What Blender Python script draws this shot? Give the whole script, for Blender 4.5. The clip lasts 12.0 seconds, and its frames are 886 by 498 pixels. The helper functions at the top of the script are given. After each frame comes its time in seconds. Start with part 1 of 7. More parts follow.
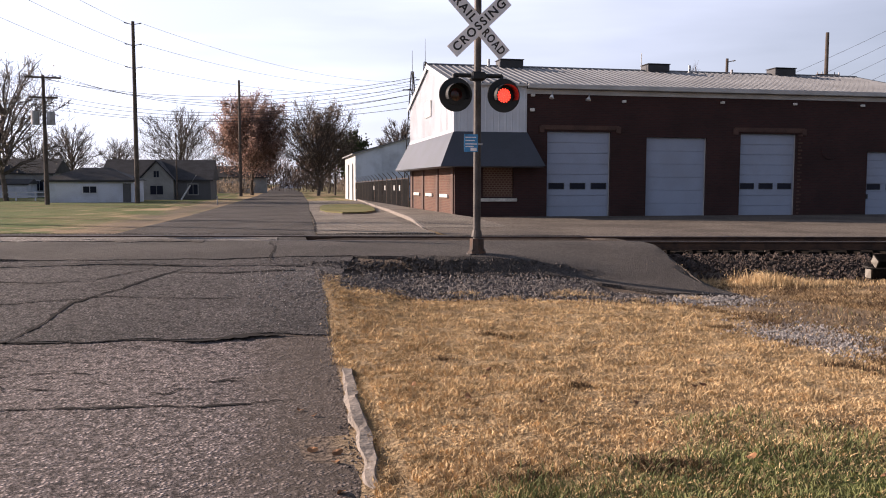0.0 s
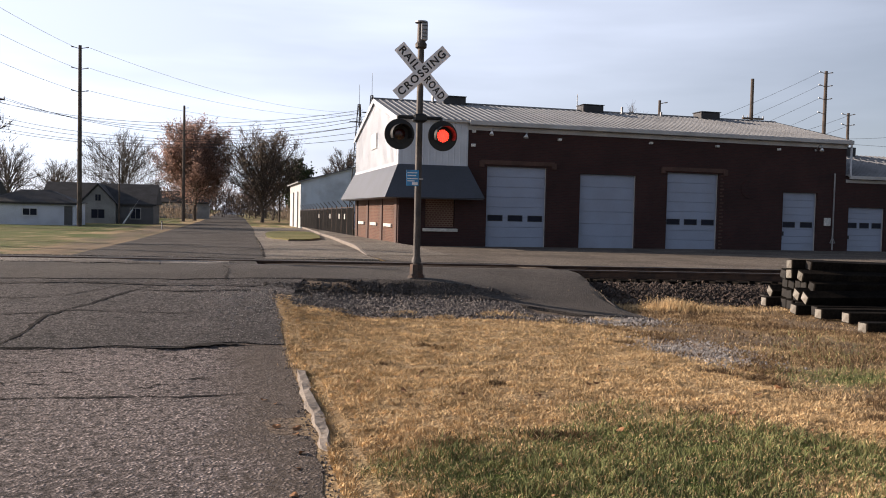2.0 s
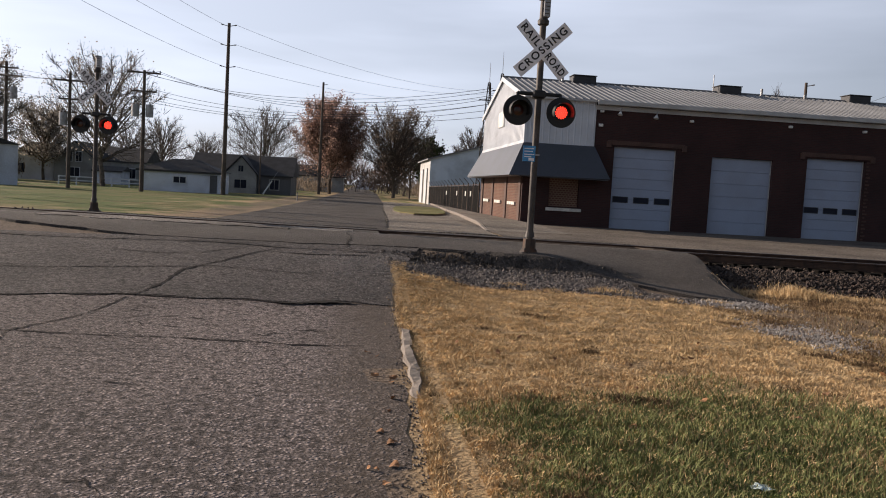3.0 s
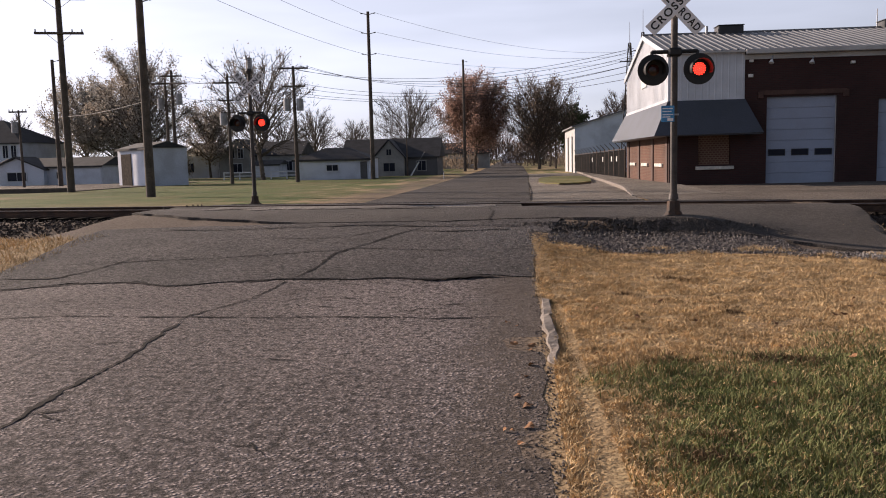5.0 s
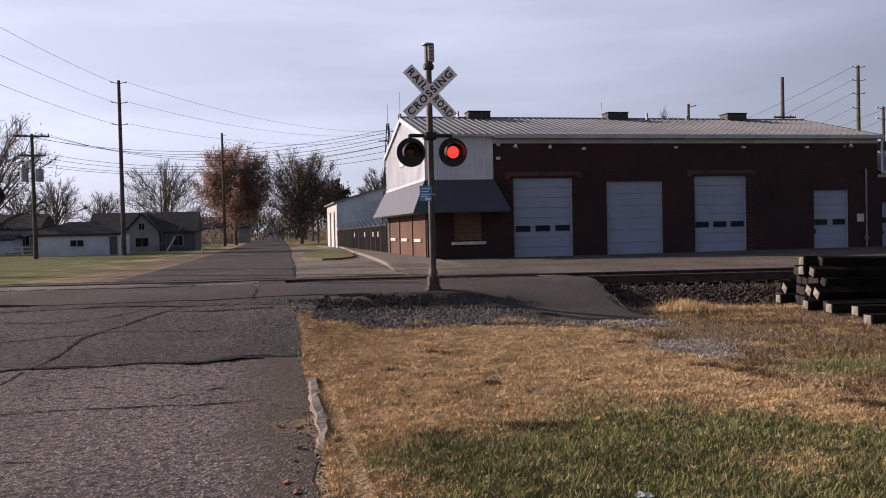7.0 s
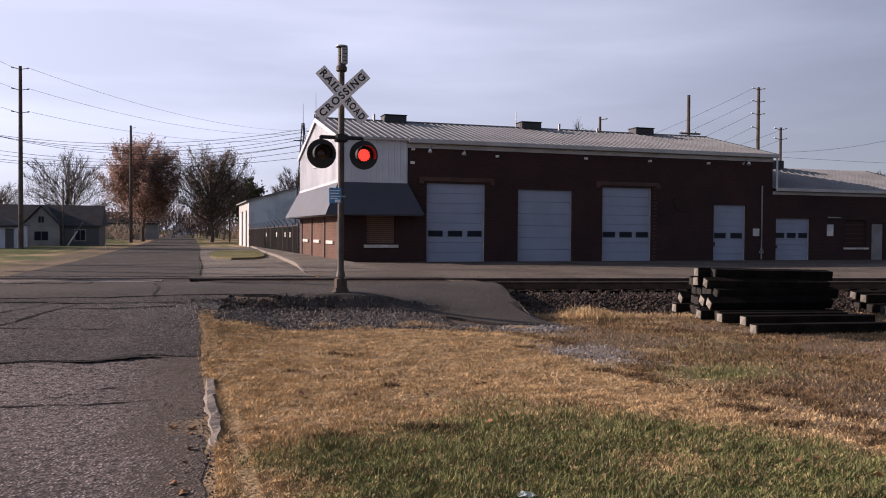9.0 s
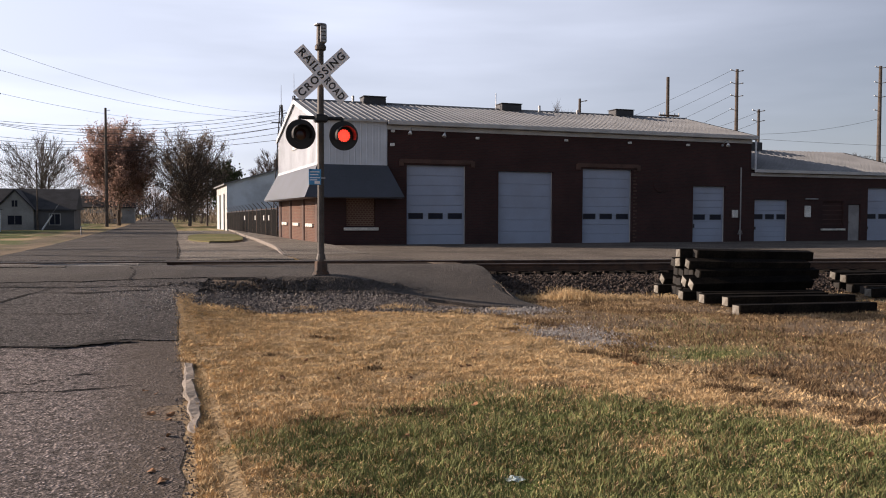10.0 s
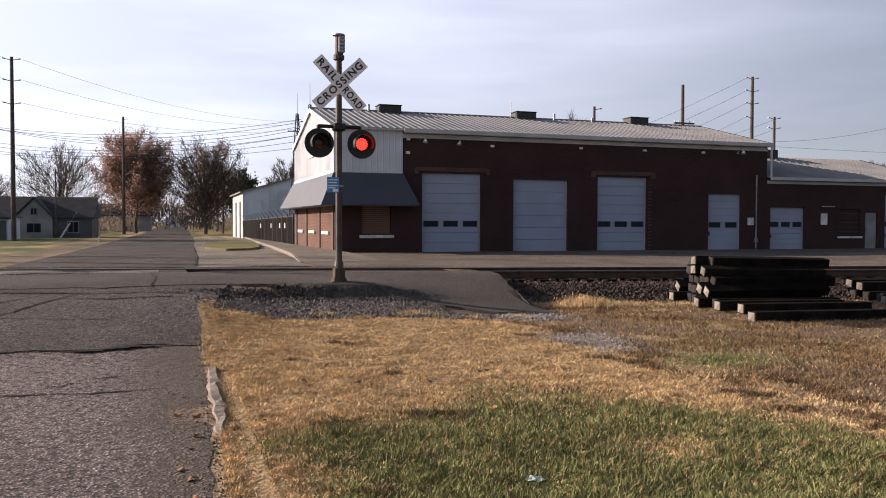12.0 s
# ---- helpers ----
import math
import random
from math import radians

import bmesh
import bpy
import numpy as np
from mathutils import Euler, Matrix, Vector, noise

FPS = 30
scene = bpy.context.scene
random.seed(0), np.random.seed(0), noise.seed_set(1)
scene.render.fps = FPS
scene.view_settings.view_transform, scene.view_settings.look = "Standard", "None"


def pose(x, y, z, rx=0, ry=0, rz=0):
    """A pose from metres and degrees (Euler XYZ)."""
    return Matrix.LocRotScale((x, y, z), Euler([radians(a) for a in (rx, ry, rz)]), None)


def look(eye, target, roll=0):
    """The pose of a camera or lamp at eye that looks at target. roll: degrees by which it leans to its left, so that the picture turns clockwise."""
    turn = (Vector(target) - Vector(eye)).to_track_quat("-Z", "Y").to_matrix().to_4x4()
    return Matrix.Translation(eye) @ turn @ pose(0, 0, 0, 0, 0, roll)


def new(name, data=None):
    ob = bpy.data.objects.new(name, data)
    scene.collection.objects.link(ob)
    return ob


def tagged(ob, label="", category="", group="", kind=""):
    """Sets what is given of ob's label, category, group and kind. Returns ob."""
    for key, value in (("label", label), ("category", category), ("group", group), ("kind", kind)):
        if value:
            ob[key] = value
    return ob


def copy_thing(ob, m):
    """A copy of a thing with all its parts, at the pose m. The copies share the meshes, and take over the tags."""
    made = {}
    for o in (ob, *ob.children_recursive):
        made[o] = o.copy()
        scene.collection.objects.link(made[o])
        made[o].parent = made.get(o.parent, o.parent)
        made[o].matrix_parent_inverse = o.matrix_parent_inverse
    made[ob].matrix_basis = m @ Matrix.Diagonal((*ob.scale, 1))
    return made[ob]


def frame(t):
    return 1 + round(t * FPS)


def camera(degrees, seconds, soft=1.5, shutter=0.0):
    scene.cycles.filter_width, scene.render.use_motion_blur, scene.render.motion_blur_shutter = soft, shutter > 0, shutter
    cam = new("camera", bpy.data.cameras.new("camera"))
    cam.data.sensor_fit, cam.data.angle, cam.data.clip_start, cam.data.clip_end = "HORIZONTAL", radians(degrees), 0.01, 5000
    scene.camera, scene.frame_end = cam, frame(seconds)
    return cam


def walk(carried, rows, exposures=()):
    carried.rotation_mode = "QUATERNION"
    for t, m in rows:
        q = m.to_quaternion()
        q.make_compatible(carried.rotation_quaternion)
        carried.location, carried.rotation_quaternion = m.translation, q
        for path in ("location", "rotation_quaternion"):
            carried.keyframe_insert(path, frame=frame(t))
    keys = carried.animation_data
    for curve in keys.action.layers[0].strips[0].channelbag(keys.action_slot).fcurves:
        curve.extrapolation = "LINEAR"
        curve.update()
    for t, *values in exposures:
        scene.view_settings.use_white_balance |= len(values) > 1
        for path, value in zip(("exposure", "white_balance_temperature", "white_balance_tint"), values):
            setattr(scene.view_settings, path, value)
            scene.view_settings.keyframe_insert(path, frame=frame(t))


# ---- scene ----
cam = camera(56.6, 12.0, soft=1.0)
PATH = [
    (0, (-3.095, -12.96, 1.145), (-2.712, -11.004, 0.988), 0.1),
    (0.2, (-3.205, -13.094, 1.177), (-2.649, -11.177, 1.043), 2.5),
    (0.3, (-3.22, -13.16, 1.17), (-2.555, -11.276, 1.086), 2.7),
    (0.5, (-3.236, -13.294, 1.055), (-2.437, -11.471, 0.861), 1.4),
    (0.7, (-3.256, -13.425, 1.095), (-2.417, -11.622, 0.875), 1.0),
    (0.8, (-3.24, -13.49, 1.065), (-2.437, -11.675, 0.822), 1.0),
    (1, (-3.346, -13.621, 1.084), (-2.716, -11.742, 0.812), 1.0),
    (1.2, (-3.289, -13.776, 1.086), (-2.667, -11.902, 0.772), 2.1),
    (1.5, (-3.311, -14.009, 1.113), (-2.713, -12.111, 0.911), 2.0),
    (1.7, (-3.295, -14.123, 1.142), (-2.739, -12.209, 0.973), 0.1),
    (2, (-3.343, -14.294, 1.16), (-2.826, -12.364, 1.077), 1.3),
    (2.2, (-3.308, -14.392, 1.174), (-2.82, -12.452, 1.151), 1.4),
    (2.5, (-3.241, -14.538, 1.147), (-2.87, -12.574, 1.055), 1.8),
    (2.6, (-3.181, -14.595, 1.13), (-2.886, -12.619, 1.036), 1.9),
    (2.7, (-3.155, -14.652, 1.064), (-2.95, -12.665, 0.952), 3.4),
    (4.3, (-3.133, -14.703, 1.121), (-2.843, -12.733, 0.928), 1.3),
    (4.5, (-3.093, -14.848, 1.134), (-3.195, -12.863, 0.915), 2.1),
    (4.7, (-2.998, -14.991, 1.124), (-3.281, -13.022, 0.915), 0.3),
    (5, (-2.987, -14.896, 1.085), (-3.139, -12.914, 0.871), -1.4),
    (5.2, (-3.062, -14.94, 1.099), (-3.087, -12.955, 0.858), -3.1),
    (5.5, (-3.153, -15.007, 1.129), (-3.043, -13.016, 0.981), -2.1),
    (5.7, (-3.126, -15.029, 1.168), (-2.977, -13.041, 1.019), 0.1),
    (6, (-3.011, -15.063, 1.132), (-2.867, -13.076, 0.96), -2.5),
    (6.2, (-3.0, -15.006, 1.191), (-2.682, -13.038, 1.031), -0.1),
    (6.3, (-2.998, -14.977, 1.173), (-2.553, -13.034, 1.007), -0.2),
    (6.5, (-2.997, -14.92, 1.134), (-2.556, -12.975, 0.988), -2.1),
    (6.7, (-2.998, -14.934, 1.177), (-2.58, -12.981, 1.07), -0.9),
    (7, (-3.017, -14.955, 1.138), (-2.597, -13.001, 1.09), -1.3),
    (8.8, (-2.914, -15.083, 1.124), (-2.484, -13.131, 1.048), -0.2),
    (9, (-2.916, -15.072, 1.141), (-2.297, -13.171, 1.1), 0.4),
    (9.2, (-2.921, -14.99, 1.175), (-2.204, -13.123, 1.15), 0.3),
    (9.5, (-2.886, -14.867, 1.121), (-2.155, -13.006, 1.076), 0.9),
    (10, (-2.906, -14.916, 1.115), (-2.24, -13.032, 1.033), 0.2),
    (10.2, (-2.908, -14.906, 1.155), (-2.236, -13.025, 1.052), -0.0),
    (10.5, (-2.887, -14.89, 1.123), (-2.153, -13.032, 1.023), 0.9),
    (11, (-2.727, -15.049, 1.107), (-2.245, -13.109, 1.045), 1.3),
    (11.2, (-2.813, -15.03, 1.181), (-2.195, -13.129, 1.131), 0.2),
    (11.5, (-2.904, -15.002, 1.105), (-2.154, -13.151, 1.011), -1.7),
    (12, (-2.998, -15.04, 1.106), (-2.364, -13.144, 1.043), 0.2),
]
# moment, exposure in stops, white balance in kelvin and tint
EXPOSURE = [(0.0, 0.05, 6550, 21), (0.3, -0.22, 6550, 20), (0.5, -0.17, 6550, 20), (0.7, 0.4, 6550, 16), (1.0, 0.55, 6550, 13), (1.5, 0.6, 6700, 15), (2.0, -0.07, 6550, 15), (2.5, -0.52, 6600, 13), (4.5, 0.05, 6500, 22), (5.0, -0.35, 6650, 20), (5.5, -0.1, 6500, 20), (6.0, -0.38, 6500, 22), (6.2, -0.45, 6500, 22), (6.5, -0.14, 6450, 22), (7.0, -0.5, 6450, 23), (9.0, -0.4, 6400, 25), (9.5, -0.35, 6400, 22), (10.0, -0.2, 6650, 17), (10.5, -0.15, 6650, 16), (11.0, -0.42, 6750, 16), (11.5, -0.2, 6650, 16), (12.0, -0.08, 6650, 19)]
walk(cam, [(t, look(eye, target, roll)) for t, eye, target, roll in PATH], EXPOSURE)

import collections

# ================= light and sky =================
SUN_AZ, SUN_EL = 57.0, 18.5          # degrees left of the road's direction, and above the horizon
saz, sel = radians(SUN_AZ), radians(SUN_EL)
sun_way = Vector((-math.sin(saz) * math.cos(sel), math.cos(saz) * math.cos(sel), math.sin(sel)))
sun = new("sun", bpy.data.lights.new("sun", "SUN"))
sun.data.energy, sun.data.angle, sun.data.color = 8.5, radians(0.6), (1.0, 0.85, 0.68)
sun.rotation_euler = sun_way.to_track_quat("Z", "Y").to_euler()

world = bpy.data.worlds.new("sky")
scene.world = world
world.use_nodes = True
wn, wl = world.node_tree.nodes, world.node_tree.links
bg = wn["Background"]
sky = wn.new("ShaderNodeTexSky")
sky.sky_type, sky.sun_disc = "NISHITA", False
sky.sun_elevation, sky.sun_rotation = sel, -saz
sky.dust_density, sky.air_density, sky.ozone_density = 1.0, 0.9, 1.4
# thin cirrus veil, brightest towards the sun
wco = wn.new("ShaderNodeTexCoord")
wmap = wn.new("ShaderNodeMapping")
wmap.inputs["Scale"].default_value = (1.2, 1.6, 8.0)
wmap.inputs["Rotation"].default_value = (0.0, 0.12, 0.0)
wnoise = wn.new("ShaderNodeTexNoise")
wnoise.inputs["Scale"].default_value, wnoise.inputs["Detail"].default_value = 1.7, 4.0
wramp = wn.new("ShaderNodeMapRange")
wramp.inputs["From Min"].default_value, wramp.inputs["From Max"].default_value = 0.36, 0.72
wramp.inputs["To Min"].default_value, wramp.inputs["To Max"].default_value = 0.53, 0.76
wdot = wn.new("ShaderNodeVectorMath")
wdot.operation = "DOT_PRODUCT"
wdot.inputs[1].default_value = sun_way
wnear = wn.new("ShaderNodeMapRange")
wnear.inputs["From Min"].default_value, wnear.inputs["From Max"].default_value = -0.55, 0.85
wnear.inputs["To Min"].default_value, wnear.inputs["To Max"].default_value = 0.07, 1.0
wmul = wn.new("ShaderNodeMath")
wmul.operation = "MULTIPLY"
wmix = wn.new("ShaderNodeMix")
wmix.data_type = "RGBA"
wmix.inputs["B"].default_value = (27.8, 31.0, 36.5, 1)
wl.new(wco.outputs["Generated"], wmap.inputs["Vector"])
wl.new(wco.outputs["Generated"], wdot.inputs[0])
wl.new(wmap.outputs["Vector"], wnoise.inputs["Vector"])
wl.new(wnoise.outputs["Fac"], wramp.inputs["Value"])
wl.new(wdot.outputs["Value"], wnear.inputs["Value"])
wl.new(wramp.outputs["Result"], wmul.inputs[0])
wl.new(wnear.outputs["Result"], wmul.inputs[1])
# the veil lies low over the horizon and clears overhead
wsep = wn.new("ShaderNodeSeparateXYZ")
wlow = wn.new("ShaderNodeMapRange")
wlow.inputs["From Min"].default_value, wlow.inputs["From Max"].default_value = 0.38, 0.72
wlow.inputs["To Min"].default_value, wlow.inputs["To Max"].default_value = 1.0, 0.08
wfac = wn.new("ShaderNodeMath")
wfac.operation = "MULTIPLY"
wl.new(wco.outputs["Generated"], wsep.inputs["Vector"])
wl.new(wsep.outputs["Z"], wlow.inputs["Value"])
wl.new(wmul.outputs["Value"], wfac.inputs[0])
wl.new(wlow.outputs["Result"], wfac.inputs[1])
wl.new(wfac.outputs["Value"], wmix.inputs["Factor"])
wl.new(sky.outputs["Color"], wmix.inputs["A"])
wl.new(wmix.outputs["Result"], bg.inputs["Color"])
bg.inputs["Strength"].default_value = 0.06

# ================= materials =================


def mat(name, col, rough=0.85, var=0.2, s1=1.2, s2=45.0, fine=0.18, bump=0.25, bump_dist=0.01, metal=0.0, col2=None, edge=(0.42, 0.62), rnd=0.0, spec=0.5):
    """Two-scale noisy surface: broad stains, fine grain, and fine relief."""
    m = bpy.data.materials.new(name)
    m.use_nodes = True
    n, l = m.node_tree.nodes, m.node_tree.links
    b = n["Principled BSDF"]
    co = n.new("ShaderNodeTexCoord")
    a = n.new("ShaderNodeTexNoise")
    a.inputs["Scale"].default_value, a.inputs["Detail"].default_value = s1, 5
    f = n.new("ShaderNodeTexNoise")
    f.inputs["Scale"].default_value, f.inputs["Detail"].default_value = s2, 3
    l.new(co.outputs["Object"], a.inputs["Vector"])
    l.new(co.outputs["Object"], f.inputs["Vector"])
    mr = n.new("ShaderNodeMapRange")
    mr.inputs["From Min"].default_value, mr.inputs["From Max"].default_value = edge
    l.new(a.outputs["Fac"], mr.inputs["Value"])
    mx = n.new("ShaderNodeMix")
    mx.data_type = "RGBA"
    c2 = col2 or [c * (1 - var) for c in col]
    mx.inputs["A"].default_value = (*[min(1, c * (1 + (0 if col2 else var * 0.5))) for c in col], 1)
    mx.inputs["B"].default_value = (*c2, 1)
    l.new(mr.outputs["Result"], mx.inputs["Factor"])
    hs = n.new("ShaderNodeHueSaturation")
    l.new(mx.outputs["Result"], hs.inputs["Color"])
    fr = n.new("ShaderNodeMapRange")
    fr.inputs["From Min"].default_value, fr.inputs["From Max"].default_value = 0.3, 0.7
    fr.inputs["To Min"].default_value, fr.inputs["To Max"].default_value = 1 - fine, 1 + fine
    l.new(f.outputs["Fac"], fr.inputs["Value"])
    last = fr.outputs["Result"]
    if rnd:
        oi = n.new("ShaderNodeObjectInfo")
        rr = n.new("ShaderNodeMapRange")
        rr.inputs["To Min"].default_value, rr.inputs["To Max"].default_value = 1 - rnd, 1 + rnd
        l.new(oi.outputs["Random"], rr.inputs["Value"])
        mu = n.new("ShaderNodeMath")
        mu.operation = "MULTIPLY"
        l.new(last, mu.inputs[0])
        l.new(rr.outputs["Result"], mu.inputs[1])
        last = mu.outputs["Value"]
    l.new(last, hs.inputs["Value"])
    l.new(hs.outputs["Color"], b.inputs["Base Color"])
    b.inputs["Roughness"].default_value, b.inputs["Metallic"].default_value = rough, metal
    b.inputs["Specular IOR Level"].default_value = spec
    if bump:
        bp = n.new("ShaderNodeBump")
        bp.inputs["Strength"].default_value, bp.inputs["Distance"].default_value = bump, bump_dist
        l.new(f.outputs["Fac"], bp.inputs["Height"])
        l.new(bp.outputs["Normal"], b.inputs["Normal"])
    return m


def asphalt_mat(name, col, col2, pit=0.5, grit=85.0):
    """Worn asphalt: fine grit, dark pits and pale rubbed stones, broad stains."""
    m = mat(name, col, 0.93, s1=0.45, s2=grit, fine=0.42, bump=0.0, col2=col2, spec=0.22)
    n, l = m.node_tree.nodes, m.node_tree.links
    b = n["Principled BSDF"]
    src = b.inputs["Base Color"].links[0].from_socket
    co = n.new("ShaderNodeTexCoord")
    p = n.new("ShaderNodeTexNoise")
    p.inputs["Scale"].default_value, p.inputs["Detail"].default_value, p.inputs["Roughness"].default_value = 14.0, 8.0, 0.76
    v = n.new("ShaderNodeTexVoronoi")
    v.inputs["Scale"].default_value = grit * 0.55
    for t in (p, v):
        l.new(co.outputs["Object"], t.inputs["Vector"])
    pits = n.new("ShaderNodeMapRange")
    pits.inputs["From Min"].default_value, pits.inputs["From Max"].default_value = 0.40, 0.52
    pits.inputs["To Min"].default_value, pits.inputs["To Max"].default_value = 1.0 - pit, 1.0
    l.new(p.outputs["Fac"], pits.inputs["Value"])
    grain = n.new("ShaderNodeMapRange")
    grain.inputs["From Min"].default_value, grain.inputs["From Max"].default_value = 0.05, 0.6
    grain.inputs["To Min"].default_value, grain.inputs["To Max"].default_value = 1.5, 0.5
    l.new(v.outputs["Distance"], grain.inputs["Value"])
    mu = n.new("ShaderNodeMath")
    mu.operation = "MULTIPLY"
    l.new(pits.outputs["Result"], mu.inputs[0])
    l.new(grain.outputs["Result"], mu.inputs[1])
    hs = n.new("ShaderNodeHueSaturation")
    l.new(src, hs.inputs["Color"])
    l.new(mu.outputs["Value"], hs.inputs["Value"])
    l.new(hs.outputs["Color"], b.inputs["Base Color"])
    bp = n.new("ShaderNodeBump")
    bp.inputs["Strength"].default_value, bp.inputs["Distance"].default_value = 0.9, 0.024
    l.new(mu.outputs["Value"], bp.inputs["Height"])
    l.new(bp.outputs["Normal"], b.inputs["Normal"])
    return m


def glow(name, col, strength):
    m = bpy.data.materials.new(name)
    m.use_nodes = True
    b = m.node_tree.nodes["Principled BSDF"]
    b.inputs["Base Color"].default_value = (*col, 1)
    b.inputs["Emission Color"].default_value = (*col, 1)
    b.inputs["Emission Strength"].default_value = strength
    b.inputs["Roughness"].default_value = 0.3
    return m


def brick_mat(name, c1, c2, mortar, w=0.205, h=0.068, gap=0.01):
    m = bpy.data.materials.new(name)
    m.use_nodes = True
    n, l = m.node_tree.nodes, m.node_tree.links
    b = n["Principled BSDF"]
    co = n.new("ShaderNodeTexCoord")
    sx = n.new("ShaderNodeSeparateXYZ")
    l.new(co.outputs["Object"], sx.inputs["Vector"])
    ad = n.new("ShaderNodeMath")
    l.new(sx.outputs["X"], ad.inputs[0])
    l.new(sx.outputs["Y"], ad.inputs[1])
    cx = n.new("ShaderNodeCombineXYZ")
    l.new(ad.outputs["Value"], cx.inputs["X"])
    l.new(sx.outputs["Z"], cx.inputs["Y"])
    br = n.new("ShaderNodeTexBrick")
    br.inputs["Scale"].default_value = 1.0
    br.inputs["Brick Width"].default_value, br.inputs["Row Height"].default_value = w, h
    br.inputs["Mortar Size"].default_value = gap
    br.inputs["Color1"].default_value, br.inputs["Color2"].default_value = (*c1, 1), (*c2, 1)
    br.inputs["Mortar"].default_value = (*mortar, 1)
    l.new(cx.outputs["Vector"], br.inputs["Vector"])
    a = n.new("ShaderNodeTexNoise")
    a.inputs["Scale"].default_value, a.inputs["Detail"].default_value = 0.6, 6
    l.new(co.outputs["Object"], a.inputs["Vector"])
    fr = n.new("ShaderNodeMapRange")
    fr.inputs["From Min"].default_value, fr.inputs["From Max"].default_value = 0.3, 0.7
    fr.inputs["To Min"].default_value, fr.inputs["To Max"].default_value = 0.72, 1.2
    l.new(a.outputs["Fac"], fr.inputs["Value"])
    hs = n.new("ShaderNodeHueSaturation")
    l.new(br.outputs["Color"], hs.inputs["Color"])
    l.new(fr.outputs["Result"], hs.inputs["Value"])
    l.new(hs.outputs["Color"], b.inputs["Base Color"])
    b.inputs["Roughness"].default_value = 0.9
    bp = n.new("ShaderNodeBump")
    bp.inputs["Strength"].default_value, bp.inputs["Distance"].default_value = 0.6, 0.008
    bp.invert = True
    l.new(br.outputs["Fac"], bp.inputs["Height"])
    l.new(bp.outputs["Normal"], b.inputs["Normal"])
    return m


def ground_mat():
    """Turf: dormant straw, green and bare earth, mixed by the mesh's own 'green' and 'dirt' values."""
    m = bpy.data.materials.new("turf")
    m.use_nodes = True
    n, l = m.node_tree.nodes, m.node_tree.links
    b = n["Principled BSDF"]
    co = n.new("ShaderNodeTexCoord")
    fine = n.new("ShaderNodeTexNoise")
    fine.inputs["Scale"].default_value, fine.inputs["Detail"].default_value = 26, 6
    broad = n.new("ShaderNodeTexNoise")
    broad.inputs["Scale"].default_value, broad.inputs["Detail"].default_value = 0.9, 6
    for t in (fine, broad):
        l.new(co.outputs["Object"], t.inputs["Vector"])
    ga, da = n.new("ShaderNodeAttribute"), n.new("ShaderNodeAttribute")
    ga.attribute_name, da.attribute_name = "green", "dirt"

    def mix(fac, a, c):
        x = n.new("ShaderNodeMix")
        x.data_type = "RGBA"
        for sock, v in (("A", a), ("B", c)):
            if isinstance(v, tuple):
                x.inputs[sock].default_value = (*v, 1)
            else:
                l.new(v, x.inputs[sock])
        l.new(fac, x.inputs["Factor"])
        return x.outputs["Result"]

    def ramp(src, lo, hi):
        r = n.new("ShaderNodeMapRange")
        r.inputs["From Min"].default_value, r.inputs["From Max"].default_value = lo, hi
        l.new(src, r.inputs["Value"])
        return r.outputs["Result"]

    straw = mix(ramp(fine.outputs["Fac"], 0.35, 0.65), (0.30, 0.21, 0.118), (0.49, 0.36, 0.205))
    straw = mix(ramp(broad.outputs["Fac"], 0.5, 0.8), straw, (0.24, 0.165, 0.095))
    green = mix(ramp(fine.outputs["Fac"], 0.35, 0.65), (0.048, 0.08, 0.018), (0.118, 0.162, 0.04))
    green = mix(ramp(broad.outputs["Fac"], 0.5, 0.8), green, (0.13, 0.125, 0.042))
    earth = mix(ramp(fine.outputs["Fac"], 0.35, 0.65), (0.085, 0.064, 0.048), (0.21, 0.165, 0.13))
    # dry swathes run through the green
    sw = n.new("ShaderNodeTexNoise")
    sw.inputs["Scale"].default_value, sw.inputs["Detail"].default_value, sw.inputs["Roughness"].default_value = 0.16, 6, 0.6
    l.new(co.outputs["Object"], sw.inputs["Vector"])
    green = mix(ramp(sw.outputs["Fac"], 0.48, 0.66), green, (0.19, 0.155, 0.07))
    green = mix(ramp(sw.outputs["Fac"], 0.44, 0.3), green, (0.055, 0.08, 0.018))
    c = mix(ga.outputs["Fac"], straw, green)
    c = mix(da.outputs["Fac"], c, earth)
    l.new(c, b.inputs["Base Color"])
    b.inputs["Roughness"].default_value = 0.95
    b.inputs["Specular IOR Level"].default_value = 0.15
    bp = n.new("ShaderNodeBump")
    bp.inputs["Strength"].default_value, bp.inputs["Distance"].default_value = 0.7, 0.05
    l.new(fine.outputs["Fac"], bp.inputs["Height"])
    l.new(bp.outputs["Normal"], b.inputs["Normal"])
    return m


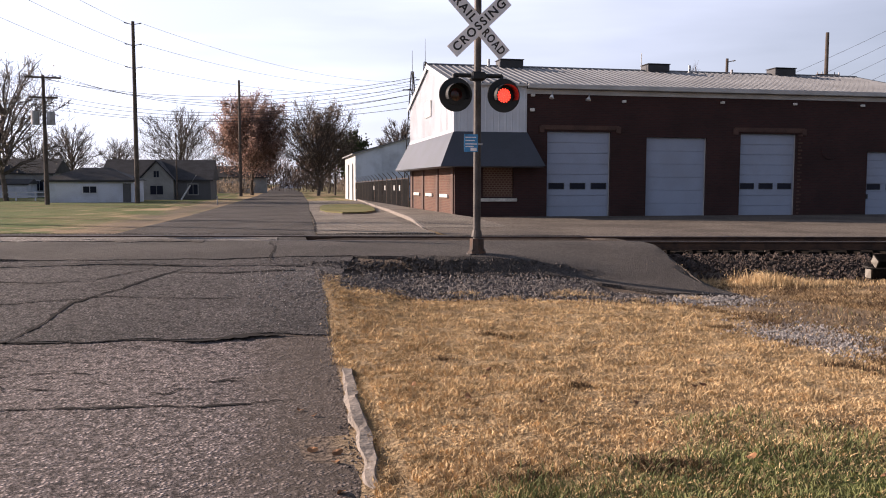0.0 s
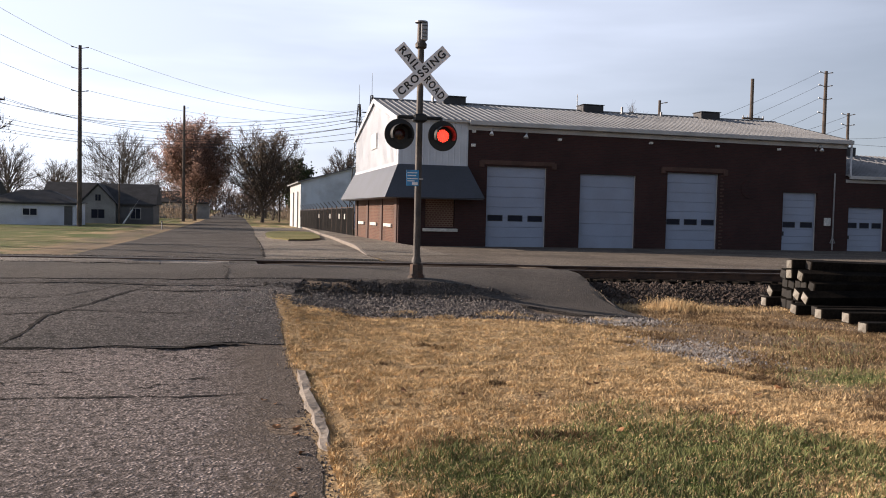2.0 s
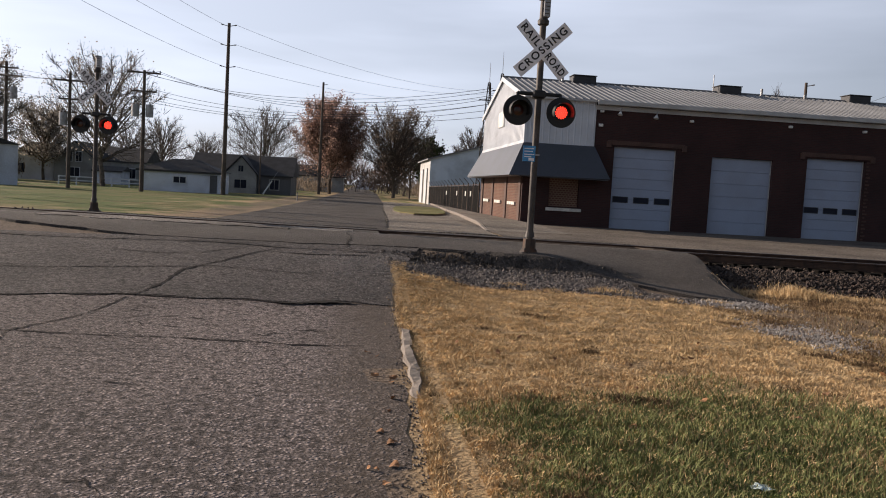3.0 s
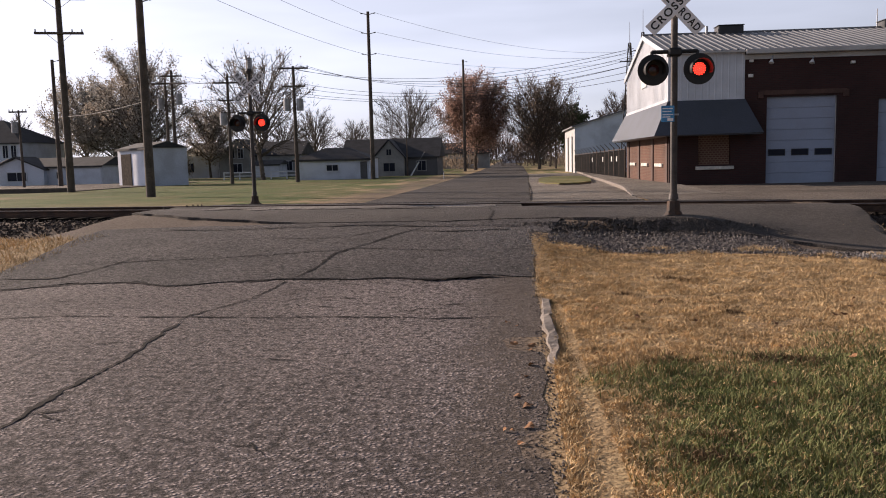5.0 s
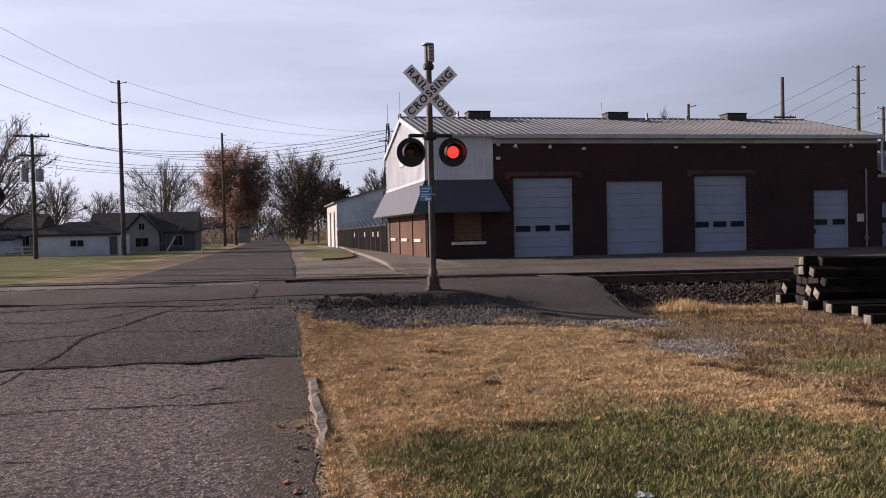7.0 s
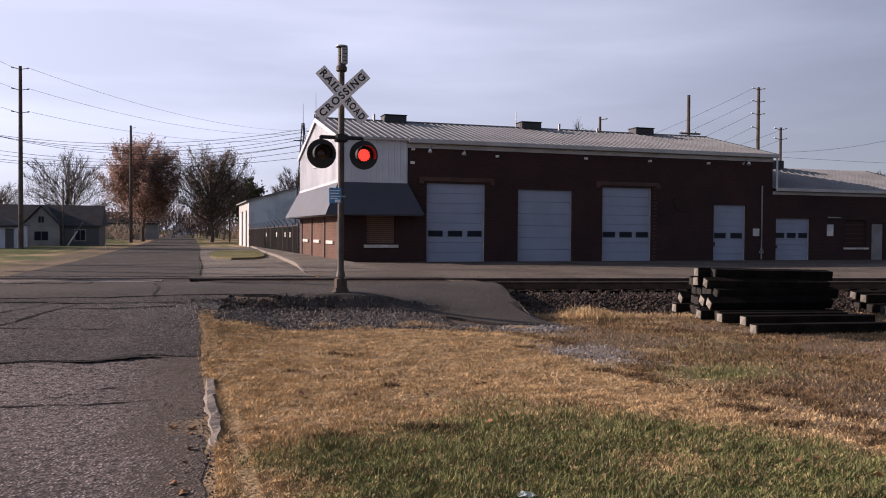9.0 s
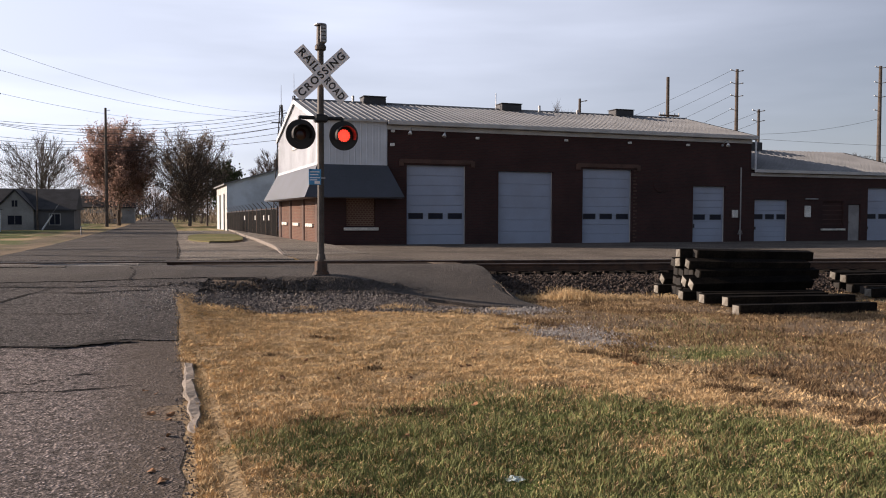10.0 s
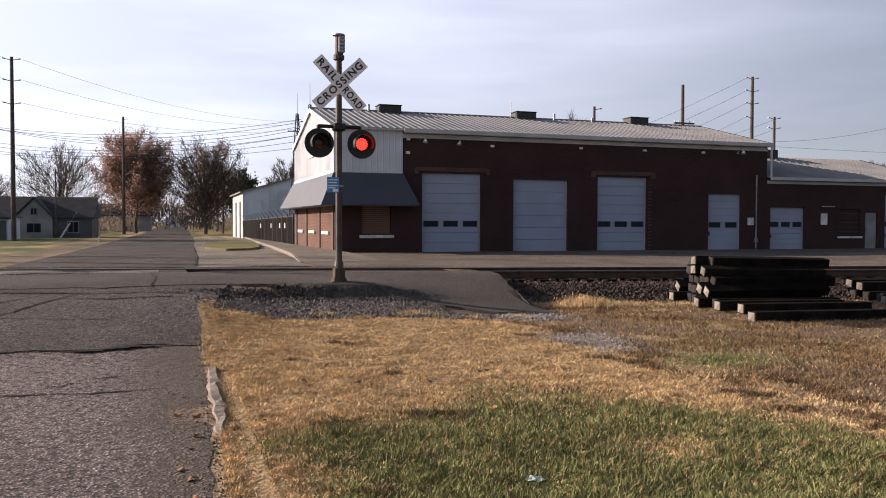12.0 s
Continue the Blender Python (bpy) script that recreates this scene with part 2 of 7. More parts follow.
def silted(m):
    """A band of brown silt that the gutter has washed over the asphalt beside the kerb."""
    n, l = m.node_tree.nodes, m.node_tree.links
    b = n["Principled BSDF"]
    src = b.inputs["Base Color"].links[0].from_socket
    co, sx = n.new("ShaderNodeTexCoord"), n.new("ShaderNodeSeparateXYZ")
    nz = n.new("ShaderNodeTexNoise")
    nz.inputs["Scale"].default_value, nz.inputs["Detail"].default_value = 1.6, 6
    l.new(co.outputs["Object"], sx.inputs["Vector"])
    l.new(co.outputs["Object"], nz.inputs["Vector"])
    ad = n.new("ShaderNodeMath")
    l.new(sx.outputs["X"], ad.inputs[0])
    l.new(nz.outputs["Fac"], ad.inputs[1])
    mr = n.new("ShaderNodeMapRange")
    mr.inputs["From Min"].default_value, mr.inputs["From Max"].default_value = -2.98, -2.5
    mr.inputs["To Max"].default_value = 0.72
    l.new(ad.outputs["Value"], mr.inputs["Value"])
    mx = n.new("ShaderNodeMix")
    mx.data_type = "RGBA"
    mx.inputs["B"].default_value = (0.115, 0.092, 0.075, 1)
    l.new(mr.outputs["Result"], mx.inputs["Factor"])
    l.new(src, mx.inputs["A"])
    l.new(mx.outputs["Result"], b.inputs["Base Color"])
    return m


M = {}
M["turf"] = ground_mat()
M["asphalt_old"] = silted(asphalt_mat("asphalt_old", (0.355, 0.30, 0.287), (0.26, 0.219, 0.21), 0.85, 64.0))
M["asphalt_mid"] = asphalt_mat("asphalt_mid", (0.185, 0.163, 0.158), (0.125, 0.112, 0.109), 0.8, 58.0)
M["asphalt_cross"] = asphalt_mat("asphalt_cross", (0.155, 0.137, 0.124), (0.115, 0.102, 0.094), 0.3)
M["asphalt_far"] = asphalt_mat("asphalt_far", (0.145, 0.127, 0.116), (0.10, 0.087, 0.079), 0.4)
M["crack"] = mat("crack", (0.02, 0.017, 0.016), 0.95, s2=30, bump=0.3, spec=0.1)
M["concrete"] = asphalt_mat("concrete", (0.265, 0.224, 0.185), (0.18, 0.152, 0.126), 0.3, 40.0)
M["worn_pale"] = asphalt_mat("worn_pale", (0.43, 0.385, 0.35), (0.16, 0.14, 0.125), 0.5, 40.0)
M["concrete_pale"] = asphalt_mat("concrete_pale", (0.36, 0.315, 0.265), (0.26, 0.222, 0.185), 0.3, 40.0)
M["kerb"] = mat("kerb", (0.24, 0.205, 0.175), 0.93, s1=5, s2=30, fine=0.3, bump=0.8, bump_dist=0.015, col2=(0.19, 0.16, 0.135))
M["stone"] = mat("stone", (0.072, 0.05, 0.04), 0.92, s1=9, s2=40, fine=0.35, bump=0.4, col2=(0.026, 0.019, 0.016))
M["stone_mid"] = mat("stone_mid", (0.19, 0.165, 0.15), 0.92, s1=14, s2=40, fine=0.3, bump=0.4, col2=(0.065, 0.056, 0.053))
M["rubble"] = mat("rubble", (0.105, 0.092, 0.084), 0.95, s1=6, s2=40, fine=0.3, bump=0.5, col2=(0.05, 0.044, 0.04), spec=0.1)
M["plank"] = mat("plank", (0.045, 0.033, 0.026), 0.95, s1=5, s2=40, fine=0.4, bump=0.6, col2=(0.085, 0.064, 0.05), rnd=0.4, spec=0.1)
M["stone_pale"] = mat("stone_pale", (0.34, 0.315, 0.295), 0.92, s1=6, s2=40, fine=0.3, bump=0.4, col2=(0.26, 0.24, 0.23))
M["rail"] = mat("rail", (0.10, 0.055, 0.035), 0.75, s1=4, s2=50, bump=0.3, col2=(0.06, 0.035, 0.025), metal=0.3)
M["rail_top"] = mat("rail_top", (0.22, 0.185, 0.165), 0.6, s1=3, s2=50, bump=0.1, metal=0.5)
M["tie"] = mat("tie", (0.007, 0.006, 0.0055), 0.9, s1=3, s2=26, fine=0.4, bump=0.7, bump_dist=0.012, col2=(0.014, 0.0115, 0.009), rnd=0.35, spec=0.05)
M["tie_end"] = mat("tie_end", (0.21, 0.195, 0.17), 0.9, s1=6, s2=60, fine=0.3, bump=0.5, col2=(0.13, 0.115, 0.095), rnd=0.4)
M["tie_old"] = mat("tie_old", (0.02, 0.017, 0.015), 0.9, s1=6, s2=60, fine=0.3, bump=0.5, col2=(0.011, 0.01, 0.009), rnd=0.4)
# brick is coloured darker for the shaded front, brick_lit lighter for sunlit west openings
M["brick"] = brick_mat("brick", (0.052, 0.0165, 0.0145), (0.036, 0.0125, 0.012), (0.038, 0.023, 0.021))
M["brick_lit"] = brick_mat("brick_panel_sunlit", (0.125, 0.047, 0.027), (0.085, 0.034, 0.021), (0.13, 0.082, 0.057))
M["brick_lattice"] = brick_mat("brick_lattice", (0.10, 0.04, 0.03), (0.11, 0.045, 0.032), (0.19, 0.125, 0.085), w=0.14, h=0.085, gap=0.018)
M["siding"] = mat("siding", (0.60, 0.625, 0.67), 0.5, s1=0.8, s2=20, fine=0.04, bump=0.05, col2=(0.51, 0.53, 0.57))
M["roof"] = mat("roof", (0.20, 0.204, 0.212), 0.55, s1=0.5, s2=20, fine=0.08, bump=0.06, col2=(0.155, 0.158, 0.165), metal=0.1)
M["fascia"] = mat("fascia", (0.50, 0.49, 0.48), 0.6, s1=1, s2=20, fine=0.06, bump=0.05, col2=(0.40, 0.39, 0.38))
M["awning"] = mat("awning", (0.07, 0.076, 0.095), 0.5, s1=0.9, s2=20, fine=0.1, bump=0.08, col2=(0.062, 0.068, 0.08))
M["door"] = mat("door", (0.315, 0.36, 0.465), 0.55, s1=0.8, s2=25, fine=0.05, bump=0.06, col2=(0.29, 0.325, 0.41))
M["door_grey"] = mat("door_grey", (0.28, 0.27, 0.27), 0.6, s1=1.5, s2=25, fine=0.08, bump=0.1)
M["glass"] = mat("dark_glass", (0.010, 0.013, 0.028), 0.35, s1=2, s2=10, fine=0.05, bump=0.0, spec=0.2)
M["trim_brown"] = mat("trim_brown", (0.085, 0.044, 0.033), 0.8, s1=2, s2=30, bump=0.3)
M["sill"] = mat("sill", (0.62, 0.59, 0.54), 0.85, s1=3, s2=30, bump=0.2)
M["vent"] = mat("vent", (0.035, 0.035, 0.04), 0.6, s1=2, s2=20, bump=0.1)
M["box_white"] = mat("box_white", (0.68, 0.67, 0.64), 0.6, s1=2, s2=20, bump=0.1)
M["mast"] = mat("mast", (0.085, 0.073, 0.066), 0.6, s1=3, s2=30, fine=0.2, bump=0.2, col2=(0.05, 0.043, 0.04), metal=0.3)
M["mast_rust"] = mat("mast_rust", (0.06, 0.042, 0.033), 0.8, s1=7, s2=40, fine=0.3, bump=0.4, col2=(0.10, 0.055, 0.035))
M["black"] = mat("signal_black", (0.012, 0.012, 0.013), 0.55, s1=4, s2=30, fine=0.2, bump=0.1)
M["sign_white"] = mat("sign_white", (0.88, 0.86, 0.88), 0.4, s1=4, s2=30, fine=0.06, bump=0.05, col2=(0.76, 0.74, 0.75))
M["letter"] = mat("letter_black", (0.03, 0.028, 0.03), 0.6, s1=4, s2=30, bump=0.05)
M["sign_blue"] = mat("sign_blue", (0.05, 0.25, 0.5), 0.5, s1=6, s2=30, bump=0.05)
M["lens_on"] = glow("lens_on", (1.0, 0.028, 0.016), 3.0)
M["lens_hot"] = glow("lens_hot", (1.0, 0.06, 0.03), 4.2)
M["lens_off"] = mat("lens_off", (0.05, 0.012, 0.01), 0.15, s1=4, s2=30, bump=0.0)
M["pole"] = mat("pole", (0.115, 0.09, 0.075), 0.9, s1=2, s2=20, fine=0.3, bump=0.5, col2=(0.075, 0.06, 0.05))
M["wire"] = mat("wire", (0.05, 0.05, 0.055), 0.7, bump=0)
M["steel"] = mat("galvanised", (0.33, 0.33, 0.34), 0.5, s1=3, s2=30, bump=0.1, metal=0.6)
M["bark"] = mat("bark", (0.13, 0.105, 0.085), 0.95, s1=3, s2=18, fine=0.3, bump=0.6, col2=(0.085, 0.068, 0.055))
M["twig"] = mat("twig", (0.10, 0.076, 0.064), 0.95, s1=2, s2=18, fine=0.25, bump=0)
M["twig_pale"] = mat("twig_pale", (0.15, 0.128, 0.115), 0.95, s1=2, s2=18, fine=0.25, bump=0)
M["leaf_rust"] = mat("leaf_rust", (0.46, 0.315, 0.265), 0.9, s1=1.2, s2=9, fine=0.35, bump=0, col2=(0.25, 0.155, 0.12))
M["leaf_dark"] = mat("leaf_dark", (0.28, 0.225, 0.18), 0.9, s1=1.2, s2=9, fine=0.35, bump=0, col2=(0.15, 0.12, 0.09))
# pale greyish leaves: the haze before the left trees is put into the colour
M["leaf_haze"] = mat("leaf_haze", (0.36, 0.345, 0.32), 0.9, s1=0.4, s2=9, fine=0.3, bump=0, col2=(0.31, 0.26, 0.21))
for key in ("leaf_rust", "leaf_dark", "leaf_haze"):
    # thin leaves let some light through
    n, l = M[key].node_tree.nodes, M[key].node_tree.links
    tr, mx = n.new("ShaderNodeBsdfTranslucent"), n.new("ShaderNodeMixShader")
    mx.inputs["Fac"].default_value = 0.55
    l.new(n["Principled BSDF"].inputs["Base Color"].links[0].from_socket, tr.inputs["Color"])
    l.new(n["Principled BSDF"].outputs["BSDF"], mx.inputs[1])
    l.new(tr.outputs["BSDF"], mx.inputs[2])
    l.new(mx.outputs["Shader"], n["Material Output"].inputs["Surface"])
M["leaf_green"] = mat("leaf_green", (0.05, 0.07, 0.03), 0.9, s1=1.2, s2=9, fine=0.35, bump=0)
M["house_white"] = mat("house_white", (0.64, 0.68, 0.78), 0.7, s1=0.7, s2=12, fine=0.08, bump=0.1, col2=(0.52, 0.55, 0.63))
M["house_grey"] = mat("house_grey", (0.30, 0.30, 0.29), 0.8, s1=0.7, s2=12, fine=0.1, bump=0.1)
M["house_dark"] = mat("house_dark", (0.10, 0.10, 0.105), 0.8, s1=0.7, s2=12, fine=0.1, bump=0.1)
M["shingle"] = mat("shingle", (0.05, 0.05, 0.054), 0.9, s1=1.2, s2=14, fine=0.25, bump=0.4, col2=(0.035, 0.035, 0.038))
M["shed_blue"] = mat("shed_blue", (0.60, 0.67, 0.74), 0.6, s1=0.6, s2=20, fine=0.05, bump=0.05)
M["fence"] = mat("fence_slat", (0.008, 0.007, 0.007), 0.95, s1=2, s2=20, fine=0.3, bump=0.1, spec=0.1)
M["straw"] = mat("straw_blade", (0.65, 0.475, 0.268), 0.9, s1=2.2, s2=9, fine=0.4, bump=0, col2=(0.43, 0.302, 0.16), edge=(0.40, 0.66), spec=0.2)
M["blade"] = mat("green_blade", (0.225, 0.24, 0.10), 0.9, s1=2.0, s2=9, fine=0.4, bump=0, col2=(0.115, 0.13, 0.052), edge=(0.4, 0.66), spec=0.2)
M["brown_blade"] = mat("brown_blade", (0.21, 0.14, 0.078), 0.9, s1=2.0, s2=9, fine=0.4, bump=0, col2=(0.12, 0.078, 0.046), spec=0.15)
M["dead_leaf"] = mat("dead_leaf", (0.30, 0.15, 0.07), 0.9, s1=6, s2=30, bump=0, rnd=0.4)
M["paper"] = mat("paper", (0.62, 0.72, 0.70), 0.7, s1=10, s2=30, bump=0)

# ================= mesh helpers =================


def thing(name, loc, label, category, group="", kind=""):
    e = new(name)
    e.location = loc
    e.empty_display_size = 0.2
    return tagged(e, label, category, group, kind)


def placed(ob):
    """The pose of ob in the world, by its chain of parents."""
    m = ob.matrix_basis.copy()
    return placed(ob.parent) @ ob.matrix_parent_inverse @ m if ob.parent else m


def as_mesh(name, bm, material):
    me = bpy.data.meshes.new(name)
    bm.normal_update()
    bm.to_mesh(me)
    bm.free()
    me.materials.append(M[material] if isinstance(material, str) else material)
    return me


def part(name, bm, material, parent=None, label="", smooth=False):
    """One mesh object, modelled in world coordinates, under its thing."""
    me = bm if isinstance(bm, bpy.types.Mesh) else as_mesh(name, bm, material)
    ob = new(name, me)
    if parent:
        ob.parent = parent
        ob.matrix_parent_inverse = placed(parent).inverted()
    if label:
        ob["label"] = label
    if smooth:
        me.polygons.foreach_set("use_smooth", [True] * len(me.polygons))
    return ob


def box(bm, x0, x1, y0, y1, z0, z1, bevel=0.0):
    vs = bmesh.ops.create_cube(bm, size=1.0, matrix=Matrix.Translation(((x0 + x1) / 2, (y0 + y1) / 2, (z0 + z1) / 2)) @ Matrix.Diagonal((abs(x1 - x0), abs(y1 - y0), abs(z1 - z0), 1)))["verts"]
    if bevel:
        es = {e for v in vs for e in v.link_edges}
        bmesh.ops.bevel(bm, geom=list(es), offset=bevel, segments=1, affect="EDGES")
    return bm


def abox(*a, **k):
    return box(bmesh.new(), *a, **k)


def tube(bm, p0, p1, r0, r1=None, n=10, caps=True):
    p0, p1 = Vector(p0), Vector(p1)
    d = p1 - p0
    m = Matrix.Translation((p0 + p1) / 2) @ d.to_track_quat("Z", "Y").to_matrix().to_4x4()
    bmesh.ops.create_cone(bm, cap_ends=caps, cap_tris=False, segments=n, radius1=r0, radius2=r0 if r1 is None else r1, depth=d.length, matrix=m)
    return bm


def prism(bm, pts, offset):
    """A solid from a flat outline pushed along offset."""
    off = Vector(offset)
    a = [bm.verts.new(p) for p in pts]
    c = [bm.verts.new(Vector(p) + off) for p in pts]
    bm.faces.new(a)
    bm.faces.new(c[::-1])
    for i in range(len(a)):
        j = (i + 1) % len(a)
        bm.faces.new((a[j], a[i], c[i], c[j]))
    bmesh.ops.recalc_face_normals(bm, faces=bm.faces[:])
    return bm


def raw(name, verts, faces, material):
    me = bpy.data.meshes.new(name)
    me.from_pydata(verts, [], faces)
    me.materials.append(M[material])
    me.update()
    return me


def smooth(a, b, x):
    t = np.clip((x - a) / (b - a), 0, 1)
    return t * t * (3 - 2 * t)


def n2(x, y, s=1.0, seed=0.0):
    return noise.noise(Vector((x * s + seed, y * s - seed * 0.7, seed * 1.3)))


# ================= the lie of the land =================
RAIL0, SLOPE = 3.2, -0.19            # the near rail: y = RAIL0 + SLOPE * x, its head at z = 0
RCOS = 1 / math.hypot(1, SLOPE)


def beyond(x, y):
    """Metres past the near rail."""
    return (y - RAIL0 - SLOPE * x) * RCOS


def height(x, y):
    v = beyond(x, y)
    far = -0.1 - 0.005 * (min(max(y, 10), 110) - 10)
    xe = 3.5 + 0.2 * min(max(y, -3), 3)
    cross = float(smooth(-12.6, -11.8, x) * (1 - smooth(xe - 0.05, xe + 0.3, x)))
    bed = -0.47 + 0.25 * float(smooth(-2.5, -0.9, v)) + 0.13 * float(smooth(1.9, 3.2, v))
    road = -0.5 + 0.36 * float(smooth(-9.5, -4.2, v)) + 0.14 * float(smooth(-4.6, -2.0, v))
    slab = -0.47 + 0.47 * float(np.clip((v + 4.6) / 3.4, 0, 1))
    mound = float(np.interp(v, (-9.0, -5.4, -4.5, -4.0, -3.72, -3.45, -3.2), (-0.47, -0.40, -0.34, -0.28, -0.235, -0.015, 0.0)))
    w1 = float(smooth(-2.7, -1.2, x))
    w2 = float(smooth(0.25, 2.6, x))
    on = road * (1 - w1) + (mound * (1 - w2) + slab * w2) * w1
    on = min(on, 0.0) - 0.1 * float(smooth(1.8, 4.5, v))
    z = on * cross + bed * (1 - cross)
    if v > 1.5:
        t = float(smooth(2.0, 4.0, v))
        z = z * (1 - t) + far * t
    return z



def green_at(x, y):
    """How green the turf is at a place, 0 to 1."""
    w = n2(x, y, 0.8, 3.1) * 0.9 + n2(x, y, 2.3, 7.7) * 0.5
    if y < 1 and x > -3:
        edge = float(np.interp(x, (-2.6, -1.4, -0.6, 0.4, 1.0, 1.8, 3.0), (-9.4, -8.85, -8.35, -8.5, -9.1, -10.1, -11.6))) + 0.55 * w
        g = float(np.clip((edge - y + 0.3) / 0.75, 0, 1))
        g *= float(smooth(-2.5, -1.75, x + 0.4 * w))
        g = max(g, 1.0 * math.exp(-((x - 3.1) / 0.7) ** 2 - ((y + 7.2) / 0.45) ** 2))
        if x > 2.2:
            g = max(g, 0.16 * float(np.clip(n2(x, y, 0.55, 8.8) * 2.2 + 0.6 * n2(x, y, 1.8, 3.3) - 0.1, 0, 1)) * float(smooth(2.2, 3.6, x)))
        brown = math.exp(-((x - 0.35) / 0.45) ** 2 - ((y + 10.2) / 0.3) ** 2)
        return float(np.clip(g - 0.8 * brown, 0, 1))
    if x < -5 and y > 5:
        lane = float(np.clip((-8.1 - x + 4.5 * w + 3.0 * n2(x, y, 0.21, 4.2)) / 2.4, 0, 1))
        return float(np.clip(lane * (0.95 + 0.3 * w), 0, 1))
    if y > 20:
        return float(np.clip(0.55 + w, 0, 1))
    return 0.0


def dirt_at(x, y):
    """How bare or stony the ground is at a place, 0 to 1."""
    v = beyond(x, y)
    w = n2(x, y, 1.7, 1.9) * 0.5
    d = float(smooth(-2.9, -2.1, v + w)) * (1 - float(smooth(2.6, 3.4, v)))
    if -12.8 < x < 3.6 and v < 0:
        edge = -5.3 + w * 0.6
        d = max(d, float(np.clip((v - edge) / 0.3, 0, 1)))
    d = max(d, 0.9 * math.exp(-((x - 2.35) / 0.55) ** 4 - ((y + 5.35 - 0.2 * w) / 0.75) ** 4))
    d = max(d, 0.9 * math.exp(-((x - 3.0) / 0.8) ** 4 - ((y + 2.5) / 0.4) ** 4))
    if y > 8 and -10.2 < x < -6:
        d = max(d, (0.75 + 0.5 * w) * math.exp(-((x + 7.7 + w) / 1.3) ** 2) * (1 - 0.6 * float(smooth(40, 90, y))))
    if -3.2 < x < 0 and y < 0:
        d = max(d, float(np.clip((-2.56 - x + 0.12 * w - 0.03 * max(0, -5.6 - y)) / 0.12, 0, 1)))
    if x > 1.6 and y < 0:
        worn = n2(x, y, 0.7, 6.1) + 0.7 * n2(x, y * 2.0, 1.9, 2.2)
        d = max(d, 0.8 * float(smooth(1.4, 3.2, x)) * float(np.clip(worn * 2.2 + 0.6, 0, 1)))
        d *= 1 - 0.9 * math.exp(-((x - 3.1) / 0.75) ** 2 - ((y + 7.2) / 0.5) ** 2)
    return float(np.clip(d, 0, 1))


def spread(lo, hi, fine, far, growth=1.22):
    out = list(np.arange(lo, hi + 1e-6, fine))
    step = fine
    while out[-1] < far:
        step *= growth
        out.append(out[-1] + step)
    step = fine
    while out[0] > -far:
        step *= growth
        out.insert(0, out[0] - step)
    return out


gx, gy = spread(-15, 13, 0.16, 2500, 1.14), spread(-13, 10, 0.16, 2500, 1.11)
verts, greens, dirts = [], [], []
for y in gy:
    for x in gx:
        core = abs(x) < 40 and -40 < y < 60
        lawn = 0.045 * min(1.0, max(0.0, (x + 2.56) * 6)) * float(np.clip(-5.0 - beyond(x, y), 0, 1)) if y < 0 else 0.0
        z = height(x, y) - 0.03 + lawn + (0.018 * n2(x, y, 1.6) + 0.012 * n2(x, y, 5.0) if core else 0)
        if -12.4 < x < 3.4 and -0.35 < beyond(x, y) < 1.85:
            z -= 0.2
        if -3.3 < x < -2.3 and -14 < y < 0:
            z = max(z, height(x, y) - 0.003)
        if -2.6 < x < -2.3 and -14 < y < -0.8:
            z = max(z, height(x, y) + (0.016 if y > -4.4 else 0.006))
        verts.append((x, y, z))
        greens.append(green_at(x, y) if core or y > 0 else 0.3)
        dirts.append(dirt_at(x, y) if core else 0.0)
nx = len(gx)
faces = [(j * nx + i, j * nx + i + 1, (j + 1) * nx + i + 1, (j + 1) * nx + i) for j in range(len(gy) - 1) for i in range(nx - 1)]
gme = raw("ground", verts, faces, "turf")
for key, vals in (("green", greens), ("dirt", dirts)):
    at = gme.attributes.new(key, "FLOAT", "POINT")
    at.data.foreach_set("value", vals)
gme.polygons.foreach_set("use_smooth", [True] * len(gme.polygons))
ground = tagged(new("ground", gme), "dormant straw-coloured lawn with green and bare stony patches", "ground", kind="structure")


def sheet(name, ys, left, right, cols, lift, material, label, ragged=0.0, category="road", thick=0.06, front=None):
    """A paved strip that follows the land, between two edges given as functions of y, with a skirt at its rim."""
    vs, fs = [], []
    ys = list(ys)
    for j, y in enumerate(ys):
        a, c = left(y), right(y)
        for i in range(cols + 1):
            x = a + (c - a) * i / cols
            yy = y
            if ragged and i in (0, cols):
                x += ragged * n2(x, y, 3.0, 5.0) + ragged * 0.6 * n2(x, y, 9.0, 2.0)
            if front and j == 0:
                yy = front(x)
            if ragged and j in (0, len(ys) - 1):
                yy += ragged * n2(x, y, 3.0, 8.0)
            vs.append((x, yy, height(x, yy) + (lift(yy) if callable(lift) else lift) + 0.008 * n2(x, yy, 0.9, 4.0)))
    w = cols + 1
    for j in range(len(ys) - 1):
        for i in range(cols):
            fs.append((j * w + i, j * w + i + 1, (j + 1) * w + i + 1, (j + 1) * w + i))
    rim = [i for i in range(w)] + [j * w + cols for j in range(1, len(ys))] + [(len(ys) - 1) * w + i for i in range(cols - 1, -1, -1)] + [j * w for j in range(len(ys) - 2, 0, -1)]
    base, nr = len(vs), len(rim)
    vs += [vs[k] for k in rim] + [(vs[k][0], vs[k][1], vs[k][2] - thick) for k in rim]
    for i in range(nr):
        j = (i + 1) % nr
        fs.append((base + j, base + i, base + nr + i, base + nr + j))
    me = raw(name, vs, fs, material)
    me.polygons.foreach_set("use_smooth", [True] * ((len(ys) - 1) * cols) + [False] * len(rim))
    return tagged(new(name, me), label, category, kind="structure")


def line(*pts):
    xs, zs = [p[0] for p in pts], [p[1] for p in pts]
    return lambda t: float(np.interp(t, xs, zs))


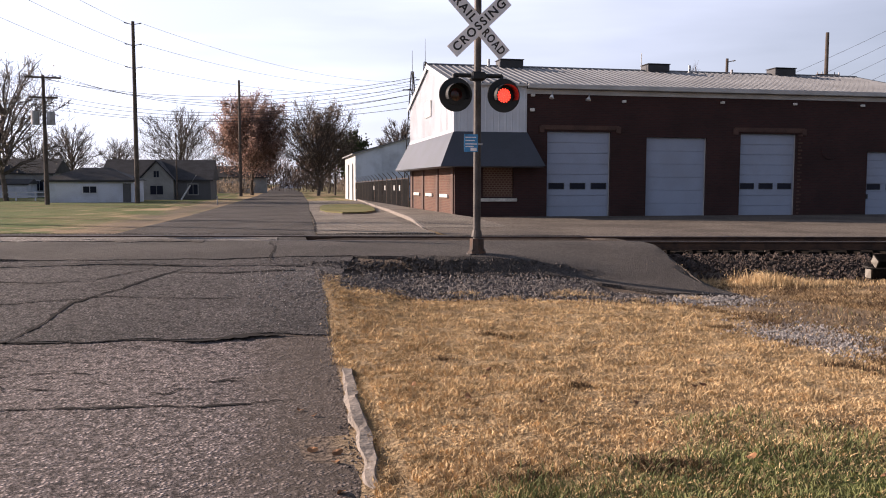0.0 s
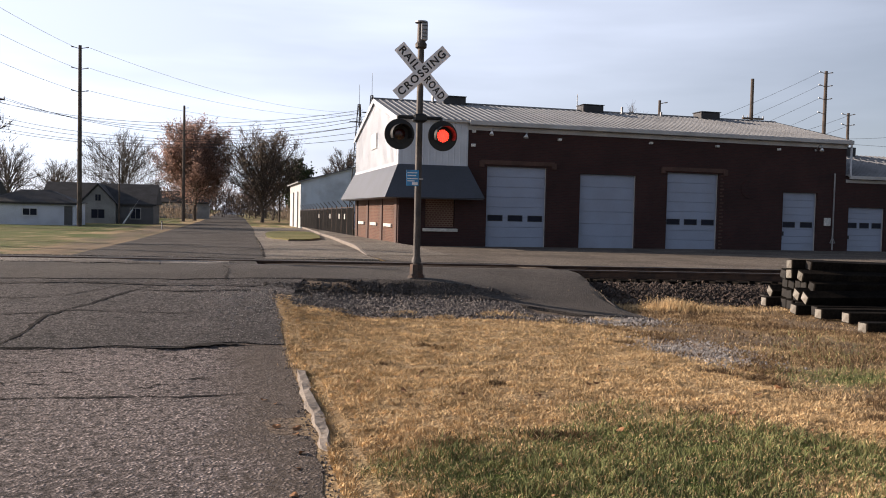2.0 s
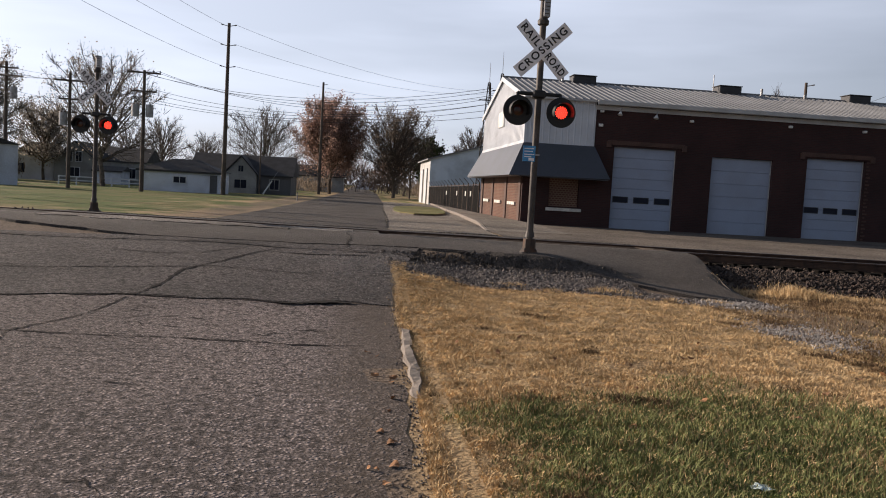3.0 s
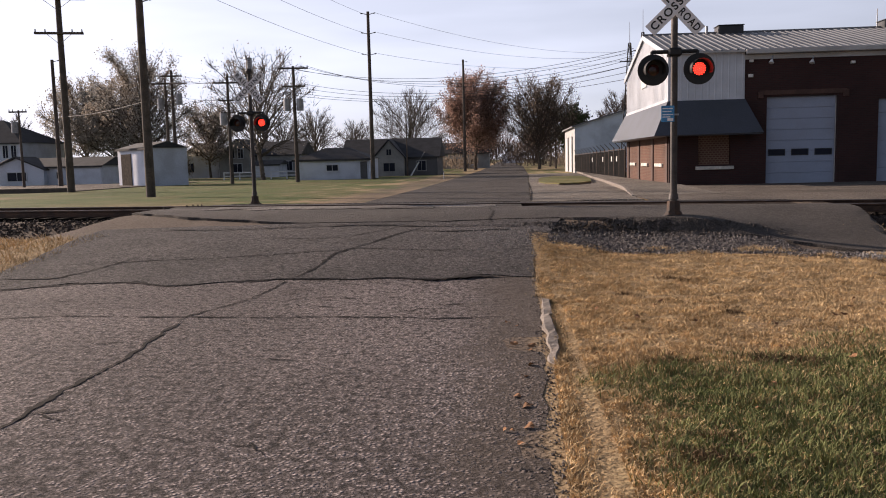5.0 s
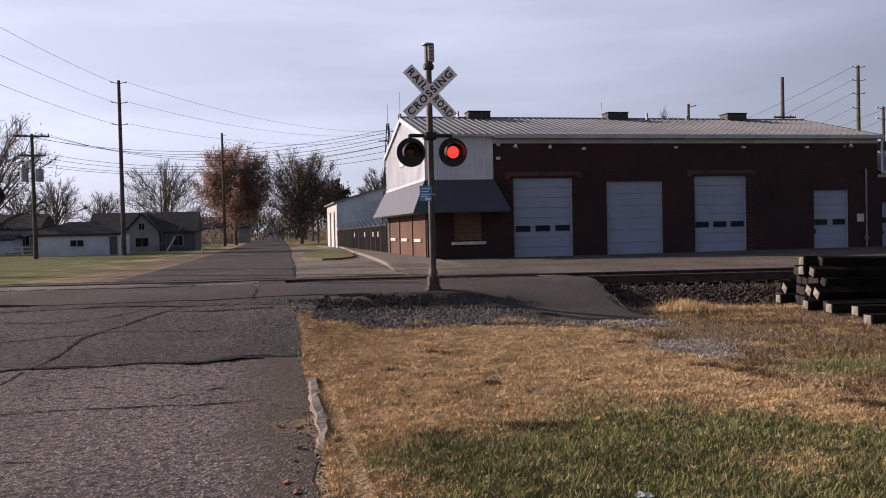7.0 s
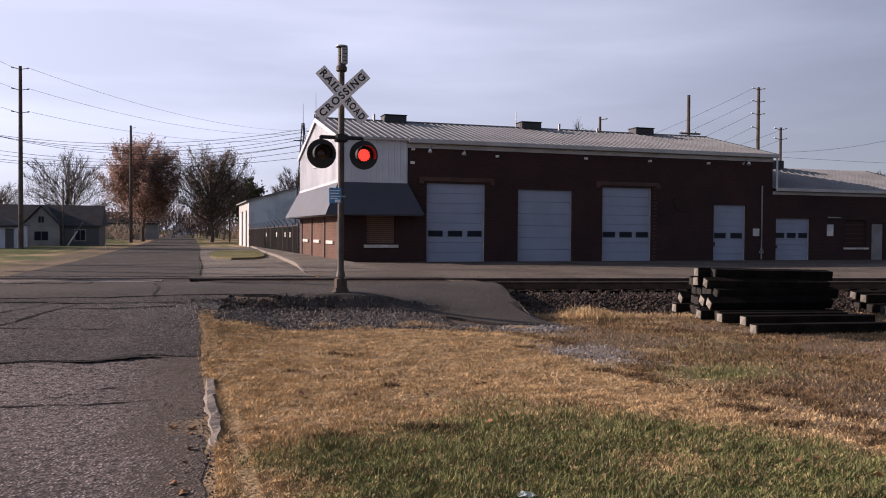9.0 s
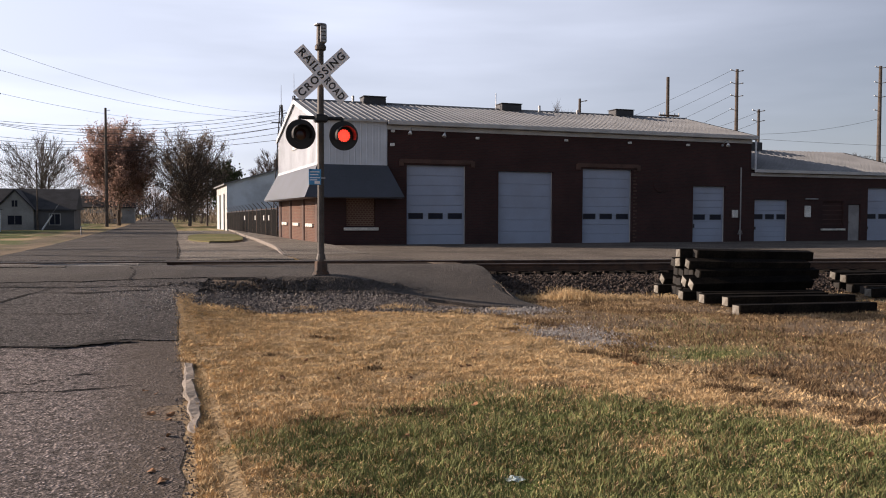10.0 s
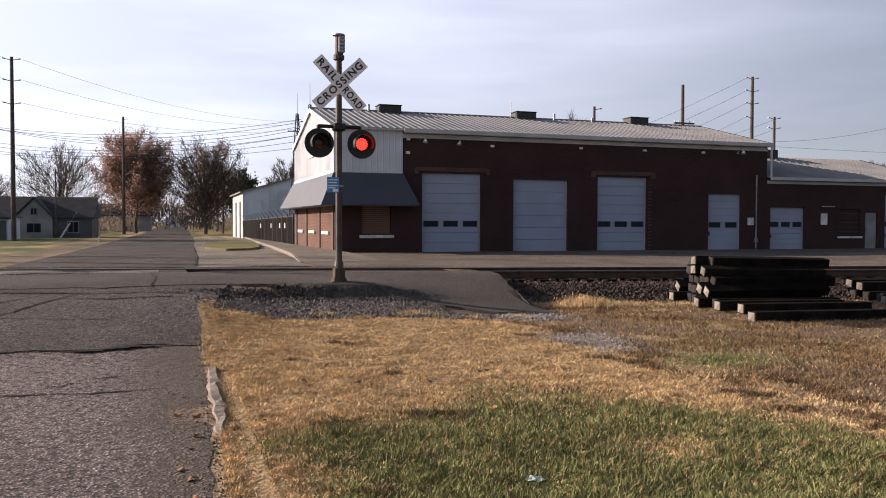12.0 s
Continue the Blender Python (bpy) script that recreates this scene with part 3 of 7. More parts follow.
road_r = line((-40, -2.83), (-11, -2.78), (-8, -2.69), (-5.6, -2.63), (-4.3, -2.60), (-2.0, -2.5), (-0.6, -2.2), (0.6, -1.9))
sheet("road_near", np.arange(-40, -3.7, 0.25), lambda y: -10.4, road_r, 32, 0.0, "asphalt_old", "worn pale asphalt street, cracked and pitted", 0.03)
seam = line((-10.6, -4.95), (-9.36, -4.33), (-8.96, -4.1), (-8.01, -4.08), (-7.44, -4.42), (-6.73, -4.22), (-5.88, -4.08), (-5.0, -4.25), (-4.44, -4.22), (-3.9, -4.4), (-3.3, -4.25), (-2.6, -4.42))
sheet("road_patch", np.arange(-4.05, 1.0, 0.2), lambda y: -10.6 - 0.1 * max(0, y + 3), road_r, 72, 0.012, "asphalt_mid", "darker coarse asphalt approach to the rail crossing", 0.07, front=seam, thick=0.03)
# crossing surface between and beside the rails, following the track
cx0, cx1 = -11.9, 3.72


def track_sheet(name, v0, v1, x0, x1, rows, cols, lift, material, label, trim=None, ragged=0.0, thick=0.08, fixed=None):
    vs, fs = [], []
    for j in range(rows + 1):
        v = v0 + (v1 - v0) * j / rows
        for i in range(cols + 1):
            x = x0 + (x1 - x0) * i / cols
            vv = v
            if trim and j == 0:
                vv = trim(x)
            elif trim:
                vv = trim(x) + (v1 - trim(x)) * j / rows
            y = RAIL0 + SLOPE * x + vv / RCOS
            if ragged and j == 0:
                y += ragged * n2(x, y, 2.5, 1.0)
            if i == cols and trim:
                x = 3.5 + 0.2 * min(max(y, -3), 3) + 0.05 * n2(x, y, 3)
            vs.append((x, y, (height(x, y) if fixed is None else fixed) + lift + 0.006 * n2(x, y, 1.1, 6.0)))
    w = cols + 1
    for j in range(rows):
        for i in range(cols):
            fs.append((j * w + i, j * w + i + 1, (j + 1) * w + i + 1, (j + 1) * w + i))
    rim = list(range(w)) + [j * w + cols for j in range(1, rows + 1)] + [rows * w + i for i in range(cols - 1, -1, -1)] + [j * w for j in range(rows - 1, 0, -1)]
    base, nr = len(vs), len(rim)
    vs += [vs[k] for k in rim] + [(vs[k][0], vs[k][1], vs[k][2] - thick) for k in rim]
    for i in range(nr):
        j = (i + 1) % nr
        fs.append((base + j, base + i, base + nr + i, base + nr + j))
    return tagged(new(name, raw(name, vs, fs, material)), label, "road", kind="structure")


south = line((-12, -1.2), (-10, -2.6), (-7, -3.5), (-4, -3.3), (-2.4, -3.0), (-1.4, -3.35), (-0.5, -3.65), (0.4, -3.75), (1.2, -3.75), (1.9, -4.2), (2.5, -4.55), (3.8, -4.55))
track_sheet("crossing_south", -3, -0.13, cx0, cx1, 14, 60, 0.022, "asphalt_cross", "weathered smooth asphalt crossing apron beside the rails", south, 0.14, 0.3)
track_sheet("crossing_middle", 0.12, 1.38, cx0, -2.6, 4, 40, -0.008, "asphalt_far", "weathered asphalt infill between the rails", fixed=0.0)
track_sheet("crossing_pale", 0.2, 1.1, -10.4, -3.2, 3, 60, 0.004, "worn_pale", "worn pale concrete patch between the rails", ragged=0.5, fixed=0.0, thick=0.02)
track_sheet("crossing_pale_strip", -0.62, -0.16, -10.2, -4.6, 2, 40, 0.036, "worn_pale", "worn pale concrete edge along the near rail", ragged=0.4, thick=0.02)
track_sheet("crossing_north", 1.60, 3.6, -11.0, 3.2, 6, 40, 0.012, "asphalt_far", "pale worn asphalt apron beyond the rails")
track_sheet("crossing_edge", 2.3, 2.75, -10.6, -2.6, 2, 40, 0.026, "worn_pale", "worn pale concrete strip along the crossing's far edge", ragged=0.25)
road_l = line((5, -7.6), (9, -7.1), (22, -6.8), (45, -6.7), (145, -6.5), (600, -6.5))
far_r = line((5, -2.3), (9, -2.25), (30, -1.7), (53, -1.0), (157, 1.0), (600, 1.0))
far_ys = list(np.arange(6.2, 60, 1.0)) + list(np.arange(60, 600, 12))
sheet("road_far", far_ys, road_l, far_r, 14, 0.006, "asphalt_far", "straight pale asphalt street running away between trees", 0.05)

# concrete apron, street before the building, pavement and kerbs
kerb_x = line((9.8, 0.75), (14, 1.15), (27, 1.9), (36, 2.3), (52, 3.2), (70, 4.0))
sheet("concrete_apron", np.arange(7.6, 62, 0.8), lambda y: far_r(y) + 0.02, lambda y: kerb_x(max(y, 9.8)), 8, 0.018, "concrete_pale", "pale concrete parking apron with stained joints", category="pavement")
vs, fs = [], []
sx = np.linspace(0.8, 90, 70)
for k, x in enumerate(sx):
    y0 = RAIL0 + SLOPE * x + 1.72 / RCOS
    y0 = max(y0, 2.6 - 0.02 * x) if x < 12 else RAIL0 + SLOPE * x + 2.4
    for j in range(13):
        y = y0 + (18.36 - y0) * j / 12
        vs.append((x, y, max(height(x, y), -0.105 - 0.005 * max(0, y - 10)) + 0.02))
for k in range(len(sx) - 1):
    for j in range(12):
        fs.append((k * 13 + j, (k + 1) * 13 + j, (k + 1) * 13 + j + 1, k * 13 + j + 1))
base = len(vs)
vs += [(vs[k * 13][0], vs[k * 13][1], vs[k * 13][2] - 0.2) for k in range(len(sx))]
for k in range(len(sx) - 1):
    fs.append((k * 13, base + k, base + k + 1, (k + 1) * 13))
tagged(new("concrete_street", raw("concrete_street", vs, fs, "concrete")), "broad pale concrete yard street before the brick building", "pavement", kind="structure")
sheet("pavement", np.arange(9.9, 62, 0.8), lambda y: kerb_x(y) + 0.13, lambda y: 3.45 if y < 31 else 3.45 + (y - 31) * 0.03, 3, lambda y: 0.13 - 0.105 * float(np.clip((15.5 - y) / 5.0, 0, 1)), "concrete_pale", "raised concrete footway beside the brick wall", category="pavement", thick=0.2)


def kerb_run(name, pts, width, top, label, chip=0.0, sink=None):
    """A kerb along a line of points, a rounded block that follows the land."""
    bm = bmesh.new()
    rings = []
    for k, (x, y) in enumerate(pts):
        q = pts[min(k + 1, len(pts) - 1)]
        p = pts[max(k - 1, 0)]
        d = Vector((q[0] - p[0], q[1] - p[1], 0)).normalized()
        s = Vector((d.y, -d.x, 0))
        z = height(x, y) - (sink(x, y) if sink else 0.0)
        r = []
        for u, hh in ((-0.5, -0.15), (-0.5, top - 0.03), (-0.36, top), (0.36, top), (0.5, top - 0.03), (0.5, -0.15)):
            jit = chip * n2(x * 3 + u * 2, y * 3 + hh * 9, 1.4, 2.0)
            r.append(bm.verts.new((x + s.x * (u * width + jit), y + s.y * u * width, z + hh + (jit * 0.8 if hh > 0 else 0))))
        rings.append(r)
    for a, c in zip(rings, rings[1:]):
        for i in range(5):
            bm.faces.new((a[i], a[i + 1], c[i + 1], c[i]))
    bm.faces.new(rings[0][::-1])
    bm.faces.new(rings[-1])
    bmesh.ops.recalc_face_normals(bm, faces=bm.faces[:])
    return tagged(part(name, bm, "kerb"), label, "kerb", kind="structure")


kerb_run("kerb_near", [(-2.56 - 0.018 * (-5.5 - y) + 0.012 * math.sin(y * 3), y) for y in np.arange(-5.45, -9.0, -0.09)], 0.10, 0.045, "broken low concrete kerb between street and lawn", 0.04, lambda x, y: 0.07 * float(np.clip((-8.2 - y) / 0.7, 0, 1)) + 0.05 * float(np.clip((y + 5.9) / 0.3, 0, 1)) + 0.035 * max(0.0, n2(x, y, 1.3, 4.4)))
kerb_run("kerb_far", [(kerb_x(y) + 0.06, y) for y in np.arange(9.85, 62, 0.8)], 0.14, 0.14, "pale concrete kerb along the raised footway", 0.0, lambda x, y: 0.11 * float(np.clip((15.5 - y) / 5.0, 0, 1)))
# planted island in the apron
isl = [(-1.2, 23.6), (-1.35, 26.5), (-1.1, 33), (-0.7, 38), (0.4, 41.5), (2.0, 41), (2.05, 36), (1.7, 30), (1.2, 25.2), (0.4, 22.6), (-0.6, 22.0)]
bm = bmesh.new()
prism(bm, [(x, y, height(x, y) + 0.0) for x, y in isl], (0, 0, 0.07))
part("kerb_island", bm, "concrete")["kind"] = "structure"
bm = bmesh.new()
cxx, cyy = 0.4, 31
prism(bm, [(cxx + (x - cxx) * 0.96, cyy + (y - cyy) * 0.985, height(x, y) + 0.05) for x, y in isl], (0, 0, 0.06))
isl_me = as_mesh("lawn_island", bm, "turf")
at = isl_me.attributes.new("green", "FLOAT", "POINT")
at.data.foreach_set("value", [0.75] * len(isl_me.vertices))
tagged(new("lawn_island", isl_me), "small turf island with a concrete rim", "lawn", kind="structure")
# pale gravel lot at the far left
lot = sheet("gravel_lot", np.arange(32, 62, 2.0), lambda y: -75.0, lambda y: -28.5 - (y - 32) * 0.1, 10, 0.02, "concrete", "pale gravel lot before white outbuildings", category="ground")


def crack(pts, width, lift=0.006, track=False):
    """A jagged open joint in the asphalt, wavering in width and broken here and there."""
    vs, fs = [], []
    out = []
    for (x0, y0), (x1, y1) in zip(pts, pts[1:]):
        k = max(2, int(math.hypot(x1 - x0, y1 - y0) / 0.05))
        out += [(x0 + (x1 - x0) * i / k, y0 + (y1 - y0) * i / k) for i in range(k)]
    out.append(pts[-1])
    for i, (x, y) in enumerate(out):
        p, q = out[max(i - 1, 0)], out[min(i + 1, len(out) - 1)]
        d = Vector((q[0] - p[0], q[1] - p[1])).normalized()
        j = 0.05 * n2(x, y, 2.2, 9.0) + 0.03 * n2(x, y, 8.0, 3.0) + 0.03 * n2(x, y, 15.0, 4.0)
        x, y = x - d.y * j, y + d.x * j
        w = width * max(0.15, 0.95 + 0.9 * n2(x, y, 2.6, 5.0) + 0.8 * n2(x, y, 11.0, 2.0)) * min(1, 0.2 + 0.1 * min(i, len(out) - 1 - i))
        z = height(x, y) + lift + (0.022 + 0.006 * n2(x, y, 1.1, 6.0) if track else 0.008 * n2(x, y, 0.9, 4.0))
        vs += [(x - d.y * w / 2, y + d.x * w / 2, z), (x + d.y * w / 2, y - d.x * w / 2, z)]
    for i in range(len(out) - 1):
        fs.append((2 * i, 2 * i + 1, 2 * i + 3, 2 * i + 2))
    return part("crack", raw("crack", vs, fs, "crack"), None, roads)


roads = bpy.data.objects["road_near"]
# the long diagonal crack, the ragged seam of the darker overlay, and the cross joints
crack([(-6.5, -12.5), (-6.14, -10.14), (-6.17, -9.44), (-6.19, -8.4), (-6.37, -6.57), (-6.08, -5.55), (-5.88, -4.2)], 0.034)
crack([(-5.88, -4.2), (-5.67, -3.46), (-5.58, -2.5), (-5.0, -1.5), (-4.51, -0.09)], 0.045, 0.019)
crack([(-10.2, -6.5), (-8.44, -6.53), (-7.72, -6.4), (-6.39, -6.54), (-5.45, -6.58), (-4.72, -6.62), (-3.81, -6.73), (-3.0, -6.7)], 0.042)
crack([(x, seam(x) - 0.02) for x in np.arange(-10.4, -2.75, 0.3)], 0.05, 0.009)
crack([(-4.1, -4.4), (-3.85, -4.43), (-3.4, -4.33), (-3.05, -4.33)], 0.15, 0.02)
crack([(-10.24, -3.72), (-9.38, -3.72), (-9.12, -3.17), (-8.81, -2.3)], 0.07, 0.019)
crack([(-9.9, -2.7), (-8.18, -2.6), (-6.58, -2.5), (-5.94, -2.35), (-5.25, -2.2), (-4.14, -2.5), (-3.2, -2.7)], 0.03, 0.019)
crack([(-7.2, -0.9), (-6.3, -1.2), (-5.6, -1.1), (-5.2, -0.5), (-4.9, 0.1)], 0.03, 0.019)
crack([(-9.94, 0.08), (-9.41, 0.41), (-8.05, 0.31), (-6.57, 0.49), (-5.69, 0.45), (-4.37, 0.03), (-3.34, -0.05), (-2.6, -0.45)], 0.09, 0.012, True)
crack([(-4.6, -0.55), (-3.9, -0.75), (-3.2, -0.62), (-2.7, -0.8)], 0.11, 0.02)
crack([(-3.25, -0.06), (-3.31, 1.0), (-3.2, 1.6), (-3.34, 3.3)], 0.03, 0.008, True)
rngc = np.random.default_rng(41)
for k in range(34):
    # short open tears in the worn wearing course
    x, y = rngc.uniform(-9.0, -3.2), rngc.uniform(-12.5, -4.6)
    if k < 16:
        x, y = rngc.uniform(-6.0, -3.4), rngc.uniform(-6.6, -4.6)
    crack([(x, y), (x + rngc.uniform(0.06, 0.14), y + rngc.normal(0, 0.05)), (x + rngc.uniform(0.15, 0.3), y + rngc.normal(0, 0.08))], rngc.uniform(0.03, 0.07))
for y, w in ((14, 0.06), (22, 0.08), (33, 0.1), (44, 0.12)):
    crack([(-6.7, y), (-4, y + 0.3), (-1.8, y + 0.1)], w, 0.02)
crack([(-2.25, 8.2), (-2.0, 16), (-1.75, 28)], 0.07, 0.02)
crack([(-2.1, 12.0), (-0.5, 12.1), (1.0, 12.0)], 0.04, 0.03)
crack([(-1.9, 19.0), (0.0, 19.1), (1.35, 19.0)], 0.05, 0.03)

# ================= railway =================
track = thing("railway_track", (0, RAIL0, -0.17), "single rusty railway track on dark stone ballast", "railway", kind="structure")
tdir = Vector((RCOS, SLOPE * RCOS, 0))
tnor = Vector((-SLOPE * RCOS, RCOS, 0))
rail_o = Vector((0, RAIL0, 0))


def along(s, v, z):
    return rail_o + tdir * s + tnor * v + Vector((0, 0, z))


RISE = 0.012                          # the rails stand a little proud of the worn apron
for k, v in enumerate((0.0, 1.505)):
    bm = bmesh.new()
    prof = [(-0.07, -0.17), (0.07, -0.17), (0.07, -0.155), (0.012, -0.135), (0.012, -0.045), (0.035, -0.035), (0.035, -0.004), (-0.035, -0.004), (-0.035, -0.035), (-0.012, -0.045), (-0.012, -0.135), (-0.07, -0.155)]
    prism(bm, [along(-120, v + a, c + RISE) for a, c in prof], tdir * 240)
    r = part("rail", bm, "rail", track)
    bm = bmesh.new()
    prism(bm, [along(-120, v + a, c + RISE) for a, c in ((-0.03, -0.004), (0.03, -0.004), (0.024, 0.004), (-0.024, 0.004))], tdir * 240)
    part("rail_head", bm, "rail_top", r, "worn bright running surface")
# dark planks between and beside the rails at the east half of the crossing
for row, (v0, v1, lo) in enumerate(((-0.125, -0.06, 0.0), (0.13, 0.36, -0.03), (0.375, 0.6, -0.034), (0.615, 0.86, -0.028), (0.875, 1.1, -0.036), (1.115, 1.37, -0.03), (1.58, 1.72, 0.0))):
    for k in range(3):
        s0 = -2.62 + k * 2.05 + 0.3 * (row % 2)
        s1 = s0 + 2.03
        bm = bmesh.new()
        prism(bm, [along(s0, v0, lo - 0.12), along(s0, v1, lo - 0.12), along(s0, v1, lo), along(s0, v0, lo)], tdir * (s1 - s0))
        part("crossing_plank", bm, "plank", track, "dark splintered crossing plank" if k == 0 else "")
sleeper = None
for i in range(-70, 90):
    s = i * 0.52
    if -12.3 < s < 3.6:
        continue
    if sleeper is None:
        sleeper = as_mesh("sleeper", abox(-0.11, 0.11, -1.3, 1.3, -0.17, 0.0, 0.012), "tie")
    ob = new("sleeper", sleeper)
    ob.parent = track
    ob.matrix_parent_inverse = placed(track).inverted()
    ob.matrix_basis = Matrix.Translation(along(s, 0.75, -0.172 + RISE)) @ Matrix.Rotation(math.atan(SLOPE), 4, "Z")


def stones(name, count, where, size, material, label, seed, lift=0.0):
    """Loose broken stones, each a small irregular solid, joined in one mesh."""
    rng = np.random.default_rng(seed)
    b = np.array([(1, 0, 0), (-1, 0, 0), (0, 1, 0), (0, -1, 0), (0, 0, 1), (0, 0, -1)], float)
    f = [(0, 2, 4), (2, 1, 4), (1, 3, 4), (3, 0, 4), (2, 0, 5), (1, 2, 5), (3, 1, 5), (0, 3, 5)]
    vs, fs = [], []
    made = 0
    while made < count:
        x, y = where(rng)
        if x is None:
            continue
        s = size * rng.uniform(0.5, 1.35)
        sc = np.array([s * rng.uniform(0.7, 1.3), s * rng.uniform(0.7, 1.3), s * rng.uniform(0.5, 0.9)])
        q = Euler(rng.uniform(0, 6.28, 3)).to_matrix()
        p = (b + rng.uniform(-0.25, 0.25, b.shape)) * sc
        p = p @ np.array(q).T + (x, y, height(x, y) + lift + s * 0.15)
        base = len(vs)
        vs += [tuple(r) for r in p]
        fs += [tuple(base + i for i in t) for t in f]
        made += 1
    return tagged(new(name, raw(name, vs, fs, material)), label, "gravel", kind="stuff")


def ballast_spot(rng):
    s = rng.uniform(3.3, 22) if rng.random() < 0.75 else rng.uniform(-28, -12.0)
    v = rng.triangular(-2.6, -1.5, -0.25) if rng.random() < 0.85 else rng.uniform(0, 2.4)
    p = along(s, v, 0)
    if s > 0 and p.x < 3.75 + 0.2 * p.y:
        return None, None
    return p.x, p.y


def verge_spot(rng):
    x = rng.uniform(-2.6, 3.2)
    v = rng.normal(-4.6, 0.42)
    y = RAIL0 + SLOPE * x + v / RCOS
    if v > -3.75 or (x > 1.5 and v > -4.7):
        return None, None
    if x < -1.9 and v > -4.4 or x > 1.9 and rng.random() < 0.75:
        return None, None
    return x, y


def patch_spot(rng):
    x, y = rng.normal(2.38, 0.26), rng.normal(-5.3, 0.5)
    if rng.random() < 0.25:
        x, y = rng.normal(2.75, 0.35), rng.normal(-2.6, 0.25)
    return x, y


stones("ballast", 12000, ballast_spot, 0.038, "stone", "dark angular track ballast stones", 1)
stones("gravel_verge", 9000, verge_spot, 0.026, "stone_mid", "loose grey gravel at the crossing's edge", 2)
def edge_grit(rng):
    y = rng.uniform(-14, -1.5)
    return road_r(y) + 0.06 + rng.normal(0, 0.07), y




def lip_spot(rng):
    x = rng.triangular(-3.0, 0.2, 2.0)
    v = rng.uniform(-3.85, -3.46) - 0.06 * abs(rng.normal())
    return x, RAIL0 + SLOPE * x + v / RCOS


def spill_spot(rng):
    x = -2.9 + rng.normal(0, 0.42)
    return x, rng.normal(-1.7, 0.9)


stones("asphalt_rubble", 1500, lip_spot, 0.03, "rubble", "dark broken asphalt lumps along the apron's lip", 14)
stones("gravel_spill", 1100, spill_spot, 0.011, "stone_pale", "fine gravel strewn over the asphalt corner", 15, 0.012)
stones("road_grit", 1500, edge_grit, 0.010, "stone_mid", "fine grey grit along the street's broken edge", 4)
stones("gravel_chips", 1100, verge_spot, 0.02, "stone_pale", "pale stone chips among the crossing gravel", 6)
stones("gravel_patch", 3200, patch_spot, 0.016, "stone_pale", "pale fine gravel scattered in the lawn", 3, 0.022)


# ================= the brick garage building =================
FY, X0, X1, XW = 18.37, 3.5, 24.95, 36.2     # front wall's face, west end, end of the tall part, end of the wing
BASE, EAVE, RIDGE, RIDGE_Y, BACK = -0.18, 5.0, 6.4, 23.9, 29.4
garage = thing("brick_garage", (14, 24, BASE), "long dark brick garage building with grey metal roof and white doors", "building")


def wall_along_x(name, x0, x1, y0, y1, z0, z1, holes, material, parent, label=""):
    """A wall with rectangular openings through it, in one mesh."""
    bm = bmesh.new()
    xs = sorted({x0, x1} | {h[0] for h in holes} | {h[1] for h in holes})
    zs = sorted({z0, z1} | {h[2] for h in holes} | {h[3] for h in holes})
    nx_, nz_ = len(xs) - 1, len(zs) - 1
    solid = lambda i, k: 0 <= i < nx_ and 0 <= k < nz_ and not any(a < (xs[i] + xs[i + 1]) / 2 < c and lo < (zs[k] + zs[k + 1]) / 2 < hi for a, c, lo, hi in holes)
    vd = {}

    def vert(i, k, y):
        if (i, k, y) not in vd:
            vd[(i, k, y)] = bm.verts.new((xs[i], y, zs[k]))
        return vd[(i, k, y)]

    for i in range(nx_):
        for k in range(nz_):
            if not solid(i, k):
                continue
            for y in (y0, y1):
                bm.faces.new([vert(i, k, y), vert(i + 1, k, y), vert(i + 1, k + 1, y), vert(i, k + 1, y)])
            for di, dk, e in ((-1, 0, ((i, k), (i, k + 1))), (1, 0, ((i + 1, k), (i + 1, k + 1))), (0, -1, ((i, k), (i + 1, k))), (0, 1, ((i, k + 1), (i + 1, k + 1)))):
                if not solid(i + di, k + dk):
                    (a, b), (c, d) = e
                    bm.faces.new([vert(a, b, y0), vert(c, d, y0), vert(c, d, y1), vert(a, b, y1)])
    bmesh.ops.recalc_face_normals(bm, faces=bm.faces[:])
    return part(name, bm, material, parent, label)


doors = [(7.23, 9.90, 3.24, 3, 0.368), (11.43, 14.10, 3.06, 0, 0), (15.60, 18.20, 3.26, 3, 0.368), (21.58, 23.46, 2.56, 2, 0.455)]
wing_doors = [(25.20, 27.30, 1.95, 3, 0.60), (32.46, 34.88, 2.62, 3, 0.47)]
win1, win2, side_door = (4.62, 5.87, 0.66, 1.86), (29.47, 30.84, 0.50, 1.90), (31.17, 32.0, BASE, 1.75)
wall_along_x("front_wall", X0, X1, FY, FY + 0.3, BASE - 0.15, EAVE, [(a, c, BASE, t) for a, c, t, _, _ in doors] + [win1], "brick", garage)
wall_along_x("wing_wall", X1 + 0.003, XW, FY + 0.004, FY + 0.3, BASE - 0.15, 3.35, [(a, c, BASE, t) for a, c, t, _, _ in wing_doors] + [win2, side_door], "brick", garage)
# west wall, with piers and bricked-up openings
bm = bmesh.new()
box(bm, X0, X0 + 0.3, FY + 0.302, BACK, BASE - 0.25, EAVE)
prism(bm, [(X0 + 0.002, FY + 0.302, EAVE), (X0 + 0.002, BACK, EAVE), (X0 + 0.002, RIDGE_Y, RIDGE - 0.05)], (0.28, 0, 0))
part("west_wall", bm, "brick", garage)
bm = bmesh.new()
box(bm, X1 - 0.3, X1 - 0.002, FY + 0.302, BACK, BASE - 0.2, EAVE)
prism(bm, [(X1 - 0.3, FY + 0.302, EAVE), (X1 - 0.3, BACK, EAVE), (X1 - 0.3, RIDGE_Y, RIDGE - 0.05)], (0.28, 0, 0))
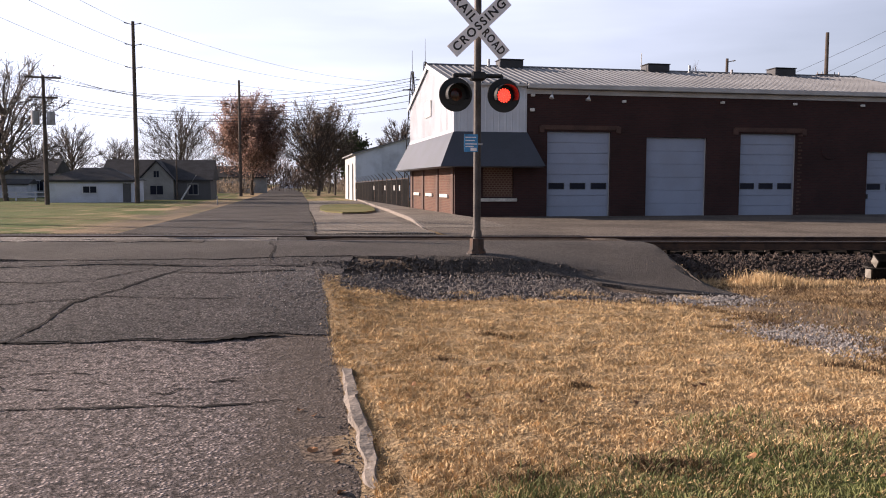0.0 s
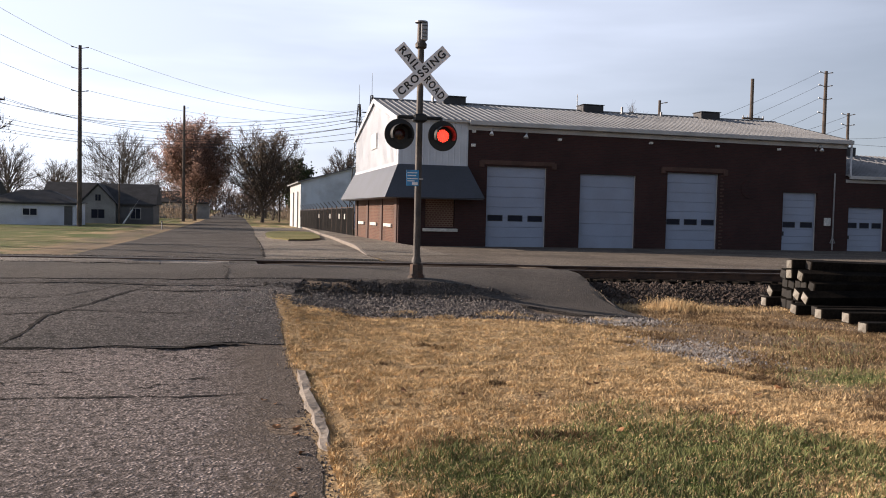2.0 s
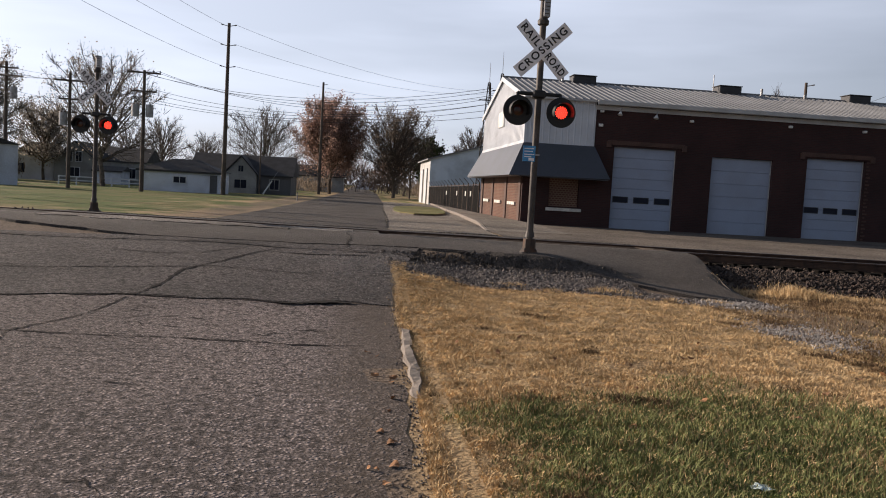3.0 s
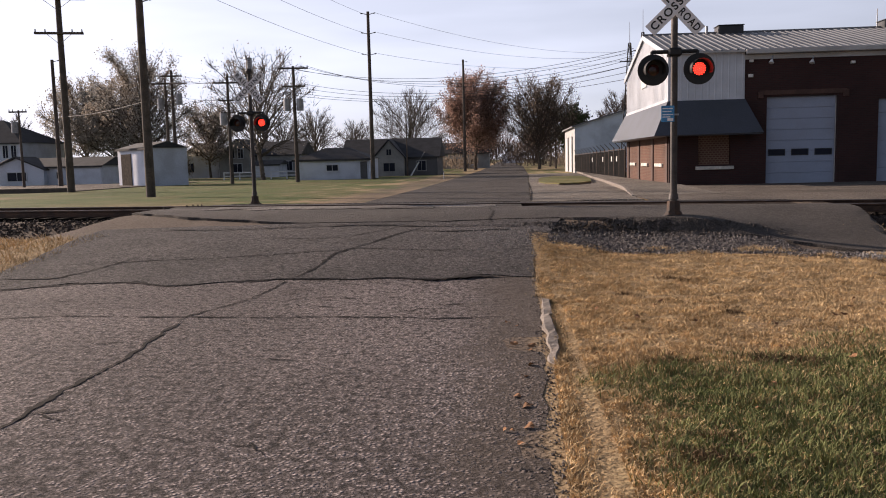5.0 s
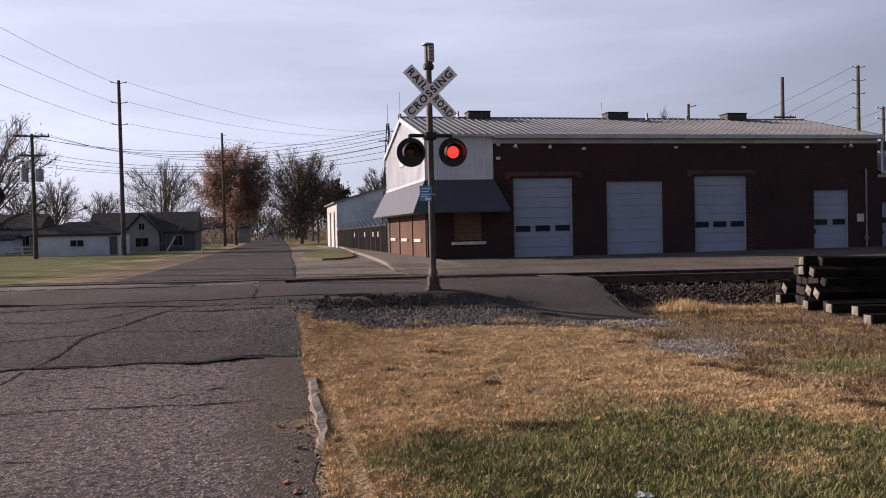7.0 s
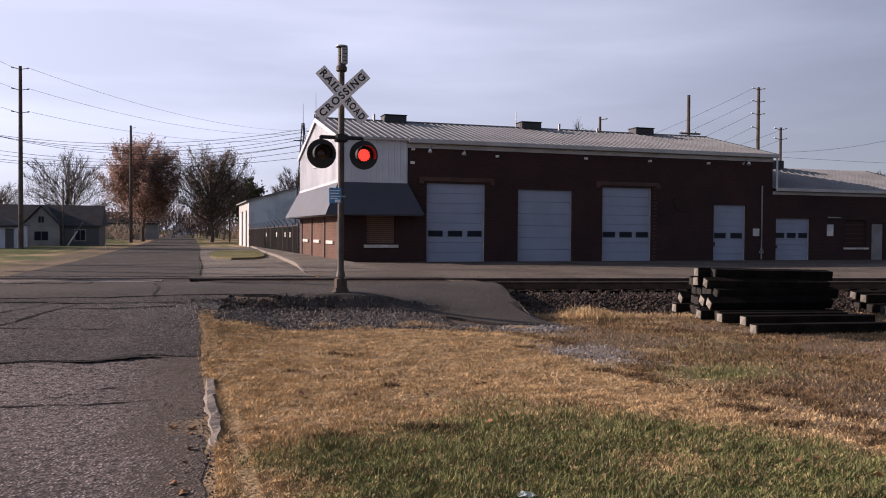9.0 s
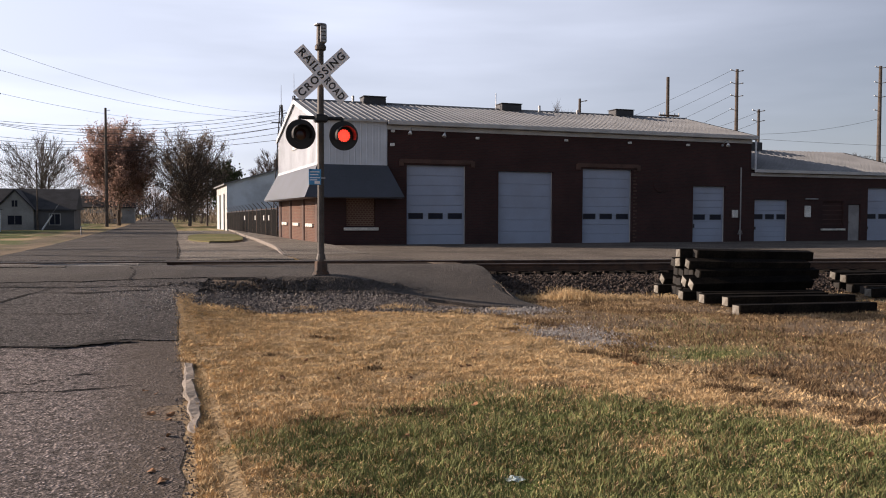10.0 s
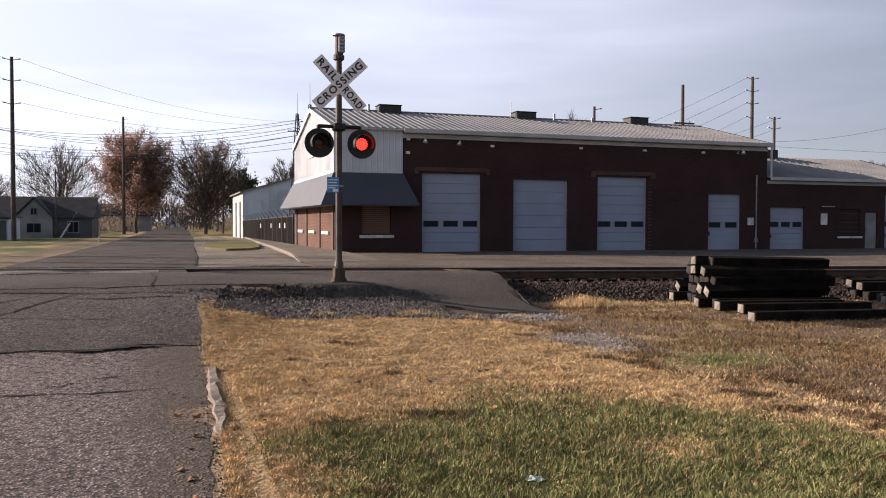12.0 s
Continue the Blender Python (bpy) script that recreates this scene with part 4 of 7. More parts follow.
part("east_wall", bm, "brick", garage)
part("back_wall", abox(X0, XW, BACK, BACK + 0.3, BASE - 0.3, EAVE - 0.1), "brick", garage)
part("wing_end_wall", abox(XW - 0.3, XW - 0.002, FY + 0.302, BACK, BASE - 0.2, 3.35), "brick", garage)
part("inner_floor", abox(X0 + 0.3, XW - 0.3, FY + 0.3, BACK, BASE - 0.1, BASE), "concrete", garage)
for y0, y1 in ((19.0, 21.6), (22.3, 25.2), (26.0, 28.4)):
    # sunlight on these panels is put into their lighter brick colour
    part("bricked_opening", abox(X0 - 0.012, X0 + 0.05, y0, y1, BASE, 2.2), "brick_lit", garage, "bricked-up opening, its brick coloured lighter for sunlight")
    mid = (y0 + y1) / 2
    part("sill", abox(X0 - 0.09, X0 + 0.02, mid - 0.8, mid + 0.8, 0.60, 0.74, 0.01), "sill", garage, "white stone sill")
for y in (18.75, 21.95, 25.6, 28.9):
    part("pier", abox(X0 - 0.05, X0 + 0.02, y - 0.22, y + 0.22, BASE - 0.1, 2.2, 0.01), "trim_brown", garage)

# white ribbed siding over the west end
def ribbed(name, p, u, v, wide, high, cut, material, parent, pitch=0.3, deep=0.02, label=""):
    """A ribbed metal sheet: u along, v up, its top cut by a function of the way along."""
    bm = bmesh.new()
    u, v = Vector(u), Vector(v)
    nrm = u.cross(v).normalized()
    xs = []
    s = 0.0
    while s < wide:
        xs += [(s, 0), (min(s + pitch * 0.72, wide), 0), (min(s + pitch * 0.80, wide), deep), (min(s + pitch * 0.92, wide), deep)]
        s += pitch
    xs.append((wide, 0))
    prev = None
    for s, d in xs:
        lo = bm.verts.new(Vector(p) + u * s + nrm * d)
        hi = bm.verts.new(Vector(p) + u * s + v * (cut(s) if cut else high) + nrm * d)
        if prev and (lo.co - prev[0].co).length > 1e-5:
            bm.faces.new((prev[0], lo, hi, prev[1]))
        prev = (lo, hi)
    return part(name, bm, material, parent, label)


gab = lambda s: (EAVE + (RIDGE - EAVE) * (1 - abs((BACK - s) - RIDGE_Y) / (RIDGE_Y - FY))) - 3.15
ribbed("west_siding", (X0 - 0.03, BACK + 0.05, 3.15), (0, -1, 0), (0, 0, 1), BACK - FY + 0.08, 0, gab, "siding", garage, 0.26, 0.022, "white ribbed metal siding")
ribbed("front_siding", (X0 - 0.03, FY - 0.03, 3.15), (1, 0, 0), (0, 0, 1), 2.9, 1.85, None, "siding", garage, 0.26, 0.009, "white ribbed metal siding")
part("corner_trim", abox(X0 - 0.07, X0 + 0.05, FY - 0.07, FY + 0.05, 3.15, EAVE, 0.01), "siding", garage)
part("siding_band", abox(X0 - 0.075, X0 - 0.03, FY + 0.06, BACK, 3.14, 3.27), "siding", garage)
part("gable_vent", abox(X0 - 0.1, X0 - 0.03, 23.2, 24.6, 4.15, 4.85, 0.01), "box_white", garage, "white louvred gable vent")
# mansard awning
AO = 0.95
aw = [(X0 - 0.04, FY - 0.04, 3.16), (X0 + 2.87, FY - 0.04, 3.16), (X0 + 3.33, FY - AO, 1.84), (X0 - 0.72, FY - AO, 1.80)]


def panel(name, q, material, parent, thick=0.03, ribs=0, label=""):
    """A slanted sheet between four corners, with raised standing seams."""
    bm = bmesh.new()
    a, c, d, e = [Vector(p) for p in q]
    nrm = (c - a).cross(e - a).normalized()
    prism(bm, [a, c, d, e], -nrm * thick)
    ob = part(name, bm, material, parent, label)
    for k in range(1, ribs):
        f = k / ribs
        p0, p1 = a.lerp(c, f), e.lerp(d, f)
        bm = bmesh.new()
        w = (c - a).normalized() * 0.018
        prism(bm, [p0 - w + nrm * -0.002, p0 + w + nrm * -0.002, p1 + w + nrm * -0.002, p1 - w + nrm * -0.002], nrm * 0.028)
        part("seam", bm, material, ob)
    return ob


panel("awning_front", aw, "awning", garage, ribs=9, label="dark slate-blue metal awning skirt")
panel("awning_west", [(X0 - 0.04, BACK + 0.3, 3.16), (X0 - 0.04, FY - 0.04, 3.16), (X0 - 0.72, FY - AO, 1.80), (X0 - 0.72, BACK + 0.6, 1.84)], "awning", garage, ribs=20, label="sunlit slate-blue metal awning skirt")
panel("awning_end", [(X0 + 2.87, FY - 0.04, 3.16), (X0 + 2.87, FY, 3.16), (X0 + 3.33, FY, 1.84), (X0 + 3.33, FY - AO, 1.84)], "awning", garage)
part("awning_soffit", abox(X0 - 0.70, X0 + 3.31, FY - AO + 0.02, FY - 0.004, 1.80, 1.83), "awning", garage)
part("awning_soffit", abox(X0 - 0.70, X0 - 0.06, FY, BACK + 0.5, 1.80, 1.83), "awning", garage)

# window bays
bm = abox(win1[0] + 0.02, win1[1] - 0.02, FY + 0.10, FY + 0.2, win1[2], win1[3])
part("lattice_infill", bm, "brick_lattice", garage, "pierced brick lattice filling a window")
part("sill", abox(win1[0] - 0.1, win1[1] + 0.12, FY - 0.09, FY + 0.1, 0.47, 0.60, 0.012), "sill", garage, "white stone sill")
part("window_board", abox(win2[0], win2[1], FY + 0.12, FY + 0.2, win2[2], win2[3]), "brick", garage)
for k in range(1, 6):
    z = win2[2] + k * 0.235
    part("louvre", abox(win2[0], win2[1], FY + 0.10, FY + 0.119, z - 0.015, z + 0.015), "trim_brown", garage)
part("sill", abox(win2[0] - 0.1, win2[1] + 0.1, FY - 0.07, FY + 0.1, 0.40, 0.50, 0.012), "sill", garage, "white stone sill")
sd = part("side_door", abox(side_door[0] + 0.02, side_door[1] - 0.02, FY + 0.1, FY + 0.15, BASE, side_door[3] - 0.02, 0.006), "door_grey", garage, "plain grey steel side door")
part("handle", abox(side_door[0] + 0.08, side_door[0] + 0.13, FY + 0.04, FY + 0.1, 0.80, 0.90, 0.008), "steel", sd)


def overhead_door(x0, x1, top, panes, frac, plain=False):
    """A sectional roll-up door: lapped sections, a row of dark panes, a rubber sill and side stops."""
    y = FY + 0.16
    hgt = top - BASE
    n = 8 if not plain else 6
    d = part("overhead_door", abox(x0 + 0.03, x1 - 0.03, y + 0.03, y + 0.06, BASE + 0.03, top), "door", garage, "white sectional overhead door" if not plain else "plain white overhead door")
    for k in range(n):
        z0, z1 = BASE + 0.04 + (hgt - 0.05) * k / n, BASE + 0.04 + (hgt - 0.05) * (k + 1) / n
        part("door_section", abox(x0 + 0.035, x1 - 0.035, y, y + 0.029, z0, z1 - 0.014, 0.006), "door", d)
    zc = BASE + hgt * frac
    for k in range(panes):
        c = x0 + (x1 - x0) * (k + 0.5) / panes
        w = min(0.3, (x1 - x0) / panes * 0.34)
        p = part("door_pane", abox(c - w, c + w, y - 0.012, y - 0.003, zc - 0.10, zc + 0.10, 0.004), "glass", d, "small dark glass pane")
        bm = bmesh.new()
        for a, c2, lo, hi in ((c - w - 0.03, c - w, zc - 0.13, zc + 0.13), (c + w, c + w + 0.03, zc - 0.13, zc + 0.13), (c - w, c + w, zc + 0.10, zc + 0.13), (c - w, c + w, zc - 0.13, zc - 0.10)):
            box(bm, a, c2, y - 0.016, y - 0.003, lo, hi)
        part("pane_frame", bm, "vent", p)
    part("door_sill", abox(x0 + 0.03, x1 - 0.03, y - 0.005, y + 0.06, BASE, BASE + 0.03), "vent", d)
    for a, c in ((x0 + 0.002, x0 + 0.03), (x1 - 0.03, x1 - 0.002)):
        part("door_stop", abox(a, c, y - 0.03, y + 0.06, BASE, top - 0.002), "fascia", d)
    return d


for k, (a, c, t, p, f) in enumerate(doors):
    d = overhead_door(a, c, t, p, f, plain=(p == 0))
    if k == 3:
        part("door_latch", abox(a + 0.12, a + 0.2, FY + 0.13, FY + 0.155, 0.55, 0.75, 0.005), "vent", d)
for a, c, t, p, f in wing_doors:
    d = overhead_door(a, c, t, p, f)
    part("door_latch", abox(a + 0.12, a + 0.2, FY + 0.13, FY + 0.155, 0.45, 0.6, 0.005), "vent", d)
# raised brick heads over two doors, one with a toothed jamb
for a, c, t in ((7.23, 9.90, 3.24), (15.60, 18.20, 3.26)):
    part("door_head", abox(a - 0.28, c + 0.32, FY - 0.05, FY + 0.02, t + 0.06, t + 0.24, 0.01), "trim_brown", garage, "raised brown brick head")
    for x in (a - 0.34, c + 0.2):
        part("head_bracket", abox(x, x + 0.2, FY - 0.075, FY + 0.02, t - 0.06, t + 0.2, 0.012), "trim_brown", garage)
    for k in range(22 if a > 10 else 0):
        z = BASE + 0.1 + k * 0.155
        part("quoin", abox(c + 0.06, c + (0.24 if k % 2 else 0.16), FY - 0.03, FY + 0.02, z, z + 0.07), "trim_brown", garage)
bm = bmesh.new()
bmesh.ops.create_cone(bm, cap_ends=True, segments=20, radius1=0.42, radius2=0.40, depth=0.05, matrix=Matrix.Translation((19.75, FY - 0.02, 2.62)) @ Matrix.Rotation(math.pi / 2, 4, "X"))
part("wall_medallion", bm, "brick", garage, "faded round brick medallion")

# roofs
def ribbed_roof(name, x0, x1, y0, z0, y1, z1, material, label, pitch=0.30):
    d = Vector((0, y1 - y0, z1 - z0))
    ob = ribbed(name, (x0, y0, z0), (1, 0, 0), d.normalized(), x1 - x0, d.length, None, material, garage, pitch, 0.03, label)
    bm = bmesh.new()
    prism(bm, [(x0, y0, z0 - 0.005), (x0, y1, z1 - 0.005), (x0, y1, z1 - 0.08), (x0, y0, z0 - 0.08)], (x1 - x0, 0, 0))
    part("roof_deck", bm, "fascia", garage)
    return ob


OV = 0.22
sl = (RIDGE - EAVE) / (RIDGE_Y - FY)
ribbed_roof("roof_front", X0 - 0.12, X1 + 0.15, FY - OV, EAVE - OV * sl + 0.09, RIDGE_Y, RIDGE + 0.09, "roof", "ribbed light-grey metal roof")
bm = bmesh.new()
prism(bm, [(X0 - 0.12, RIDGE_Y, RIDGE + 0.09), (X0 - 0.12, BACK + OV, EAVE - OV * sl + 0.09), (X0 - 0.12, BACK + OV, EAVE - OV * sl + 0.01), (X0 - 0.12, RIDGE_Y, RIDGE + 0.01)], (X1 - X0 + 0.27, 0, 0))
part("roof_back", bm, "roof", garage)
part("ridge_cap", tube(bmesh.new(), (X0 - 0.14, RIDGE_Y, RIDGE + 0.09), (X1 + 0.16, RIDGE_Y, RIDGE + 0.09), 0.07, n=8), "roof", garage)
part("gutter", abox(X0 + 2.85, X1 + 0.14, FY - OV - 0.11, FY - OV - 0.001, EAVE - 0.13, EAVE + 0.05, 0.015), "fascia", garage, "grey metal gutter")
part("fascia_board", abox(X0 + 2.85, X1 + 0.02, FY - 0.04, FY - 0.002, EAVE - 0.32, EAVE - 0.14, 0.006), "fascia", garage)
part("soffit", abox(X0 + 2.9, X1 + 0.1, FY - OV + 0.002, FY - 0.05, EAVE - 0.13, EAVE - 0.10), "fascia", garage)
for y0, y1, za, zb in ((FY - OV, RIDGE_Y, EAVE - OV * sl, RIDGE), (BACK + OV, RIDGE_Y, EAVE - OV * sl, RIDGE)):
    bm = bmesh.new()
    prism(bm, [(X0 - 0.15, y0, za - 0.10), (X0 - 0.15, y1, zb - 0.10), (X0 - 0.15, y1, zb + 0.10), (X0 - 0.15, y0, za + 0.10)], (0.03, 0, 0))
    part("barge_board", bm, "siding", garage)
WR = 4.95
ribbed_roof("wing_roof", X1 + 0.16, XW + 0.2, FY - OV, 3.42, 24.0, WR, "roof", "ribbed grey metal lean-to roof")
part("wing_gutter", abox(X1 + 0.02, XW + 0.22, FY - OV - 0.11, FY - OV - 0.001, 3.26, 3.42, 0.015), "fascia", garage, "grey metal gutter")
part("wing_fascia", abox(X1 + 0.02, XW + 0.02, FY - 0.035, FY - 0.002, 3.10, 3.25, 0.006), "fascia", garage)
part("wing_back", abox(X1 + 0.16, XW, 24.0, 24.2, BASE, WR - 0.05), "brick", garage)

# roof vents, pipes, antenna rods
for x in (7.2, 14.35, 20.95):
    v = part("roof_vent", abox(x - 0.55, x + 0.55, 23.5, 24.3, RIDGE - 0.12, RIDGE + 0.36, 0.03), "vent", garage, "dark low metal roof vent")
    part("vent_cap", abox(x - 0.58, x + 0.58, 23.45, 24.35, RIDGE + 0.361, RIDGE + 0.40, 0.015), "vent", v)
v = part("roof_vent", abox(28.9, 30.1, 23.6, 24.2, 4.7, 5.35, 0.03), "vent", garage, "dark low metal roof vent")
for x, y, top in ((15.9, 23.5, 6.75), (18.2, 23.7, 6.65), (13.6, 23.8, 7.3), (6.2, 23.8, 6.8)):
    part("roof_pipe", tube(bmesh.new(), (x, y, RIDGE - 0.3), (x, y, top), 0.02 if top > 7 else 0.06, n=8), "steel", garage)
bm = bmesh.new()
bmesh.ops.create_uvsphere(bm, u_segments=14, v_segments=10, radius=0.22, matrix=Matrix.Translation((28.55, 23.5, 5.15)))
tube(bm, (28.55, 23.5, 4.7), (28.55, 23.5, 4.95), 0.05, n=8)
part("roof_globe", bm, "box_white", garage, "white globe lamp on the wing roof", smooth=True)
# gooseneck lamps, boxes, downpipes on the wall
for x, z in ((7.35, 4.55), (8.85, 4.5), (23.2, 4.55)):
    lamp = part("wall_lamp", tube(bmesh.new(), (x, FY - 0.001, z), (x, FY - 0.06, z), 0.06, n=10), "steel", garage, "grey gooseneck wall lamp")
    bm = bmesh.new()
    pts = [(x, FY - 0.05, z), (x, FY - 0.3, z + 0.22), (x - 0.1, FY - 0.55, z + 0.18), (x - 0.16, FY - 0.66, z + 0.02)]
    for p0, p1 in zip(pts, pts[1:]):
        tube(bm, p0, p1, 0.016, n=6)
    part("lamp_arm", bm, "steel", lamp)
    part("lamp_shade", tube(bmesh.new(), (x - 0.17, FY - 0.67, z + 0.03), (x - 0.2, FY - 0.7, z - 0.1), 0.04, 0.1, n=12), "box_white", lamp)
for x, z in ((6.6, 4.62), (10.4, 4.45), (14.7, 4.5), (18.0, 4.5), (21.2, 4.5)):
    part("flood_lamp", abox(x - 0.07, x + 0.07, FY - 0.14, FY - 0.001, z - 0.05, z + 0.05, 0.012), "box_white", garage)
part("alarm_box", abox(6.5, 6.68, FY - 0.08, FY - 0.001, 4.0, 4.12, 0.01), "box_white", garage)
dp = part("downpipe", tube(bmesh.new(), (24.3, FY - 0.07, BASE + 0.1), (24.3, FY - 0.07, 3.5), 0.035, n=8), "door_grey", garage, "grey metal downpipe")
part("downpipe", tube(bmesh.new(), (35.7, FY - 0.09, BASE), (35.7, FY - 0.09, 3.3), 0.06, n=8), "siding", garage, "white metal downpipe")
part("downpipe", tube(bmesh.new(), (X1 + 0.1, FY - 0.2, 3.4), (X1 + 0.1, FY - 0.2, EAVE - 0.1), 0.05, n=8), "siding", garage, "white metal downpipe")
part("meter_box", abox(23.83, 24.1, FY - 0.16, FY - 0.001, 1.05, 1.42, 0.015), "box_white", garage, "small pale meter box")
part("wall_box", abox(28.28, 28.62, FY - 0.12, FY - 0.005, 1.08, 1.66, 0.015), "box_white", garage, "white wall cabinet")
bm = bmesh.new()
for a, c in (((24.12, 0.25), (24.38, 0.25)), ((24.38, 0.25), (24.25, 0.55)), ((24.25, 0.55), (24.12, 0.25))):
    tube(bm, (a[0], FY - 0.13, a[1]), (c[0], FY - 0.13, c[1]), 0.014, n=6)
part("wall_bracket", bm, "steel", garage)
part("wall_lamp_bar", abox(28.3, 29.1, FY - 0.1, FY - 0.005, 1.98, 2.04, 0.01), "steel", garage)

# ================= crossing signals =================


def text_mesh(body, size, deep):
    cu = bpy.data.curves.new("lettering", "FONT")
    cu.body, cu.size, cu.extrude, cu.align_x, cu.align_y = body, size, deep, "CENTER", "CENTER"
    cu.offset, cu.space_character = 0.0045, 1.25
    ob = new("lettering", cu)
    bpy.context.view_layer.update()
    me = bpy.data.meshes.new_from_object(ob.evaluated_get(bpy.context.evaluated_depsgraph_get()))
    bpy.data.objects.remove(ob)
    me.materials.clear()
    me.materials.append(M["letter"])
    return me


def lathe(bm, prof, m, n=28):
    """A turned solid: (radius, along) pairs about local z, set by m."""
    rings = []
    for r, z in prof:
        rings.append([bm.verts.new(m @ Vector((r * math.cos(2 * math.pi * i / n), r * math.sin(2 * math.pi * i / n), z))) for i in range(n)])
    for a, c in zip(rings, rings[1:]):
        for i in range(n):
            j = (i + 1) % n
            bm.faces.new((a[i], a[j], c[j], c[i]))
    bm.faces.new(rings[0][::-1])
    bm.faces.new(rings[-1])
    bmesh.ops.recalc_face_normals(bm, faces=bm.faces[:])
    return bm


def crossing_signal(label):
    s = thing("crossing_signal", (0, 0, 0), label, "railway signal", "crossing signals")
    base = part("pedestal", abox(-0.17, 0.17, -0.17, 0.17, -0.12, 0.03, 0.02), "asphalt_mid", s, "dark concrete footing")
    part("junction_base", tube(tube(bmesh.new(), (0, 0, 0.02), (0, 0, 0.07), 0.155, 0.15, n=8), (0, 0, 0.06), (0, 0, 0.27), 0.122, 0.116, n=8), "mast_rust", s, "rusty octagonal junction base")
    for a in range(4):
        part("anchor_bolt", tube(bmesh.new(), (0.135 * math.cos(a * 1.571 + 0.785), 0.135 * math.sin(a * 1.571 + 0.785), 0.02), (0.135 * math.cos(a * 1.571 + 0.785), 0.135 * math.sin(a * 1.571 + 0.785), 0.1), 0.016, n=6), "mast", base)
    part("mast", tube(bmesh.new(), (0, 0, 0.1), (0, 0, 4.15), 0.062, 0.058, n=16), "mast", s, "weathered grey tubular steel mast", smooth=False)
    part("mast_collar", tube(bmesh.new(), (0, 0, 0.30), (0, 0, 0.40), 0.09, 0.072, n=14), "mast", s)
    # bell on top
    bell = part("bell_housing", lathe(bmesh.new(), [(0.07, 4.08), (0.1, 4.10), (0.105, 4.16), (0.075, 4.2), (0.07, 4.5), (0.05, 4.54)], Matrix.Identity(4), 16), "mast", s, "dark electric bell housing")
    part("bell_case", abox(-0.02, 0.1, -0.09, 0.09, 4.22, 4.53, 0.012), "steel", bell, "grey louvred case")
    for k in range(4):
        part("bell_slot", abox(0.0, 0.08, -0.096, -0.091, 4.27 + 0.065 * k, 4.285 + 0.065 * k), "mast", bell)
    part("bell_cap", lathe(bmesh.new(), [(0.06, 4.53), (0.115, 4.535), (0.11, 4.56), (0.03, 4.575)], Matrix.Identity(4), 16), "steel", bell)
    # crossed boards
    for k, ang in enumerate((-47.0, 43.5)):
        m = Matrix.Translation((0, -0.10 - 0.012 * k, 3.64)) @ Matrix.Rotation(radians(-ang), 4, "Y")
        bm = bmesh.new()
        box(bm, -0.61, 0.61, -0.004, 0.004, -0.115, 0.115, 0.002)
        bm.transform(m)
        b = part("cross_board", bm, "sign_white", s, "white enamel board with black lettering")
        words = (("RAIL", -0.34), ("ROAD", 0.34)) if k == 0 else (("CROSSING", 0.0),)
        for w, off in words:
            me = text_mesh(w, 0.185, 0.0015)
            xs = [v.co.x for v in me.vertices]
            want = 0.45 if k == 0 else 1.10
            sc = want / (max(xs) - min(xs))
            me.transform(m @ Matrix.Translation((off, -0.0065, 0)) @ Matrix.Rotation(math.pi / 2, 4, "X") @ Matrix.Diagonal((sc, 1, 1, 1)))
            part("lettering", me, None, b)
    part("board_clamp", abox(-0.09, 0.09, -0.09, -0.02, 3.56, 3.72, 0.01), "mast", s)
    # cross arm and lamps
    part("cross_arm", tube(bmesh.new(), (-0.39, -0.02, 2.87), (0.39, -0.02, 2.87), 0.035, n=12), "black", s, "black cross arm")
    part("arm_hub", abox(-0.12, 0.12, -0.11, 0.10, 2.79, 2.93, 0.03), "black", s)
    for side in (-1, 1):
        x = 0.39 * side
        m = Matrix.Translation((x, -0.16, 2.55)) @ Matrix.Rotation(math.pi / 2, 4, "X")
        lamp = part("flashing_lamp", lathe(bmesh.new(), [(0.10, -0.24), (0.155, -0.16), (0.16, -0.02)], m), "black", s, "black flashing-light head with round backboard")
        part("lamp_hanger", tube(bmesh.new(), (x, -0.02, 2.88), (x, -0.06, 2.68), 0.03, n=10), "black", lamp)
        bm = bmesh.new()
        lathe(bm, [(0.155, -0.012), (0.262, -0.012), (0.268, -0.002), (0.262, 0.004), (0.155, 0.004)], m, 40)
        part("backboard", bm, "black", lamp)
        bm = bmesh.new()
        nn = 24
        rings = []
        for z, ex in ((0.0, 0.0), (0.28, 0.02)):
            rings.append([bm.verts.new(m @ Vector(((0.172 + ex * 0.3) * math.cos(a), (0.172 + ex * 0.3) * math.sin(a) - ex, z))) for a in [radians(-25 + 230 * i / nn) for i in range(nn + 1)]])
        for i in range(nn):
            bm.faces.new((rings[0][i], rings[0][i + 1], rings[1][i + 1], rings[1][i]))
        hood = part("visor", bm, "black", lamp)
        so = hood.modifiers.new("thickness", "SOLIDIFY")
        so.thickness = 0.006
        lit = side == 1
        ln = part("lens", lathe(bmesh.new(), [(0.128, 0.0), (0.118, 0.014), (0.08, 0.026), (0.03, 0.032)], m), "lens_on" if lit else "lens_off", lamp, "glowing red lens" if lit else "unlit dark red lens", smooth=True)
        part("lens_ring", lathe(bmesh.new(), [(0.13, -0.004), (0.158, -0.004), (0.158, 0.02), (0.13, 0.02)], m, 32), "black", lamp)
